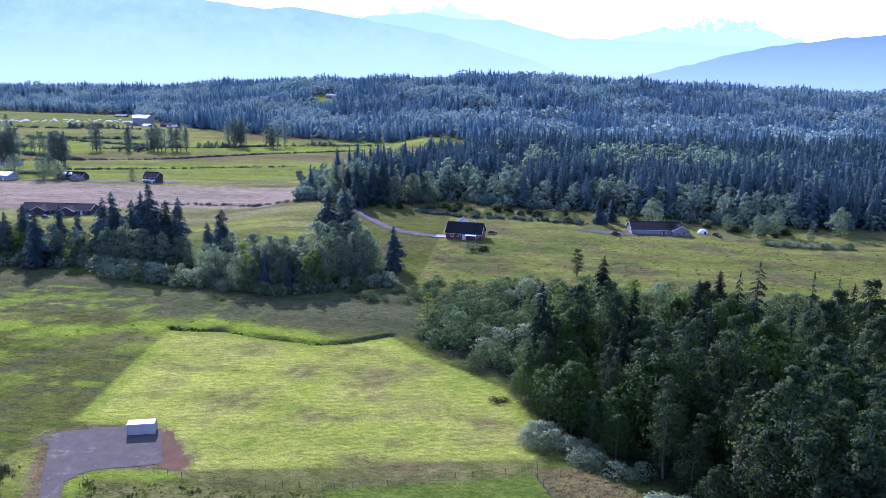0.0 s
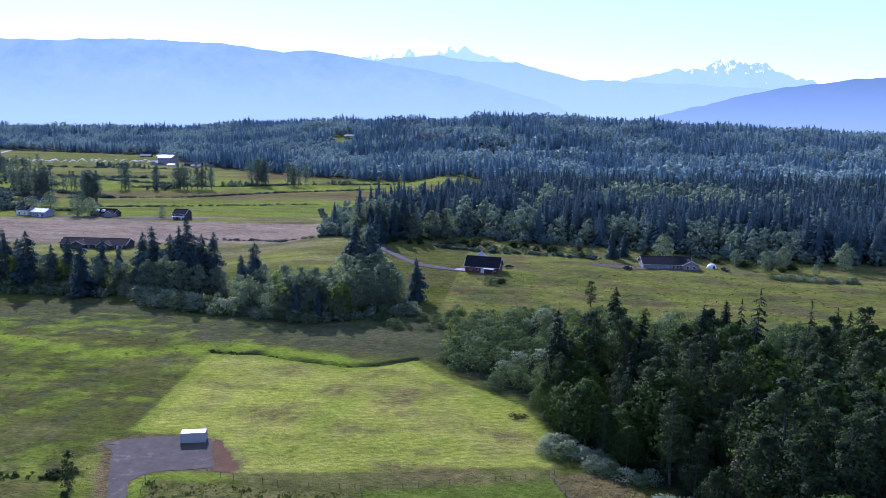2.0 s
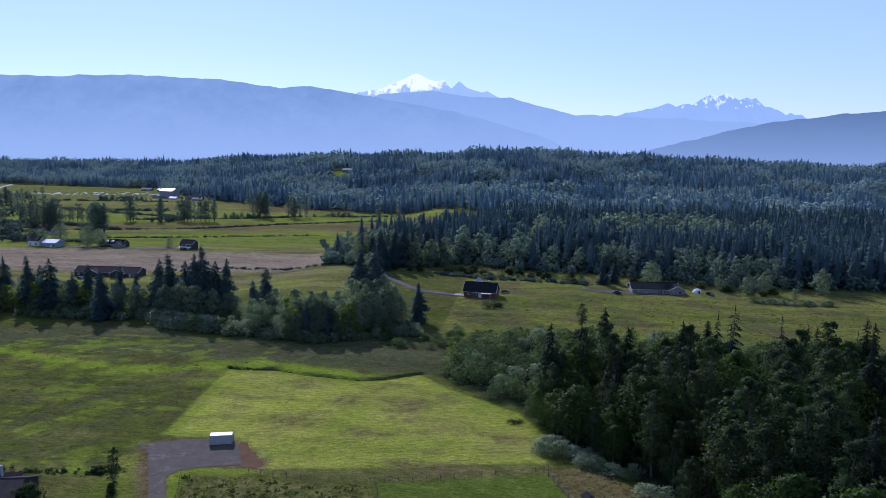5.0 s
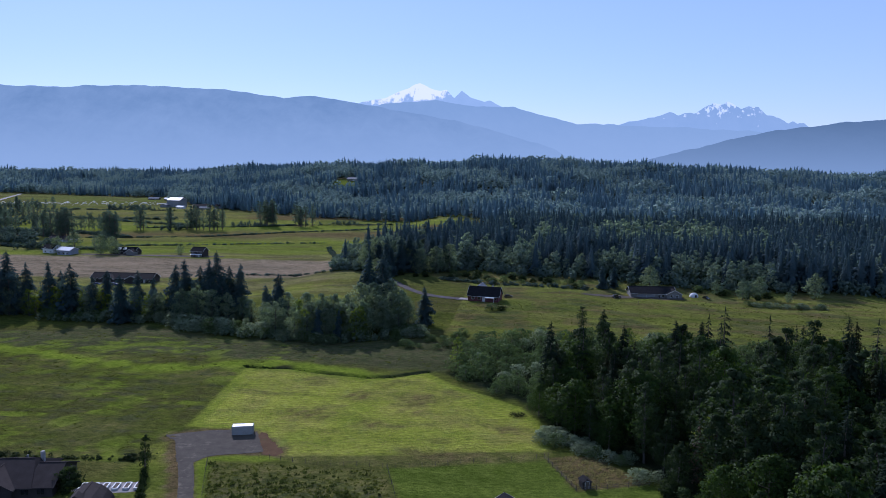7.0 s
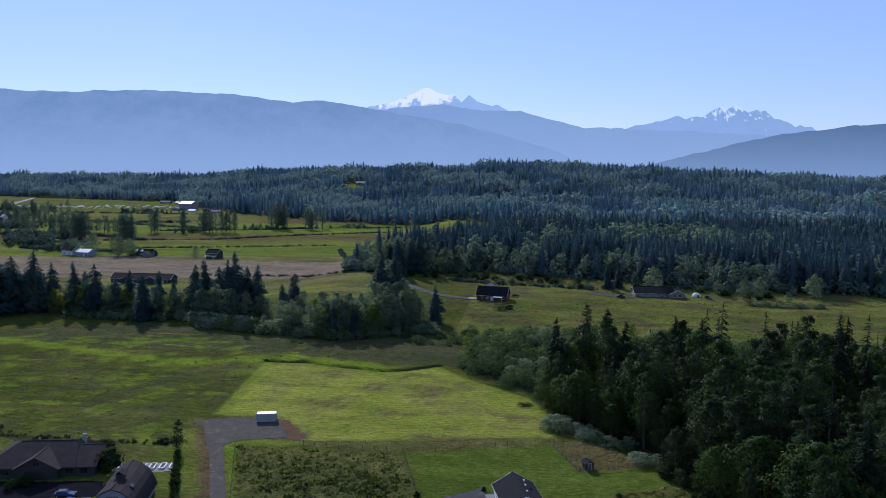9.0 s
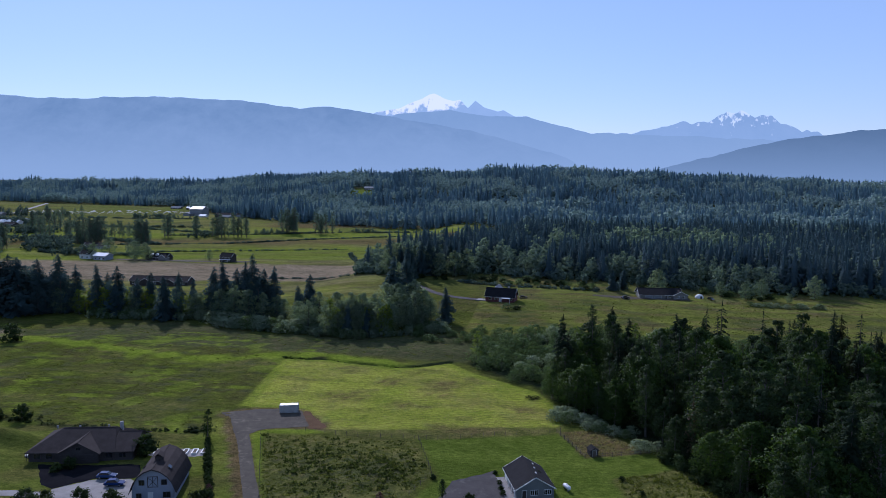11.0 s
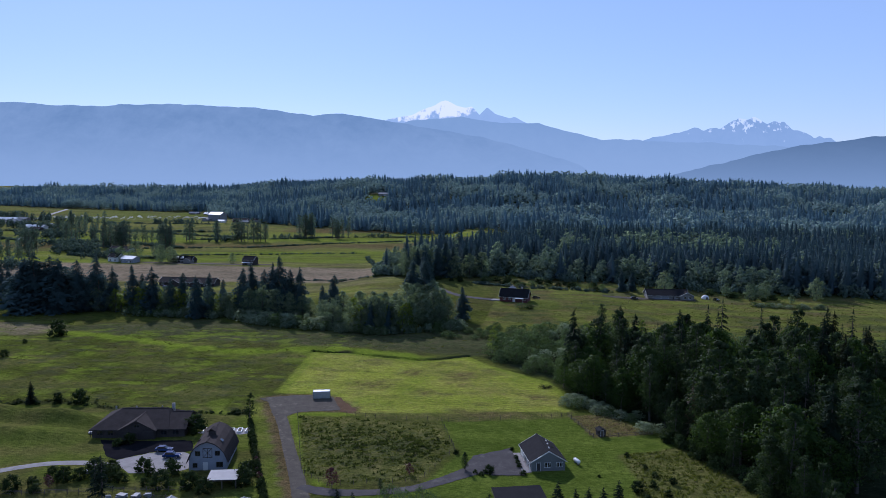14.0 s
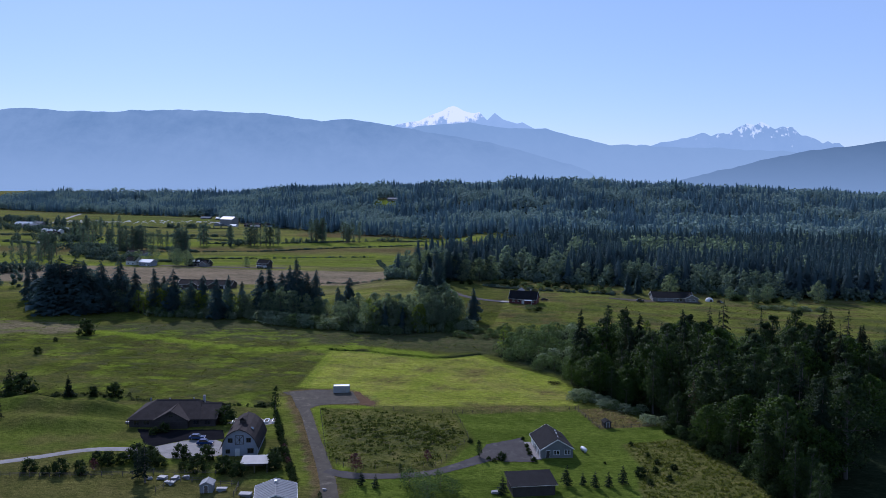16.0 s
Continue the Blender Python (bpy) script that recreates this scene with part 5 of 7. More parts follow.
px, py = scatter(FAR_WOOD, 11.8, 19)
near = py < 1720 + 300 * (px < -560)
px, py = px[near], py[near]
keep = (inside(HILL_FIELD, px, py) < 0) & (px < 60 + 0.46 * py) & (px > -90 - 0.98 * py)
fir, leaf = [], []
for x, y in zip(px[keep], py[keep]):
    (fir if rng.rand() < far_share(x, y) else leaf).append((x, y))
for trees, forms, tall, mat, name, what in ((fir, far_fir, (20, 27), HAZED_FAR_FIR, "fir_forest", "conifers"), (leaf, far_leaf, (16, 24), HAZED_FAR_LEAF, "leafy_forest", "broadleaved trees")):
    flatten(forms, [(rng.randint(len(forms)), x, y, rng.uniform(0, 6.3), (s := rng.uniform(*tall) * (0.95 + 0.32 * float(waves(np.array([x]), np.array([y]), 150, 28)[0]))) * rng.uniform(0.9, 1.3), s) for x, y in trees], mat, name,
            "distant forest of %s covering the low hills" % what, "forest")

# ---- buildings ----
def part(name, bm, mat, parent, label=""):
    me = bpy.data.meshes.new(name)
    bmesh.ops.recalc_face_normals(bm, faces=bm.faces)
    bm.to_mesh(me)
    bm.free()
    me.materials.append(mat)
    ob = new(name, me)
    ob.parent = parent
    return tagged(ob, label)


def block(x0, x1, y0, y1, z0, z1, bevel=0.0, bm=None):
    bm = bm or bmesh.new()
    made = bmesh.ops.create_cube(bm, size=1, matrix=Matrix.Translation(((x0 + x1) / 2, (y0 + y1) / 2, (z0 + z1) / 2)) @ Matrix.Diagonal((x1 - x0, y1 - y0, z1 - z0, 1)))
    if bevel:
        edges = list({e for v in made["verts"] for e in v.link_edges})
        bmesh.ops.bevel(bm, geom=edges, offset=bevel, segments=2, affect="EDGES")
    return bm


def slab(corners, thick, bm=None):
    """A thick sheet from four corners, thickness downwards."""
    bm = bm or bmesh.new()
    top = [bm.verts.new(c) for c in corners]
    low = [bm.verts.new((c[0], c[1], c[2] - thick)) for c in corners]
    n = len(corners)
    bm.faces.new(top), bm.faces.new(low[::-1])
    for k in range(n):
        bm.faces.new((top[k], low[k], low[(k + 1) % n], top[(k + 1) % n]))
    return bm


def prism(profile, y0, y1, bm=None):
    """An outline in x and z, drawn out along y."""
    bm = bm or bmesh.new()
    a = [bm.verts.new((x, y0, z)) for x, z in profile]
    b = [bm.verts.new((x, y1, z)) for x, z in profile]
    n = len(profile)
    bm.faces.new(a), bm.faces.new(b[::-1])
    for k in range(n):
        bm.faces.new((a[k], b[k], b[(k + 1) % n], a[(k + 1) % n]))
    return bm


def window(parent, x, y, z, w, h, face="-y", frame_mat=None):
    """A framed pane on a wall facing -y, +y, -x or +x."""
    fm = frame_mat or WHITE_PAINT
    turn = {"-y": 0, "+x": 90, "+y": 180, "-x": -90}[face]
    win = new("window", None)
    bm = bmesh.new()
    for a in ((-w / 2 - 0.09, w / 2 + 0.09, -h / 2 - 0.09, -h / 2), (-w / 2 - 0.09, w / 2 + 0.09, h / 2, h / 2 + 0.09), (-w / 2 - 0.09, -w / 2, -h / 2, h / 2), (w / 2, w / 2 + 0.09, -h / 2, h / 2), (-0.03, 0.03, -h / 2, h / 2)):
        block(a[0], a[1], -0.06, 0.02, a[2], a[3], 0, bm)
    me = bpy.data.meshes.new("window")
    bm.to_mesh(me)
    bm.free()
    me.materials.append(fm)
    bpy.data.objects.remove(win)
    win = new("window", me)
    win.parent = parent
    win.matrix_basis = pose(x, y, z, 0, 0, turn)
    part("pane", block(-w / 2, w / 2, -0.02, 0.02, -h / 2, h / 2), DARK_GLASS, win)
    return win


def wing(h, cx, cy, turn, w, d, eave, ridge, wall_mat, roof_mat, trim_mat, over=0.5, z=0.0):
    """Walls under a gable roof, its ridge along the wing's own y; w across, d along the ridge."""
    m = pose(cx, cy, z, 0, 0, turn)
    k = (ridge - eave) / (w / 2)
    made = [part("wall", prism([(-w / 2, 0), (w / 2, 0), (w / 2, eave), (0, ridge - 0.2), (-w / 2, eave)], -d / 2, d / 2), wall_mat, h)]
    for s in (-1, 1):
        lo, zz = s * (w / 2 + over), eave - k * over
        made.append(part("roof", slab([(0, -d / 2 - over, ridge), (lo, -d / 2 - over, zz), (lo, d / 2 + over, zz), (0, d / 2 + over, ridge)], 0.16), roof_mat, h))
        for e in (-1, 1):
            y0 = e * (d / 2 + over)
            made.append(part("fascia", slab([(0, y0 + 0.03 * e, ridge + 0.02), (lo, y0 + 0.03 * e, zz + 0.02), (lo, y0 - 0.04 * e, zz + 0.02), (0, y0 - 0.04 * e, ridge + 0.02)], 0.26), trim_mat, h))
        made.append(part("gutter", block(lo - 0.06, lo + 0.08, -d / 2 - over, d / 2 + over, zz - 0.22, zz - 0.08, 0.02), trim_mat, h))
    made.append(part("ridge_cap", block(-0.14, 0.14, -d / 2 - over, d / 2 + over, ridge - 0.05, ridge + 0.05), roof_mat, h))
    for o in made:
        o.matrix_basis = m
    return m


def door(h, x, y, z, w, tall, face, mat, name="door", frame_mat=None):
    turn = {"-y": 0, "+x": 90, "+y": 180, "-x": -90}[face]
    bm = block(-w / 2, w / 2, -0.05, 0.02, 0, tall, 0.015)
    for k in range(4):
        block(-w / 2 + 0.1, w / 2 - 0.1, -0.075, -0.05, tall * (0.08 + 0.23 * k), tall * (0.24 + 0.23 * k), 0, bm)
    o = part(name, bm, mat, h)
    o.matrix_basis = pose(x, y, z, 0, 0, turn)
    part("door_frame", block(-w / 2 - 0.1, -w / 2, -0.06, 0.02, 0, tall + 0.1, 0, block(w / 2, w / 2 + 0.1, -0.06, 0.02, 0, tall + 0.1, 0, block(-w / 2, w / 2, -0.06, 0.02, tall, tall + 0.1))), frame_mat or WHITE_PAINT, o)
    return o


def post(h, x, y, z0, z1, r, mat, name="post"):
    bm = bmesh.new()
    bmesh.ops.create_cone(bm, cap_ends=True, segments=8, radius1=r, radius2=r * 0.92, depth=z1 - z0, matrix=Matrix.Translation((x, y, (z0 + z1) / 2)))
    return part(name, bm, mat, h)

# ---- the container on the gravel pad ----
def container():
    c = thing("shipping_container", "white steel shipping container on the gravel pad", "container", "", -80.64, 147.4, at(-80.64, 147.4, 0.08), 16.3)
    L, D, H = 5.70, 2.40, 2.45
    part("body", block(-L / 2 + 0.06, L / 2 - 0.06, -D / 2 + 0.06, D / 2 - 0.06, 0.12, H - 0.08), CONTAINER_SHADED_PAINT, c)
    for s in (-1, 1):
        bm = bmesh.new()
        for k in range(20):
            u = -L / 2 + 0.25 + k * (L - 0.5) / 19
            block(u - 0.08, u + 0.08, s * (D / 2 - 0.045) - 0.02, s * (D / 2 - 0.045) + 0.02, 0.18, H - 0.14, 0, bm)
        part("corrugation", bm, CONTAINER_SHADED_PAINT, c)
    for sx in (-1, 1):
        for sy in (-1, 1):
            part("corner_post", block(sx * L / 2 - 0.08, sx * L / 2 + 0.08, sy * D / 2 - 0.08, sy * D / 2 + 0.08, 0, H, 0.01), CONTAINER_SHADED_PAINT, c)
        for z in (0.06, H - 0.07):
            part("end_rail", block(sx * (L / 2 - 0.06) - 0.06, sx * (L / 2 - 0.06) + 0.06, -D / 2 + 0.08, D / 2 - 0.08, z - 0.06, z + 0.06), CONTAINER_SHADED_PAINT, c)
        part("rail", block(-L / 2 + 0.08, L / 2 - 0.08, sx * (D / 2 - 0.05) - 0.05, sx * (D / 2 - 0.05) + 0.05, 0.02, 0.16), CONTAINER_SHADED_PAINT, c)
        part("rail", block(-L / 2 + 0.08, L / 2 - 0.08, sx * (D / 2 - 0.05) - 0.05, sx * (D / 2 - 0.05) + 0.05, H - 0.12, H), CONTAINER_SHADED_PAINT, c)
        part("door", block(L / 2 - 0.05, L / 2 + 0.03, min(0.02 * sx, sx * 1.1), max(0.02 * sx, sx * 1.1), 0.16, H - 0.16), CONTAINER_SHADED_PAINT, c)
        part("lock_rod", block(L / 2 + 0.03, L / 2 + 0.07, sx * 0.5 - 0.02, sx * 0.5 + 0.02, 0.1, H - 0.1), STEEL, c, "steel lock rod")
    # roof keeps the full white; the sides' shade is in their paint
    part("roof_sheet", block(-L / 2 + 0.06, L / 2 - 0.06, -D / 2 + 0.06, D / 2 - 0.06, H - 0.06, H - 0.02), WHITE_METAL, c)


container()

# ---- the grey house with its paved parking ----
def grey_house():
    x, y, yaw = -3.8, 104.0, 16.5
    h = thing("house", "single-storey grey house with a dark shingle roof and white trim", "house", "", x, y, at(x, y, -0.05), yaw)
    wing(h, 0, 0, 0, 9.0, 12.6, 2.75, 5.4, GREY_SIDING, SHINGLE, WHITE_PAINT, 0.45)
    for u in (-0.2, 3.0):
        for k in (-0.45, 0.45):
            window(h, u + k, -6.31, 1.55, 0.75, 1.15, "-y")
    door(h, -2.6, -6.3, 0.1, 1.0, 2.05, "-y", DARK_SIDING)
    for v in (-4.2, 1.5):
        window(h, -4.51, v, 1.55, 1.5, 1.1, "-x")
    door(h, -4.5, -1.6, 0.1, 1.0, 2.05, "-x", WHITE_PAINT)
    door(h, -4.5, 4.3, 0.05, 2.7, 2.15, "-x", WHITE_PAINT, "garage_door")
    for v in (-3.5, 0.5, 4.0):
        window(h, 4.51, v, 1.55, 1.2, 1.1, "+x")
    part("porch_slab", block(-6.9, -4.55, -7.2, 6.6, 0, 0.14, 0.03), CONCRETE, h, "pale concrete walk")
    for v in (-6, -2.8, 0.4):
        part("porch_post", block(-4.98, -4.84, v - 0.07, v + 0.07, 0.14, 2.45), WHITE_PAINT, h)
    for u, v in ((1.6, 1.0), (2.0, 4.0), (0.9, -3)):
        zz = 5.4 - 2.65 / 4.5 * u
        part("roof_vent", block(u - 0.18, u + 0.18, v - 0.22, v + 0.22, zz - 0.15, zz + 0.22, 0.03), WHITE_METAL, h, "small pale roof vent")
    part("skylight", slab([(2.3, -0.2, 4.16), (3.1, -0.2, 3.69), (3.1, 0.7, 3.69), (2.3, 0.7, 4.16)], 0.1), DARK_GLASS, h)
    part("foundation", block(-4.55, 4.55, -6.35, 6.35, -0.3, 0.18), CONCRETE, h)


grey_house()


def garage():
    x, y, yaw = -7.9, 74.4, 18.0
    h = thing("garage", "dark wooden garage with a low grey metal roof", "garage", "", x, y, at(x, y, -0.05), yaw)
    part("wall", prism([(-3.4, 0), (3.4, 0), (3.4, 3.35), (-3.4, 2.7)], -5.3, 5.3), DARK_SIDING, h).matrix_basis = pose(0, 0, 0, 0, 0, 90)
    part("roof", slab([(-5.9, 3.9, 3.65), (-5.9, -3.9, 2.85), (5.9, -3.9, 2.85), (5.9, 3.9, 3.65)], 0.14), SHINGLE, h)
    part("gutter", block(-5.9, 5.9, -4.02, -3.88, 2.68, 2.82, 0.02), STEEL, h)
    for u in (-3.5, 0, 3.5):
        door(h, u, -3.42, 0.02, 2.6, 2.2, "-y", DARK_SIDING, "garage_door", DARK_SIDING)
    part("fascia", block(-5.95, -5.85, -3.9, 3.9, 2.9, 3.05), DARK_SIDING, h)


garage()


def hip_wing(h, cx, cy, w, d, eave, ridge, west, east, wall_mat, roof_mat, over=0.6):
    """Walls under a hipped roof, its ridge along x; the hips run in by west and east from the ends."""
    x0, x1, y0, y1, ez = cx - d / 2 - over, cx + d / 2 + over, cy - w / 2 - over, cy + w / 2 + over, eave - 0.25
    a, b = (x0 + west, cy, ridge), (x1 - east, cy, ridge)
    part("wall", block(cx - d / 2, cx + d / 2, cy - w / 2, cy + w / 2, 0, eave), wall_mat, h)
    for corners in ([a, (x0, y0, ez), (x1, y0, ez), b], [b, (x1, y1, ez), (x0, y1, ez), a], [a, (x0, y1, ez), (x0, y0, ez)], [b, (x1, y0, ez), (x1, y1, ez)]):
        part("roof", slab(corners, 0.16), roof_mat, h)
    part("ridge_cap", block(a[0], b[0], cy - 0.14, cy + 0.14, ridge - 0.05, ridge + 0.05), roof_mat, h)
    for y in (y0, y1):
        part("gutter", block(x0, x1, y - 0.08, y + 0.06, ez - 0.2, ez - 0.06, 0.02), wall_mat, h)
    for x in (x0, x1):
        part("gutter", block(x - 0.08, x + 0.06, y0, y1, ez - 0.2, ez - 0.06, 0.02), wall_mat, h)


# ---- the long dark house ----
def long_house():
    x, y, yaw = -121.0, 104.0, 13.0
    h = thing("house", "long dark single-storey house with grey-brown shingle roofs", "house", "", x, y, at(x, y, -0.05), yaw)
    hip_wing(h, -2.0, 3.5, 16.0, 21.4, 3.0, 6.5, 6.5, 2.5, DARK_SIDING, SHINGLE_BROWN)
    wing(h, 11.0, 2.6, 90, 14.0, 5.0, 2.9, 5.7, DARK_SIDING, SHINGLE_BROWN, DARK_SIDING, 0.5)
    wing(h, 0.4, -1.4, 0, 10.0, 8.8, 3.0, 5.8, DARK_SIDING, SHINGLE_BROWN, DARK_SIDING, 0.5)
    for u in (-10.5, -7.5, 7.6):
        window(h, u, -4.52, 1.6, 1.6, 1.2, "-y", DARK_SIDING)
    # door frames coloured dark to carry the shade on this front
    for u in (-2.2, 2.9):
        door(h, u, -5.83, 0.02, 4.2, 2.3, "-y", DARK_SIDING, "garage_door", DARK_SIDING)
    window(h, 0.4, -5.81, 4.0, 1.2, 0.7, "-y", DARK_SIDING)
    window(h, 11, -4.42, 1.6, 1.6, 1.2, "-y", DARK_SIDING)
    window(h, -12.72, 0, 1.6, 1.5, 1.2, "-x", DARK_SIDING)
    window(h, -12.72, 6, 1.6, 1.5, 1.2, "-x", DARK_SIDING)
    for v in (-4.3, -1.5):
        post(h, -13.2, v, 0, 2.7, 0.09, DARK_SIDING, "porch_post")
    for u, v in ((-9, 4.6), (-3, 4.4), (4.5, 4.6)):
        part("roof_vent", block(u - 0.2, u + 0.2, v - 0.2, v + 0.2, 5.9, 6.75, 0.03), METAL_ROOF, h, "pale metal roof vent")
    part("chimney", block(7.2, 8.0, 5.0, 5.8, 4.8, 7.3, 0.03), STONE, h, "grey stone chimney")
    part("foundation", block(-12.75, 8.75, -4.5, 11.5, -0.4, 0.15), CONCRETE, h)


long_house()


# ---- the gambrel-roofed barn house ----
def barn_house():
    x, y, yaw = -90.7, 88.8, 15.0
    h = thing("barn_house", "pale barn-shaped house with a brown gambrel shingle roof", "house", "", x, y, at(x, y, -0.05), yaw)
    d = 14.5
    side = [(5.3, 2.2), (4.8, 3.5), (4.2, 4.9), (3.3, 6.1), (1.9, 7.2), (0.0, 7.9)]
    outline = side + [(-a, b) for a, b in side[-2::-1]]
    inner_line = [(a * 0.965, b - 0.22) for a, b in outline]
    part("wall", prism([(4.75, 0)] + [(max(-4.75, min(4.75, a)), b) for a, b in inner_line] + [(-4.75, 0)], -d / 2, d / 2), BLUE_GREY, h)
    for (a, b), (c, e) in zip(outline, outline[1:]):
        part("roof", slab([(a, -d / 2 - 0.6, b), (c, -d / 2 - 0.6, e), (c, d / 2 + 0.6, e), (a, d / 2 + 0.6, b)], 0.17), SHINGLE_BROWN, h)
        part("fascia", slab([(a, -d / 2 - 0.68, b + 0.02), (c, -d / 2 - 0.68, e + 0.02), (c, -d / 2 - 0.6, e + 0.02), (a, -d / 2 - 0.6, b + 0.02)], 0.3), DARK_SIDING, h)
    part("ridge_cap", block(-0.16, 0.16, -d / 2 - 0.6, d / 2 + 0.6, 7.85, 7.97), SHINGLE_BROWN, h)
    f = -d / 2
    loft = part("loft_door", block(-1.15, 1.15, f - 0.07, f + 0.02, 3.4, 5.9), BLUE_GREY, h, "loft door with a dark cross brace")
    bm = bmesh.new()
    for a in ((-1.2, 1.2, 3.35, 3.5), (-1.2, 1.2, 5.8, 5.95), (-1.2, -1.05, 3.5, 5.8), (1.05, 1.2, 3.5, 5.8), (-0.06, 0.06, 3.5, 5.8)):
        block(a[0], a[1], f - 0.11, f - 0.06, a[2], a[3], 0, bm)
    part("frame", bm, DARK_SIDING, loft)
    for s in (-1, 1):
        b = part("brace", block(-0.06, 0.06, -0.02, 0.02, -1.45, 1.45), DARK_SIDING, loft)
        b.matrix_basis = pose(0, f - 0.09, 4.65, 0, s * 43, 0)
    for u in (-2.5, 2.5):
        window(h, u, f - 0.01, 4.5, 1.1, 1.1, "-y", DARK_SIDING)
    window(h, 3.0, f - 0.01, 1.5, 1.5, 1.2, "-y", DARK_SIDING)
    window(h, -3.2, f - 0.01, 1.4, 1.0, 1.0, "-y", DARK_SIDING)
    door(h, -0.6, f, 0.02, 1.0, 2.05, "-y", WHITE_PAINT)
    c = part("cupola", block(-0.8, 0.8, -2.0, -0.4, 7.4, 8.6, 0.02), DARK_SIDING, h, "louvred roof cupola")
    for s in (-1, 1):
        part("cupola_roof", slab([(0, -2.4, 9.4), (s * 1.2, -2.4, 8.55), (s * 1.2, 0.0, 8.55), (0, 0.0, 9.4)], 0.1), SHINGLE_BROWN, c)
    for s in (-1, 1):
        part("skylight", slab([(s * 2.6, -4.0, 6.92), (s * 3.3, -4.0, 6.38), (s * 3.3, -2.6, 6.38), (s * 2.6, -2.6, 6.92)], 0.08), DARK_GLASS, h)
    part("foundation", block(-4.8, 4.8, -d / 2 - 0.02, d / 2 + 0.02, -0.4, 0.15), CONCRETE, h)


barn_house()


def open_shelter():
    x, y, yaw = -80.2, 73.3, 15.0
    h = thing("lean_to_shelter", "open wooden shelter under a white metal roof", "shelter", "", x, y, at(x, y), yaw)
    part("roof", slab([(-3.6, 2.7, 2.95), (-3.6, -2.7, 2.55), (3.6, -2.7, 2.55), (3.6, 2.7, 2.95)], 0.07), DULL_WHITE, h, "white ribbed metal roof")
    for k in range(13):
        u = -3.6 + 0.6 * k
        part("roof_rib", slab([(u - 0.03, 2.7, 2.99), (u - 0.03, -2.7, 2.59), (u + 0.03, -2.7, 2.59), (u + 0.03, 2.7, 2.99)], 0.05), DULL_WHITE, h)
    for u in (-3.3, 0, 3.3):
        for v, z in ((-2.4, 2.5), (2.4, 2.85)):
            part("post", block(u - 0.08, u + 0.08, v - 0.08, v + 0.08, 0, z - 0.05), OLD_WOOD, h)
    part("back_wall", block(-3.4, 3.4, 2.5, 2.56, 0, 2.75), OLD_WOOD, h)


open_shelter()


def metal_shed():
    x, y, yaw = -66.6, 54.5, 22.0
    h = thing("metal_shed", "pale grey metal shed with a shallow ribbed roof", "shed", "", x, y, at(x, y), yaw)
    wing(h, 0, 0, 0, 9.4, 9.5, 3.0, 4.5, METAL_ROOF, METAL_ROOF, WHITE_METAL, 0.25)
    for s in (-1, 1):
        for k in range(11):
            v = -4.8 + 0.96 * k
            part("roof_rib", slab([(s * 0.1, v - 0.04, 4.53), (s * 4.9, v - 0.04, 3.0), (s * 4.9, v + 0.04, 3.0), (s * 0.1, v + 0.04, 4.53)], 0.06), METAL_ROOF, h)
    door(h, 0, -4.75, 0.02, 3.0, 2.5, "-y", WHITE_METAL)
    part("roof_vent", block(-0.35, 0.35, 2.2, 3.0, 4.35, 4.95, 0.04), WHITE_METAL, h)


metal_shed()


def small_shed(x, y, yaw, w, d, tall, wall_mat, roof_mat, label):
    h = thing("garden_shed", label, "shed", "", x, y, at(x, y, -0.03), yaw)
    wing(h, 0, 0, 0, w, d, tall, tall + 0.25 * w, wall_mat, roof_mat, wall_mat, 0.15)
    door(h, 0, -d / 2, 0.02, 0.9, 1.8, "-y", OLD_WOOD)


small_shed(12.6, 127.9, 20, 2.2, 2.4, 1.9, DARK_SIDING, SHINGLE, "small dark wooden shed in the fenced corner")
small_shed(-86.3, 58.8, 15, 3.0, 3.0, 2.1, DULL_WHITE, DULL_WHITE, "small white shed beside the yard fence")

# ---- farms and houses across the valley ----
def red_house():
    x, y = -28.5, 346.0
    h = thing("farmhouse", "dark red farmhouse with a steep dark roof beside a paved drive", "house", "", x, y, at(x, y, -0.2), -8)
    wing(h, 0, 0, 90, 9.5, 16.5, 3.4, 7.4, RED_SIDING, SHINGLE, WHITE_PAINT, 0.6)
    wing(h, -5.0, 9.0, 0, 9.0, 14.0, 3.2, 6.9, RED_SIDING, PALE_SHINGLE, WHITE_PAINT, 0.5)
    for u in (-5.5, -2.2, 6.3):
        window(h, u, -4.77, 1.9, 1.4, 1.3, "-y")
    door(h, 0.2, -4.76, 0.1, 1.2, 2.1, "-y", WHITE_PAINT)
    part("awning", slab([(1.2, -4.8, 2.9), (1.2, -6.8, 2.5), (6.2, -6.8, 2.5), (6.2, -4.8, 2.9)], 0.08), WHITE_METAL, h, "white porch awning")
    for u in (1.4, 6.0):
        part("awning_post", block(u - 0.07, u + 0.07, -6.7, -6.56, 0, 2.45), WHITE_PAINT, h)
    part("terrace", block(-14, -7.5, -4.0, 1.5, 0, 0.35, 0.05), CONCRETE, h, "pale concrete apron")
    for v in (-2, 2):
        window(h, -8.27, v, 1.9, 1.3, 1.2, "-x")
    part("chimney", block(3.5, 4.3, 0.2, 1.0, 6.2, 8.3, 0.03), STONE, h)


red_house()


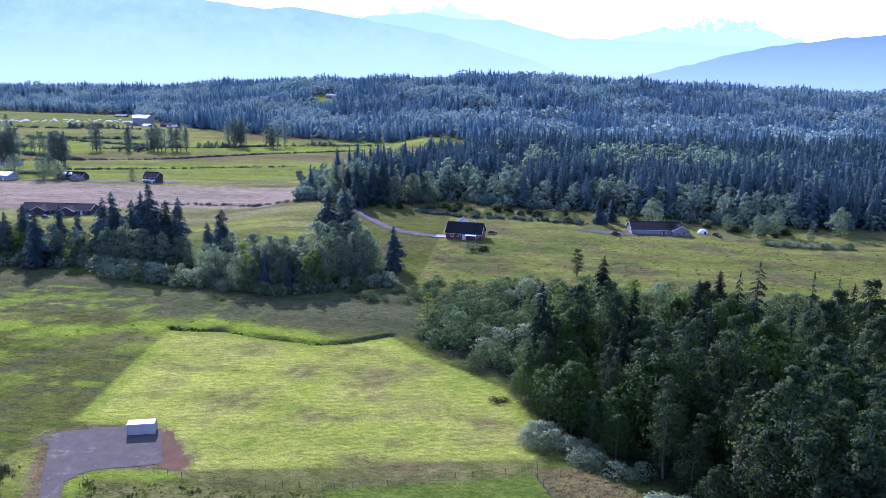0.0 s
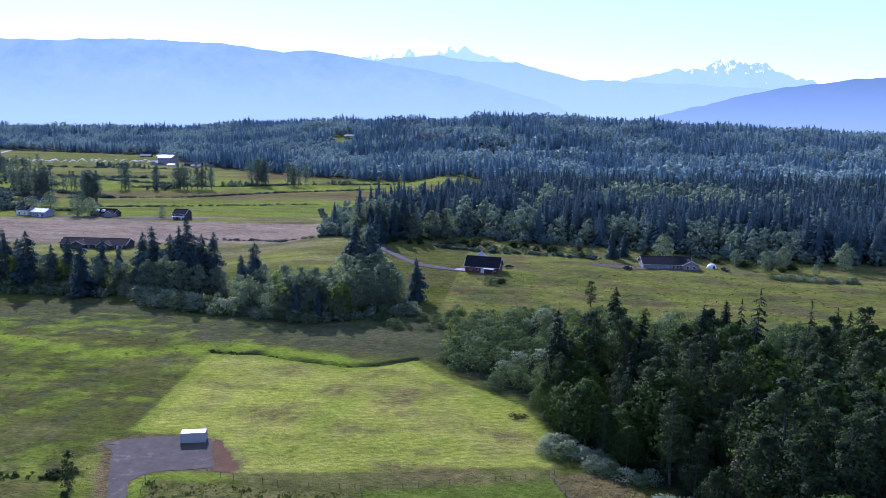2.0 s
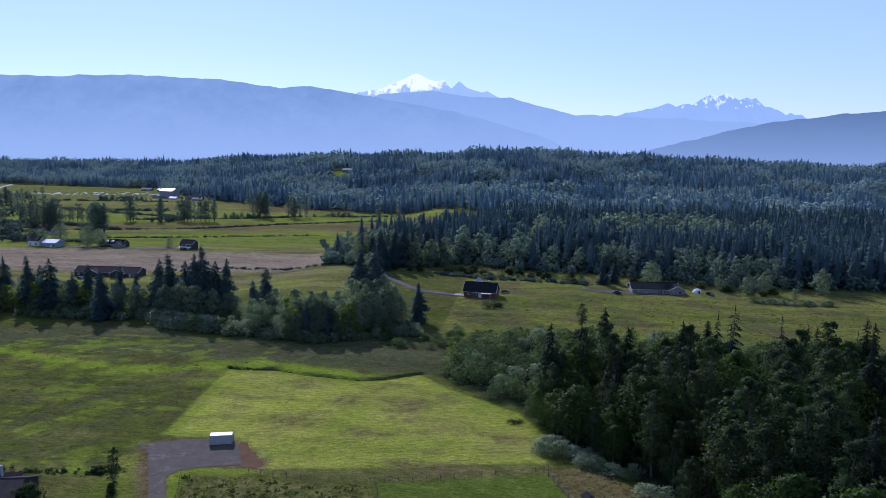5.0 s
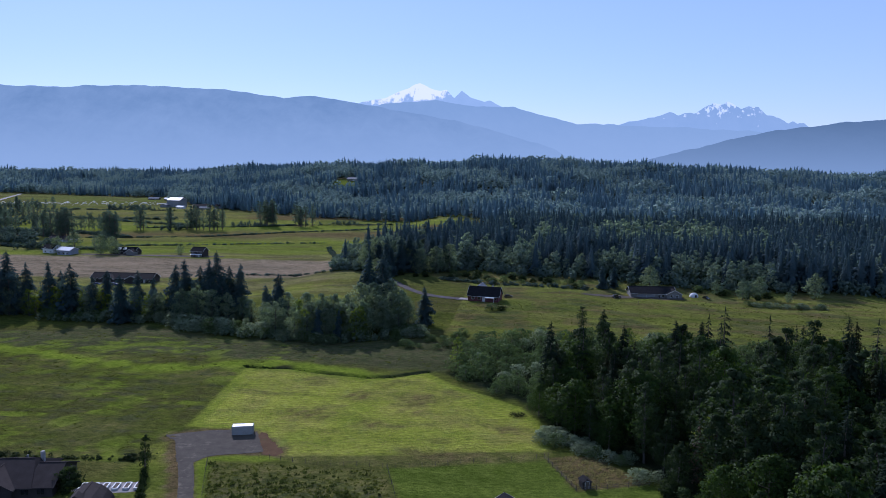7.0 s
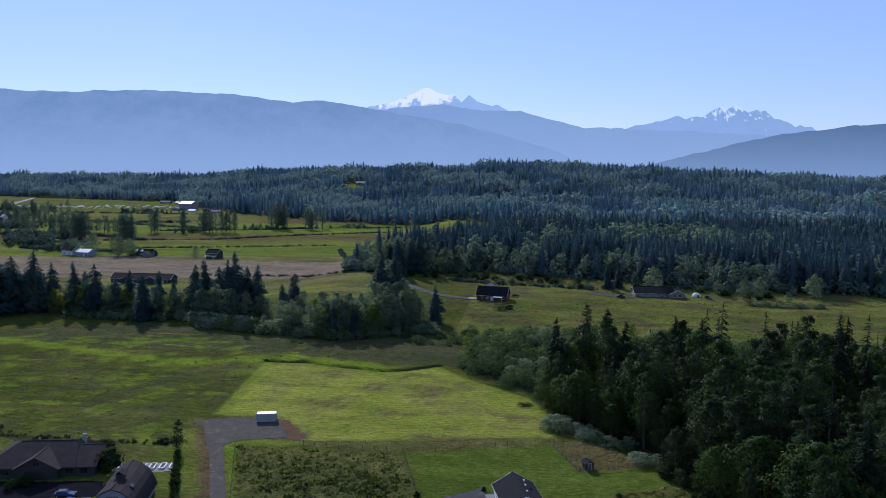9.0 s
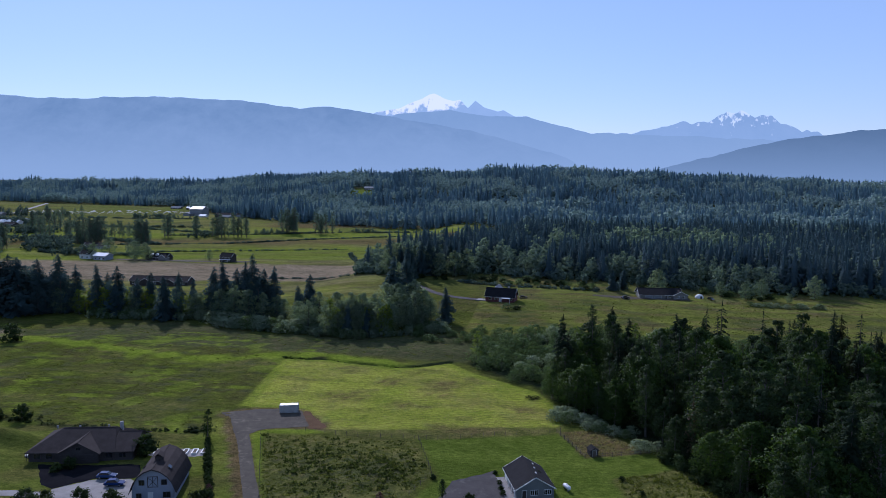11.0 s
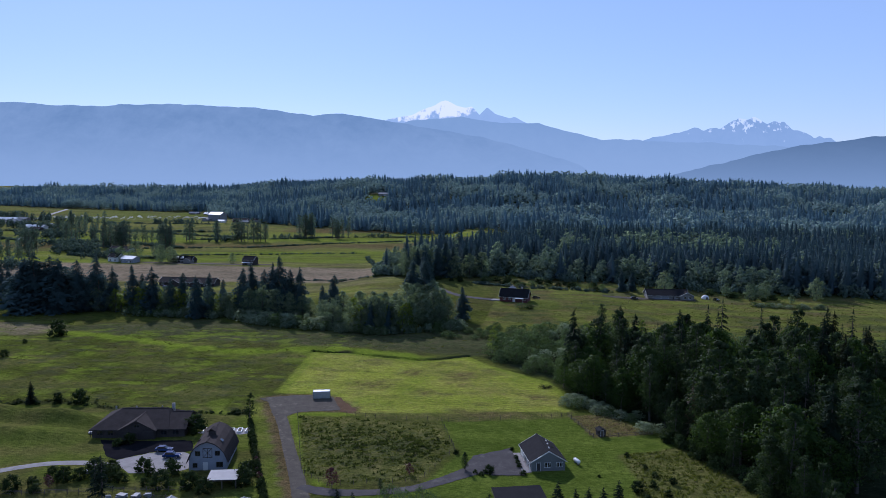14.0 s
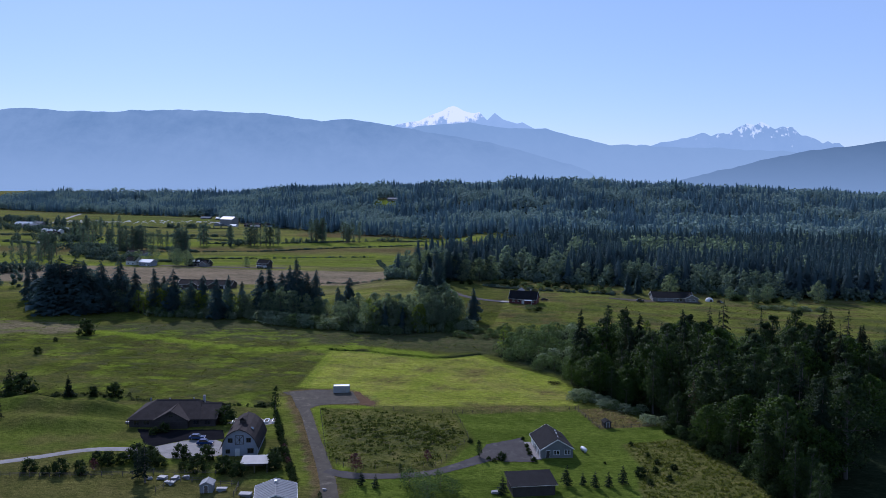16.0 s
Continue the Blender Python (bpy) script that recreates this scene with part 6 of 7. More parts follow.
def pale_farmhouse():
    x, y = 61.5, 373.0
    h = thing("farmhouse", "long pale farmhouse with garage doors and a dark roof", "house", "", x, y, at(x, y, -0.2), 6)
    wing(h, 0, 0, 90, 11.0, 24.0, 3.0, 5.8, BEIGE, SHINGLE, WHITE_PAINT, 0.7)
    wing(h, 11.0, -2.6, 0, 8.0, 10.0, 3.0, 5.0, BEIGE, SHINGLE, WHITE_PAINT, 0.5)
    for u in (-6.6, -1.6):
        door(h, u, -5.5, 0.02, 4.2, 2.4, "-y", DULL_WHITE, "garage_door")
    door(h, 3.2, -5.5, 0.1, 1.0, 2.1, "-y", DARK_SIDING)
    window(h, 5.2, -5.52, 1.6, 1.4, 1.2, "-y")
    for u in (9.6, 12.4):
        window(h, u, -7.62, 1.6, 1.2, 1.3, "-y")
    for v in (-2.5, 2.0):
        window(h, -12.02, v, 1.7, 1.4, 1.2, "-x")


pale_farmhouse()


def plain_house(x, y, yaw, w, d, eave, ridge, wall_mat, roof_mat, label, fronts=3, upper=False, name="house"):
    """A house with its ridge along its front; w deep, d along the front."""
    h = thing(name, label, "house", "", x, y, at(x, y, -0.3), yaw)
    wing(h, 0, 0, 90, w, d, eave, ridge, wall_mat, roof_mat, WHITE_PAINT, 0.6)
    for k in range(fronts):
        u = -d / 2 + d * (k + 0.5) / fronts
        window(h, u, -w / 2 - 0.02, 1.6, 1.4, 1.3, "-y")
        if upper:
            window(h, u, -w / 2 - 0.02, 4.3, 1.2, 1.2, "-y")
    door(h, d / 2 - d / fronts, -w / 2, 0.1, 1.1, 2.1, "-y", WHITE_PAINT)
    return h


far_two_storey = plain_house(-274, 519, -4, 9, 10.5, 5.2, 8.0, DARK_SIDING, SHINGLE, "dark two-storey house with a white porch", 3, True)
part("porch_roof", slab([(-5, -4.6, 2.9), (-5, -6.6, 2.5), (5, -6.6, 2.5), (5, -4.6, 2.9)], 0.1), WHITE_METAL, far_two_storey, "white porch roof")
low = plain_house(-338, 521, -5, 9, 20, 3.0, 6.2, DARK_SIDING, SHINGLE, "long low dark house by the gravel road", 5)
wing(low, 7.0, -4.0, 0, 7, 6, 3.0, 5.4, BEIGE, SHINGLE, WHITE_PAINT, 0.4)
for u in (-5, 0):
    part("dormer", prism([(-1.2, 0), (1.2, 0), (1.2, 0.9), (0, 1.8), (-1.2, 0.9)], -3.8, 0.0), WHITE_PAINT, low).matrix_basis = pose(u, 0, 4.0)
plain_house(-383, 509, -6, 10, 12, 4.2, 6.2, BLUE_GREY, WHITE_METAL, "pale blue workshop with a white metal roof", 3)
plain_house(-401, 515, -10, 9, 11, 4.6, 7.6, WHITE_PAINT, SHINGLE, "white farmhouse with a dark roof beside tall trees", 2, True)
hall = plain_house(-263, 393, 4, 11, 40, 3.2, 5.8, DARK_SIDING, SHINGLE, "long low dark house behind the fir row", 8)
for u in (-8, 8):
    wing(hall, u, -5.5, 0, 8, 6, 3.0, 5.2, DARK_SIDING, SHINGLE, WHITE_PAINT, 0.4)
plain_house(-377, 374, 8, 11, 18, 3.2, 5.8, DARK_SIDING, SHINGLE, "low dark house among the firs", 4)
white_barn = plain_house(-598, 1105, -8, 20, 24, 12.0, 16.0, DULL_WHITE, WHITE_METAL, "tall white barn with a white roof", 3, True, "barn")
wing(white_barn, -12, -12, 0, 12, 16, 4, 6, DULL_WHITE, METAL_ROOF, DULL_WHITE, 0.3)
for x, y, d, w, e, wall_mat, roof_mat, label in ((-545, 1085, 26, 12, 4, DARK_SIDING, SHINGLE, "low dark barn beside the white barn"), (-515, 1092, 18, 10, 4, BLUE_GREY, SHINGLE, "blue-grey farm building below the forest"),
                                                 (-690, 1270, 34, 10, 3, OLD_WOOD, WHITE_METAL, "long low farm shed with a pale roof"), (-740, 1290, 20, 10, 3, OLD_WOOD, METAL_ROOF, "low farm shed with a grey roof"),
                                                 (-748, 850, 34, 10, 4, WHITE_PAINT, WHITE_METAL, "long white poultry shed"), (-762, 880, 34, 10, 4, WHITE_PAINT, WHITE_METAL, "second long white poultry shed"),
                                                 (-857, 942, 26, 12, 4, BLUE_GREY, METAL_ROOF, "grey farm building among trees"), (-896, 975, 30, 12, 5, WHITE_PAINT, WHITE_METAL, "white farm building by the far road"),
                                                 (-615, 665, 14, 9, 3.4, BEIGE, METAL_ROOF, "small house with a pale metal roof"), (-660, 637, 14, 9, 3.4, WHITE_PAINT, SHINGLE, "white house among hedges"),
                                                 (-722, 818, 18, 10, 3.4, DARK_SIDING, SHINGLE, "dark farmhouse among hedges"), (-445, 592, 24, 10, 3.2, BLUE_GREY, SHINGLE, "blue-grey bungalow under tall trees"),
                                                 (-352, 1305, 20, 10, 4, BEIGE, METAL_ROOF, "pale farm building in the hill clearing"), (-572, 1068, 12, 8, 3, WHITE_PAINT, WHITE_METAL, "small white farm shed beside the tall barn"), (-528, 1060, 16, 8, 3, BEIGE, METAL_ROOF, "pale farm shed in the barnyard"), (-486, 1075, 14, 8, 3.5, BLUE_GREY, METAL_ROOF, "grey-roofed farm store by the forest"), (-169, 1030, 14, 8, 3.5, WHITE_PAINT, METAL_ROOF, "small pale shed at the forest edge"),
                                                 (-900, 1010, 20, 10, 4, BEIGE, METAL_ROOF, "grey shed by the crop field")):
    plain_house(x, y, random.uniform(-14, 6), w, d, e, e + w * 0.26, wall_mat, roof_mat, label, 3, name="farm_building")

ribbon("far_road", [(-880, 990), (-930, 1090), (-1010, 1230), (-1112, 1410)], [7, 8, 8, 7], CONCRETE, "pale farm road beside the crop field", "road", 0.5)


def sprinklers():
    """A line of irrigation guns over the crop field: each throws thin slanting arcs of water."""
    rng = np.random.RandomState(8)
    v, f = [], []
    for k in range(24):
        u = k / 23
        x, y = -880 + 262 * u + rng.uniform(-3, 3), 1048 + 76 * u + rng.uniform(-5, 5)
        z = at(x, y)
        for jet in range(3):
            reach, top, side = rng.uniform(6, 15) * rng.choice((-1, 1)), rng.uniform(3.5, 7), rng.uniform(-4, 4)
            n = len(v)
            for i in range(7):
                w = i / 6
                px, py, pz = x + reach * w, y + side * w, z + 0.8 + 4 * top * w * (1 - 0.62 * w) * 0.6
                v += [(px, py, pz), (px, py + 0.2, pz - 0.2 - 0.6 * w)]
            f += [(n + 2 * i, n + 2 * i + 1, n + 2 * i + 3) for i in range(6)] + [(n + 2 * i, n + 2 * i + 3, n + 2 * i + 2) for i in range(6)]
    tagged(new("irrigation_spray", mesh_of("irrigation_spray", v, f, SPRAY, False)), "row of white irrigation sprays over the crop", "irrigation", kind="stuff")


sprinklers()

# ---- cars, tanks, garden and yard things ----
def car(x, y, yaw, paint, label, tall=1.5):
    c = thing("car", label, "car", "cars", x, y, at(x, y, 0.1), yaw)
    bm = prism([(-2.3, 0.35), (2.25, 0.35), (2.3, 0.75), (1.3, 0.95), (-1.9, 1.0), (-2.35, 0.85)], -0.88, 0.88)
    bmesh.ops.bevel(bm, geom=bm.edges[:], offset=0.08, segments=2, affect="EDGES")
    part("body", bm, paint, c)
    bm = prism([(-1.85, 0.95), (1.05, 0.92), (0.35, tall - 0.08), (-1.45, tall - 0.06)], -0.76, 0.76)
    bmesh.ops.bevel(bm, geom=bm.edges[:], offset=0.07, segments=2, affect="EDGES")
    part("cabin_glass", bm, DARK_GLASS, c)
    part("roof", block(-1.45, 0.35, -0.7, 0.7, tall - 0.08, tall, 0.03), paint, c)
    for u in (-1.45, 1.4):
        for v in (-0.84, 0.84):
            bm = bmesh.new()
            bmesh.ops.create_cone(bm, cap_ends=True, segments=14, radius1=0.34, radius2=0.34, depth=0.22, matrix=pose(u, v, 0.33, 90))
            w = part("wheel", bm, RUBBER, c)
            bm = bmesh.new()
            bmesh.ops.create_cone(bm, cap_ends=True, segments=10, radius1=0.2, radius2=0.2, depth=0.25, matrix=pose(u, v, 0.33, 90))
            part("rim", bm, STEEL, w)
    for v in (-0.6, 0.6):
        part("headlight", block(2.2, 2.3, v - 0.16, v + 0.16, 0.62, 0.76, 0.02), WHITE_METAL, c)
        part("tail_light", block(-2.36, -2.28, v - 0.14, v + 0.14, 0.72, 0.86, 0.02), RED_SIDING, c)


car(-106.6, 91.2, 12, SILVER_CAR, "silver-blue car parked in the paved yard")
car(-102.2, 87.6, 14, BLUE_CAR, "shiny dark blue car parked in the paved yard", 1.6)
car(90.5, 369.5, -60, DARK_GLASS, "dark car parked on the grass by the farmhouse")
car(42, 364, 20, DARK_SIDING, "dark vehicle on the gravel farm lane", 1.8)
car(-16.5, 356, 10, DARK_SIDING, "dark car parked behind the red farmhouse")
car(-273, 378, 5, SILVER_CAR, "silver car outside the long low house")
car(-261, 377, 5, SILVER_CAR, "silver car beside another outside the house")


def propane_tank(x, y, yaw):
    t = thing("propane_tank", "white horizontal propane tank on the lawn", "tank", "", x, y, at(x, y), yaw)
    bm = bmesh.new()
    bmesh.ops.create_uvsphere(bm, u_segments=18, v_segments=12, radius=0.55)
    for v in bm.verts:
        v.co = Vector((v.co.x, v.co.y, v.co.z))
    bmesh.ops.rotate(bm, verts=bm.verts, cent=(0, 0, 0), matrix=Matrix.Rotation(radians(90), 3, "X"))
    for v in bm.verts:
        v.co.y += 0.85 if v.co.y > 0.001 else -0.85 if v.co.y < -0.001 else 0.85
        v.co.z += 0.85
    for f in bm.faces:
        f.smooth = True
    part("vessel", bm, WHITE_METAL, t)
    for v in (-0.75, 0.75):
        part("saddle", block(-0.35, 0.35, v - 0.1, v + 0.1, 0, 0.5), CONCRETE, t)
    part("valve_dome", block(-0.15, 0.15, -0.15, 0.15, 1.36, 1.55, 0.04), WHITE_METAL, t)


propane_tank(5.4, 104.4, 30)


def tarp_dome(x, y):
    t = thing("garden_tent", "small rounded white tent on the far lawn", "tent", "", x, y, at(x, y), 20)
    bm = bmesh.new()
    bmesh.ops.create_uvsphere(bm, u_segments=16, v_segments=10, radius=1)
    bmesh.ops.delete(bm, geom=[v for v in bm.verts if v.co.z < -0.05], context="VERTS")
    for v in bm.verts:
        v.co = Vector((v.co.x * 2.6, v.co.y * 2.2, max(0, v.co.z) * 2.4))
    part("cover", bm, WHITE_PAINT, t)
    part("door_flap", block(-0.5, 0.5, -2.2, -2.0, 0, 1.4, 0.05), DARK_SIDING, t)


tarp_dome(85, 375)


def raised_bed(x, y, yaw, l, label="white-framed raised vegetable bed"):
    b = thing("raised_bed", label, "garden bed", "raised beds", x, y, at(x, y), yaw)
    for s in (-1, 1):
        part("side_board", block(s * 0.6 - 0.1, s * 0.6 + 0.1, -l / 2, l / 2, 0, 0.55, 0.01), WHITE_PAINT, b)
        part("end_board", block(-0.5, 0.5, s * l / 2 - 0.1, s * l / 2 + 0.1, 0, 0.55, 0.01), WHITE_PAINT, b)
    part("soil", block(-0.5, 0.5, -l / 2 + 0.1, l / 2 - 0.1, 0, 0.42), SOIL, b, "dark soil")


sheet("garden_ground", [(-105, 106), (-103, 111), (-91, 114), (-89.5, 108.5), (-98, 106)], CONCRETE, "pale gravelled kitchen garden", "garden")
for k in range(6):
    raised_bed(-103 + 2.4 * k, 108.2 + 0.58 * k, 14, 3.2)


def fence(name, label, line, gap, tall, rails, mat, wire=False, size=0.07):
    """Posts along a line with rails or wires between them."""
    pts = np.array(line, float)
    seg = np.hypot(*np.diff(pts, axis=0).T)
    run = np.concatenate([[0], np.cumsum(seg)])
    n = max(2, int(run[-1] / gap) + 1)
    s = np.linspace(0, run[-1], n)
    fx, fy = np.interp(s, run, pts[:, 0]), np.interp(s, run, pts[:, 1])
    f = thing(name, label, "fence", "", fx[0], fy[0], 0)
    bm = block(-size, size, -size, size, -0.3, tall, 0.01)
    first = part("post", bm, mat, f)
    for k in range(n):
        o = first if k == 0 else new("post", first.data)
        o.parent = f
        o.matrix_basis = pose(fx[k] - fx[0], fy[k] - fy[0], at(fx[k], fy[k]), random.uniform(-2, 2), random.uniform(-2, 2), random.uniform(0, 20))
    r = 0.008 if wire else 0.045
    for z in rails:
        for k in range(n - 1):
            a, b = Vector((fx[k] - fx[0], fy[k] - fy[0], at(fx[k], fy[k]) + z)), Vector((fx[k + 1] - fx[0], fy[k + 1] - fy[0], at(fx[k + 1], fy[k + 1]) + z))
            v, q = tube([np.array(a), np.array(b)], [r, r], 4)
            o = new("wire" if wire else "rail", mesh_of("rail", v, q, DARK_SIDING if wire else mat))
            o.parent = f
    return f


fence("field_fence", "weathered post and wire fence below the hayfield", [(-70, 132.3), (-61.6, 130.2), (-36, 131), (0.6, 142.5), (4, 144)], 3.2, 1.25, (0.5, 0.9, 1.15), OLD_WOOD, True, 0.05)
fence("pasture_fence", "weathered post and wire fence round the rough pasture", [(-36, 131), (-28, 107), (-33.6, 85), (-56, 78.2), (-64.5, 84.5), (-82, 128)], 3.2, 1.25, (0.5, 0.9, 1.15), OLD_WOOD, True, 0.05)
fence("corner_fence", "dark wooden rail fence round the dry corner plot", [(3.0, 143.1), (10.7, 124.9), (28, 131.4)], 2.6, 1.3, (0.5, 1.0), OLD_WOOD)
fence("yard_fence", "dark wooden rail fence along the garden", [(-165, 50), (-142.6, 56.4), (-127.5, 58.4), (-107.3, 63.7), (-86.7, 69.2)], 2.6, 1.2, (0.45, 0.8, 1.1), OLD_WOOD)
fence("paddock_fence", "wooden rail fence round a small paddock", [(-98, 55), (-97, 61.5), (-90.5, 63.5), (-84, 62), (-80, 63.2), (-78.5, 57)], 2.6, 1.3, (0.5, 1.0), OLD_WOOD)
fence("meadow_fence", "thin post and wire fence across the far meadow", [(-60, 333), (-20, 330), (40, 352), (110, 345)], 7, 1.3, (0.6, 1.1), OLD_WOOD, True, 0.05)
fence("farm_fence", "pale fence along the far lawn", [(-12, 362), (14, 372), (30, 371)], 6, 1.2, (0.6, 1.0), OLD_WOOD)


def pallet_stack(x, y, yaw, mat, label, name, s):
    """Boards and sheets lying loosely on one another."""
    o = thing(name, label, "yard clutter", "yard clutter", x, y, at(x, y), yaw)
    z = 0.0
    for k in range(3):
        a, b, h = s * random.uniform(0.7, 1.1), s * random.uniform(0.35, 0.6), random.uniform(0.12, 0.3)
        p = part("sheet", block(-a, a, -b, b, 0, h, 0.02), mat, o)
        p.matrix_basis = pose(random.uniform(-0.2, 0.2), random.uniform(-0.2, 0.2), z, 0, 0, random.uniform(-25, 25))
        z += h
    return o


for x, y, yaw, m, label, s in ((-100.8, 62.5, 20, DULL_WHITE, "pile of white boards in the yard", 1.3), (-97.3, 63.2, 70, DULL_WHITE, "white sheets stacked on the grass", 1.2), (-97.2, 60.2, -20, DULL_WHITE, "white metal scrap heap", 1.3),
                               (-95, 64.2, 0, DULL_WHITE, "white boards leaning in a low pile", 0.9), (-82.8, 59.2, 30, DULL_WHITE, "white building material on pallets", 1.2), (-103.5, 61.6, 40, METAL_ROOF, "grey sheets on the grass", 0.7),
                               (-75.6, 57.6, 10, DULL_WHITE, "pale blue-white tarp over a stack", 1.6), (-117.8, 73.8, 0, METAL_ROOF, "pale garden table top beside shrubs", 1.0), (-58, 64, 0, DULL_WHITE, "white box beside the shed", 0.5),
                               (-16.3, 70.5, 20, DULL_WHITE, "white sheet beside the dark garage", 1.0), (-134.4, 99.5, 10, DULL_WHITE, "white patio things beside the long house", 0.9)):
    pallet_stack(x, y, yaw, m, label, "board_pile", s)

# a heap of old hay and stones on the hayfield
heap = broadleaf(301, 1.0, 5.0, 420, 0.3, 0.02, 10, 0.4)
hp = tagged(new("brush_heap", mesh_of("brush_heap", *heap[1][:2], CEDAR, normals=heap[1][2])), "low heap of cut brush on the hayfield", "heap")
hp.matrix_basis = pose(-5.0, 175, at(-5.0, 175)) @ Matrix.Diagonal((1.15, 0.8, 0.55, 1))

# garden trees and shrubs
plums = Nursery("plum_tree", "small purple-leaved plum tree", "tree", "plum trees", [broadleaf(401, 5, 3.6, 700, 0.26, 0.2, 12)], PLUM, BARK, 5)
pines = Nursery("young_pine", "young rounded green pine on the lawn", "tree", "young pines", [conifer(s, 5, 3.6, 14, 7, 0.05, 0.1) for s in (411, 412)], FIR, BARK, 5)
columns = Nursery("columnar_tree", "narrow dark columnar tree", "tree", "", [broadleaf(421, 8, 2.6, 900, 0.26, 0.03, 20, 0.4)], SHRUB, BARK, 8)
flowering = Nursery("flowering_shrub", "large pale silvery flowering shrub", "shrub", "flowering shrubs", [broadleaf(431, 4, 5.5, 900, 0.24, 0.04, 14, 0.5)], WILLOW, BARK, 4)
plums.put(-53.9, 77.2, 5.2)
plums.put(-36.9, 88.4, 3.4)
for x, y, tall in ((0.9, 79.1, 5.6), (4.9, 80, 3.6), (7.9, 79, 4.6), (11.3, 81, 4.2), (15, 83.5, 5.4), (-14.5, 70, 5.0), (-50, 69, 4.0), (-46, 68, 3.6)):
    pines.put(x, y, tall)
columns.put(-95.2, 121.5, 8.6)
for x, y, tall in ((-23.3, 94, 5.0), (-41.9, 78, 3.0), (-56, 55, 4)):
    alders.put(x, y, tall, 0.9)
for x, y, tall in ((-38, 70.5, 4.4), (-34, 68, 4.6), (-30, 71, 4.2), (-26.5, 68.5, 3.6), (-32, 64, 4.4)):
    flowering.put(x, y, tall)
for x, y, tall in ((-16.9, 93.2, 2.2), (-20.5, 92.6, 1.0), (-18.8, 91.4, 1.1), (-27.3, 104.5, 1.3), (-10.8, 104.5, 1.1), (-10.2, 101.5, 1.1), (-9.6, 98.8, 1.2), (-8.2, 94.2, 1.3), (-12.4, 110.5, 1.0),
                   (20, 90, 2.6), (24, 93, 1.6), (22, 85, 1.4), (27, 88, 1.5), (19, 112, 1.2), (23, 104, 1.2), (25, 99, 1.4), (29, 95, 1.6), (11, 97, 0.7), (-5, 118, 0.5)):
    bushes.put(x, y, tall, 1.2)
for x, y, tall in ((-235, 218, 7.5), (-187, 116.5, 8.5), (-157, 125.6, 4.6), (-165, 125.4, 3.2), (-137.4, 60.5, 3.4), (-128.3, 60.3, 3.8), (-124.5, 63, 2.8), (-124, 69.4, 2.8), (-119.8, 67.8, 3.6), (-114.8, 73.4, 4.2),
                   (-108.8, 70.6, 3.6), (-104, 77.4, 3.6), (-96.1, 77, 4.0), (-94.4, 69, 4.4), (-87.9, 70.6, 4.2), (-75.6, 74.6, 4.4), (-121.7, 93, 2.2), (-119.6, 95.4, 3.0), (-110, 74.5, 2.6), (-100.5, 74.8, 2.2), (-112, 71, 4.0),
                   (-105.2, 106.5, 5.2), (-113, 77.5, 2.6), (-117, 70, 3.0), (-78.5, 81.4, 3.0), (-77.8, 84, 2.6), (-132, 59.5, 2.2), (-122, 60.5, 2.4), (-105.5, 70, 2.6), (-99, 69.5, 2.0), (-83, 68.5, 3.6), (-238, 200, 2.0), (-228, 176, 3.0)):
    bushes.put(x, y, tall, 1.1)
firs.put(-172.3, 122, 8.0, 1.2)
thin_firs.put(-103.6, 59.5, 11.5, 1.5)
thin_firs.put(-107.5, 62.5, 9.5, 1.4)
firs.put(-176, 93, 10, 1.2)
firs.put(-193, 119, 10, 1.3)
plums.put(-121, 64, 3.4)
for k in range(27):
    f = k / 26
    x, y = np.interp(f, [0, 0.35, 0.75, 1], [-93.2, -83.0, -72.6, -67.0]), np.interp(f, [0, 0.35, 0.75, 1], [117.5, 97, 77.5, 66.5])
    (plums if k in (14, 17, 19) else bushes).put(x + random.uniform(-0.4, 0.4), y, random.uniform(1.5, 2.4), 1.0)
for k in range(34):
    x = random.uniform(-235, -98)
    bushes.put(x, np.interp(x, [-235, -182, -165, -120, -98], [116, 118.5, 125, 120.5, 126.5]) + random.uniform(-0.6, 1.6), random.uniform(0.5, 1.1), 1.5)


# ---- grass that nobody could count ----
def tufts(name, poly, n, tall, width, mat, label, seed, test=None, blades=5, lie=0.35):
    rng = np.random.RandomState(seed)
    px, py = [p[0] for p in poly], [p[1] for p in poly]
    x, y = rng.uniform(min(px), max(px), n * 3), rng.uniform(min(py), max(py), n * 3)
    keep = inside(poly, x, y) > 0.3
    if test is not None:
        keep &= test(x, y)
    x, y = x[keep][:n], y[keep][:n]
    m = len(x)
    z = height(x, y)
    size = rng.uniform(0.5, 1.4, m)
    vs = []
    for b in range(blades):
        a = rng.uniform(0, 2 * np.pi, m)
        h, w = tall * size * rng.uniform(0.6, 1.2, m), width * size
        dx, dy = np.cos(a), np.sin(a)
        ox, oy = rng.normal(0, width * 0.5, m), rng.normal(0, width * 0.5, m)
        vs.append(np.stack([np.stack([x + ox - dy * w / 2, y + oy + dx * w / 2, z - 0.05], -1), np.stack([x + ox + dy * w / 2, y + oy - dx * w / 2, z - 0.05], -1),
                            np.stack([x + ox + dx * h * lie, y + oy + dy * h * lie, z + h], -1)], 1))
    v = np.concatenate(vs).reshape(-1, 3)
    tagged(new(name, mesh_of(name, v, np.arange(len(v)).reshape(-1, 3), mat, False)), label, "grass", kind="stuff")


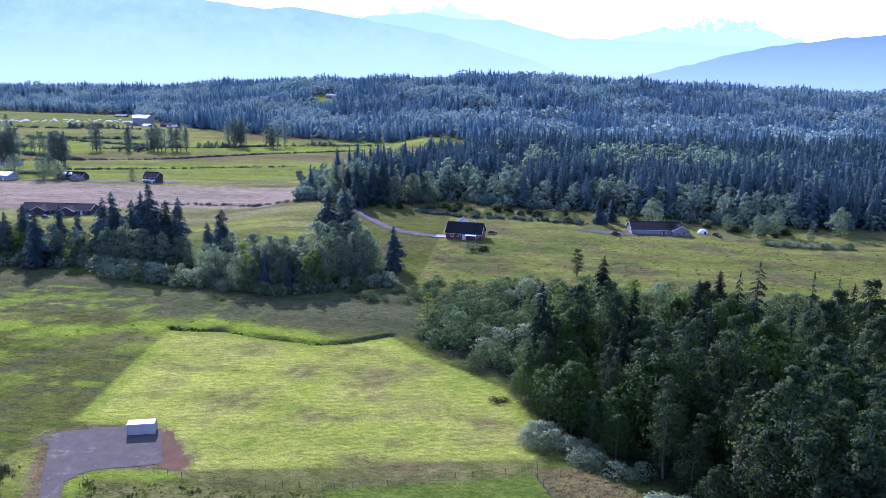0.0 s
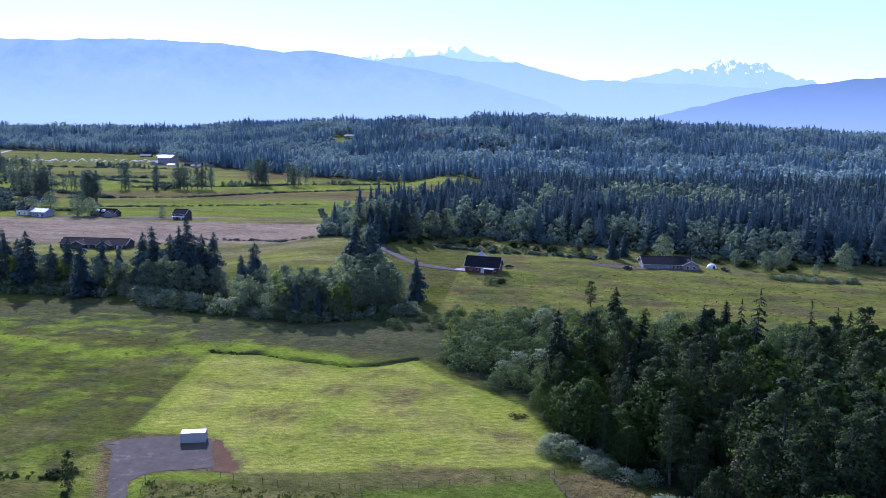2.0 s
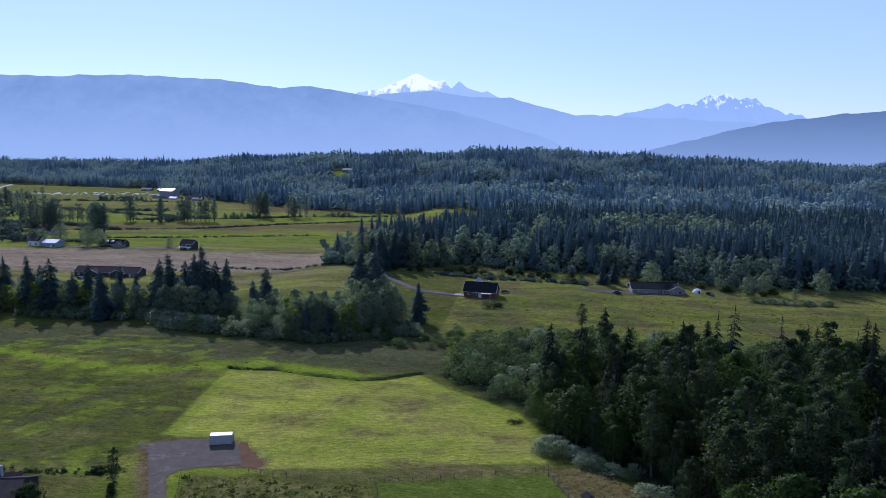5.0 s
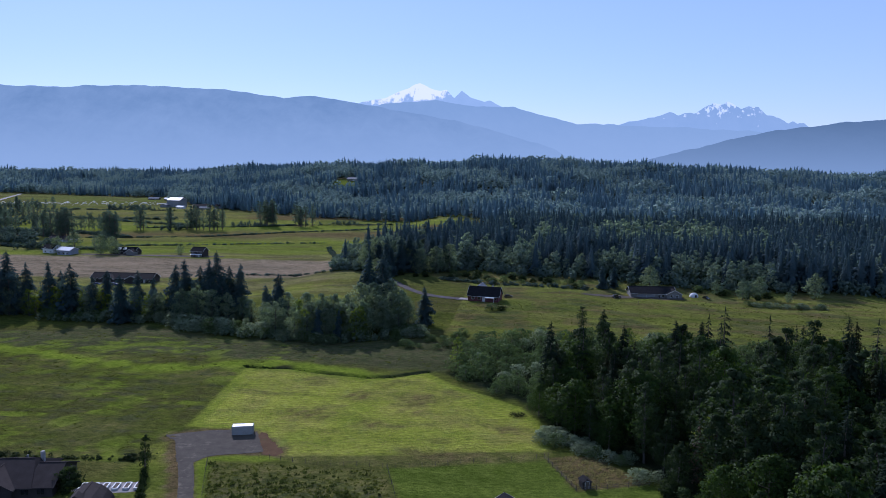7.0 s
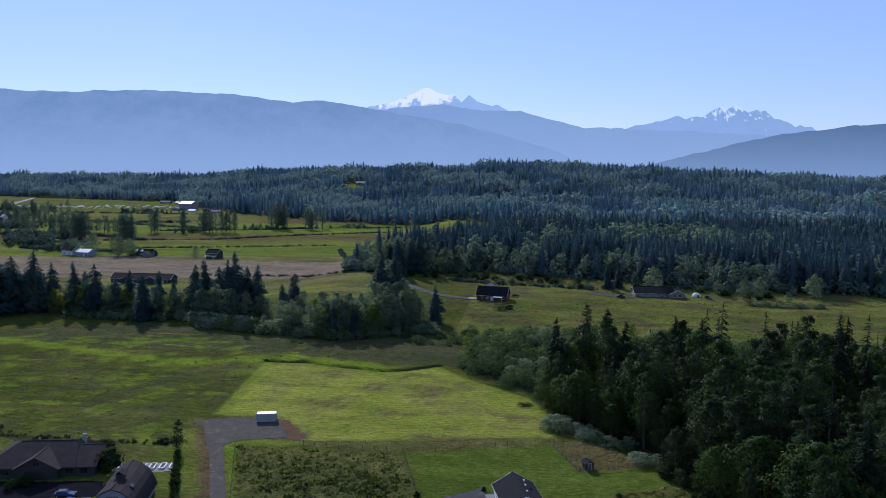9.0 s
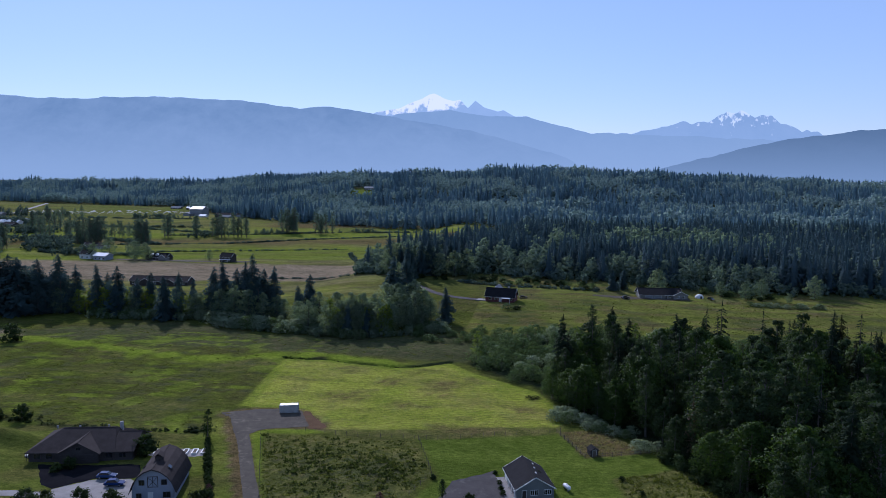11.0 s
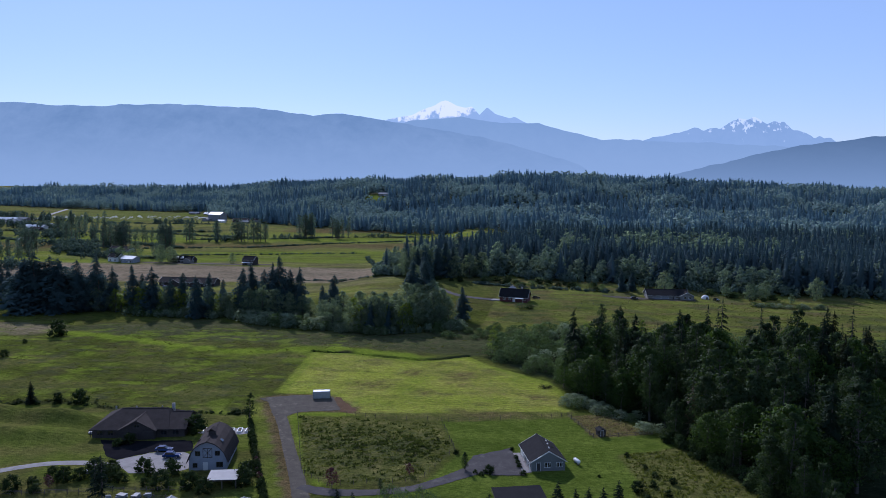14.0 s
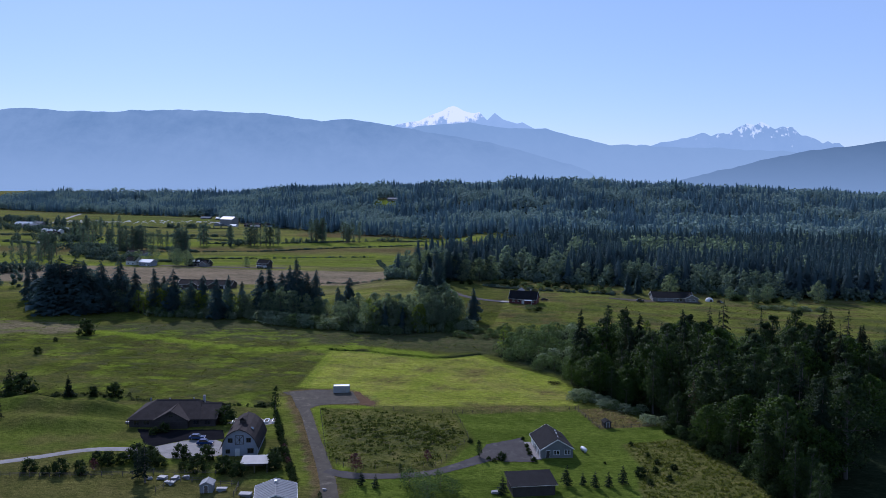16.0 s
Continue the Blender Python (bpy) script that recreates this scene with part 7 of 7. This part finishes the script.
def patchy(size, seed, cut):
    """Keeps more plants where a rolling noise is high, with no hard edge."""
    return lambda x, y: np.random.RandomState(seed).rand(len(x)) < smooth(-cut, cut, 0.6 * waves(x, y, size, seed) + 0.5 * waves(x, y, size * 0.37, seed + 1) + 0.4 * waves(x, y, size * 2.9, seed + 2)) * 0.9


tufts("pasture_tussocks", ROUGH, 2300, 0.2, 0.34, TUFT, "coarse olive tussocks in the rough pasture", 51, patchy(7, 71, 0.7))
tufts("pasture_rushes", ROUGH, 1900, 0.45, 0.6, RUSH, "dark clumps of rushes in the rough pasture", 57, lambda x, y: patchy(9, 91, 0.35)(x, y) & (np.random.RandomState(93).rand(len(x)) < 0.16 + 1.2 * np.exp(-((x + 42) / 9) ** 2 - ((y - 107) / 9) ** 2) + 0.5 * np.exp(-((x + 60) / 12) ** 2 - ((y - 106) / 12) ** 2)))
MARSH = [(-330, 120), (-225, 120), (-98, 128), (-100, 150), (-108, 214), (-62, 220), (-36, 220), (-28, 268), (-125, 250), (-190, 262), (-330, 258)]
tufts("marsh_grass", MARSH, 2600, 0.13, 0.9, TUFT, "tall uneven wild grass of the wet meadow", 52, patchy(16, 72, 0.9))
tufts("edge_grass", ROUGH_EAST, 2500, 0.4, 0.5, TUFT, "long grass at the edge of the wood", 53)
tufts("far_meadow_grass", [(-60, 285), (160, 285), (180, 370), (40, 362), (-60, 330)], 1400, 0.22, 0.7, TUFT, "long grass of the far meadow", 54)
tufts("cut_hay", HAYFIELD, 4500, 0.07, 0.4, HAY, "wisps of cut hay on the mown field", 55, patchy(13, 75, 0.8), 3, 1.2)
tufts("ditch_sedge", [(-109, 214), (-88.7, 214), (-75, 210.6), (-59, 207.6), (-50, 210.5), (-38, 218), (-38, 216), (-49, 208.5), (-59, 205.8), (-75, 208.6), (-89, 212.3), (-107, 212.2)], 900, 0.6, 0.5, SHRUB, "dark sedge along the drainage ditch", 56)
tufts("plot_grass", BROWN, 420, 0.3, 0.4, HAY, "dry yellow grass of the bare corner plot", 58, patchy(4, 78, 0.6))
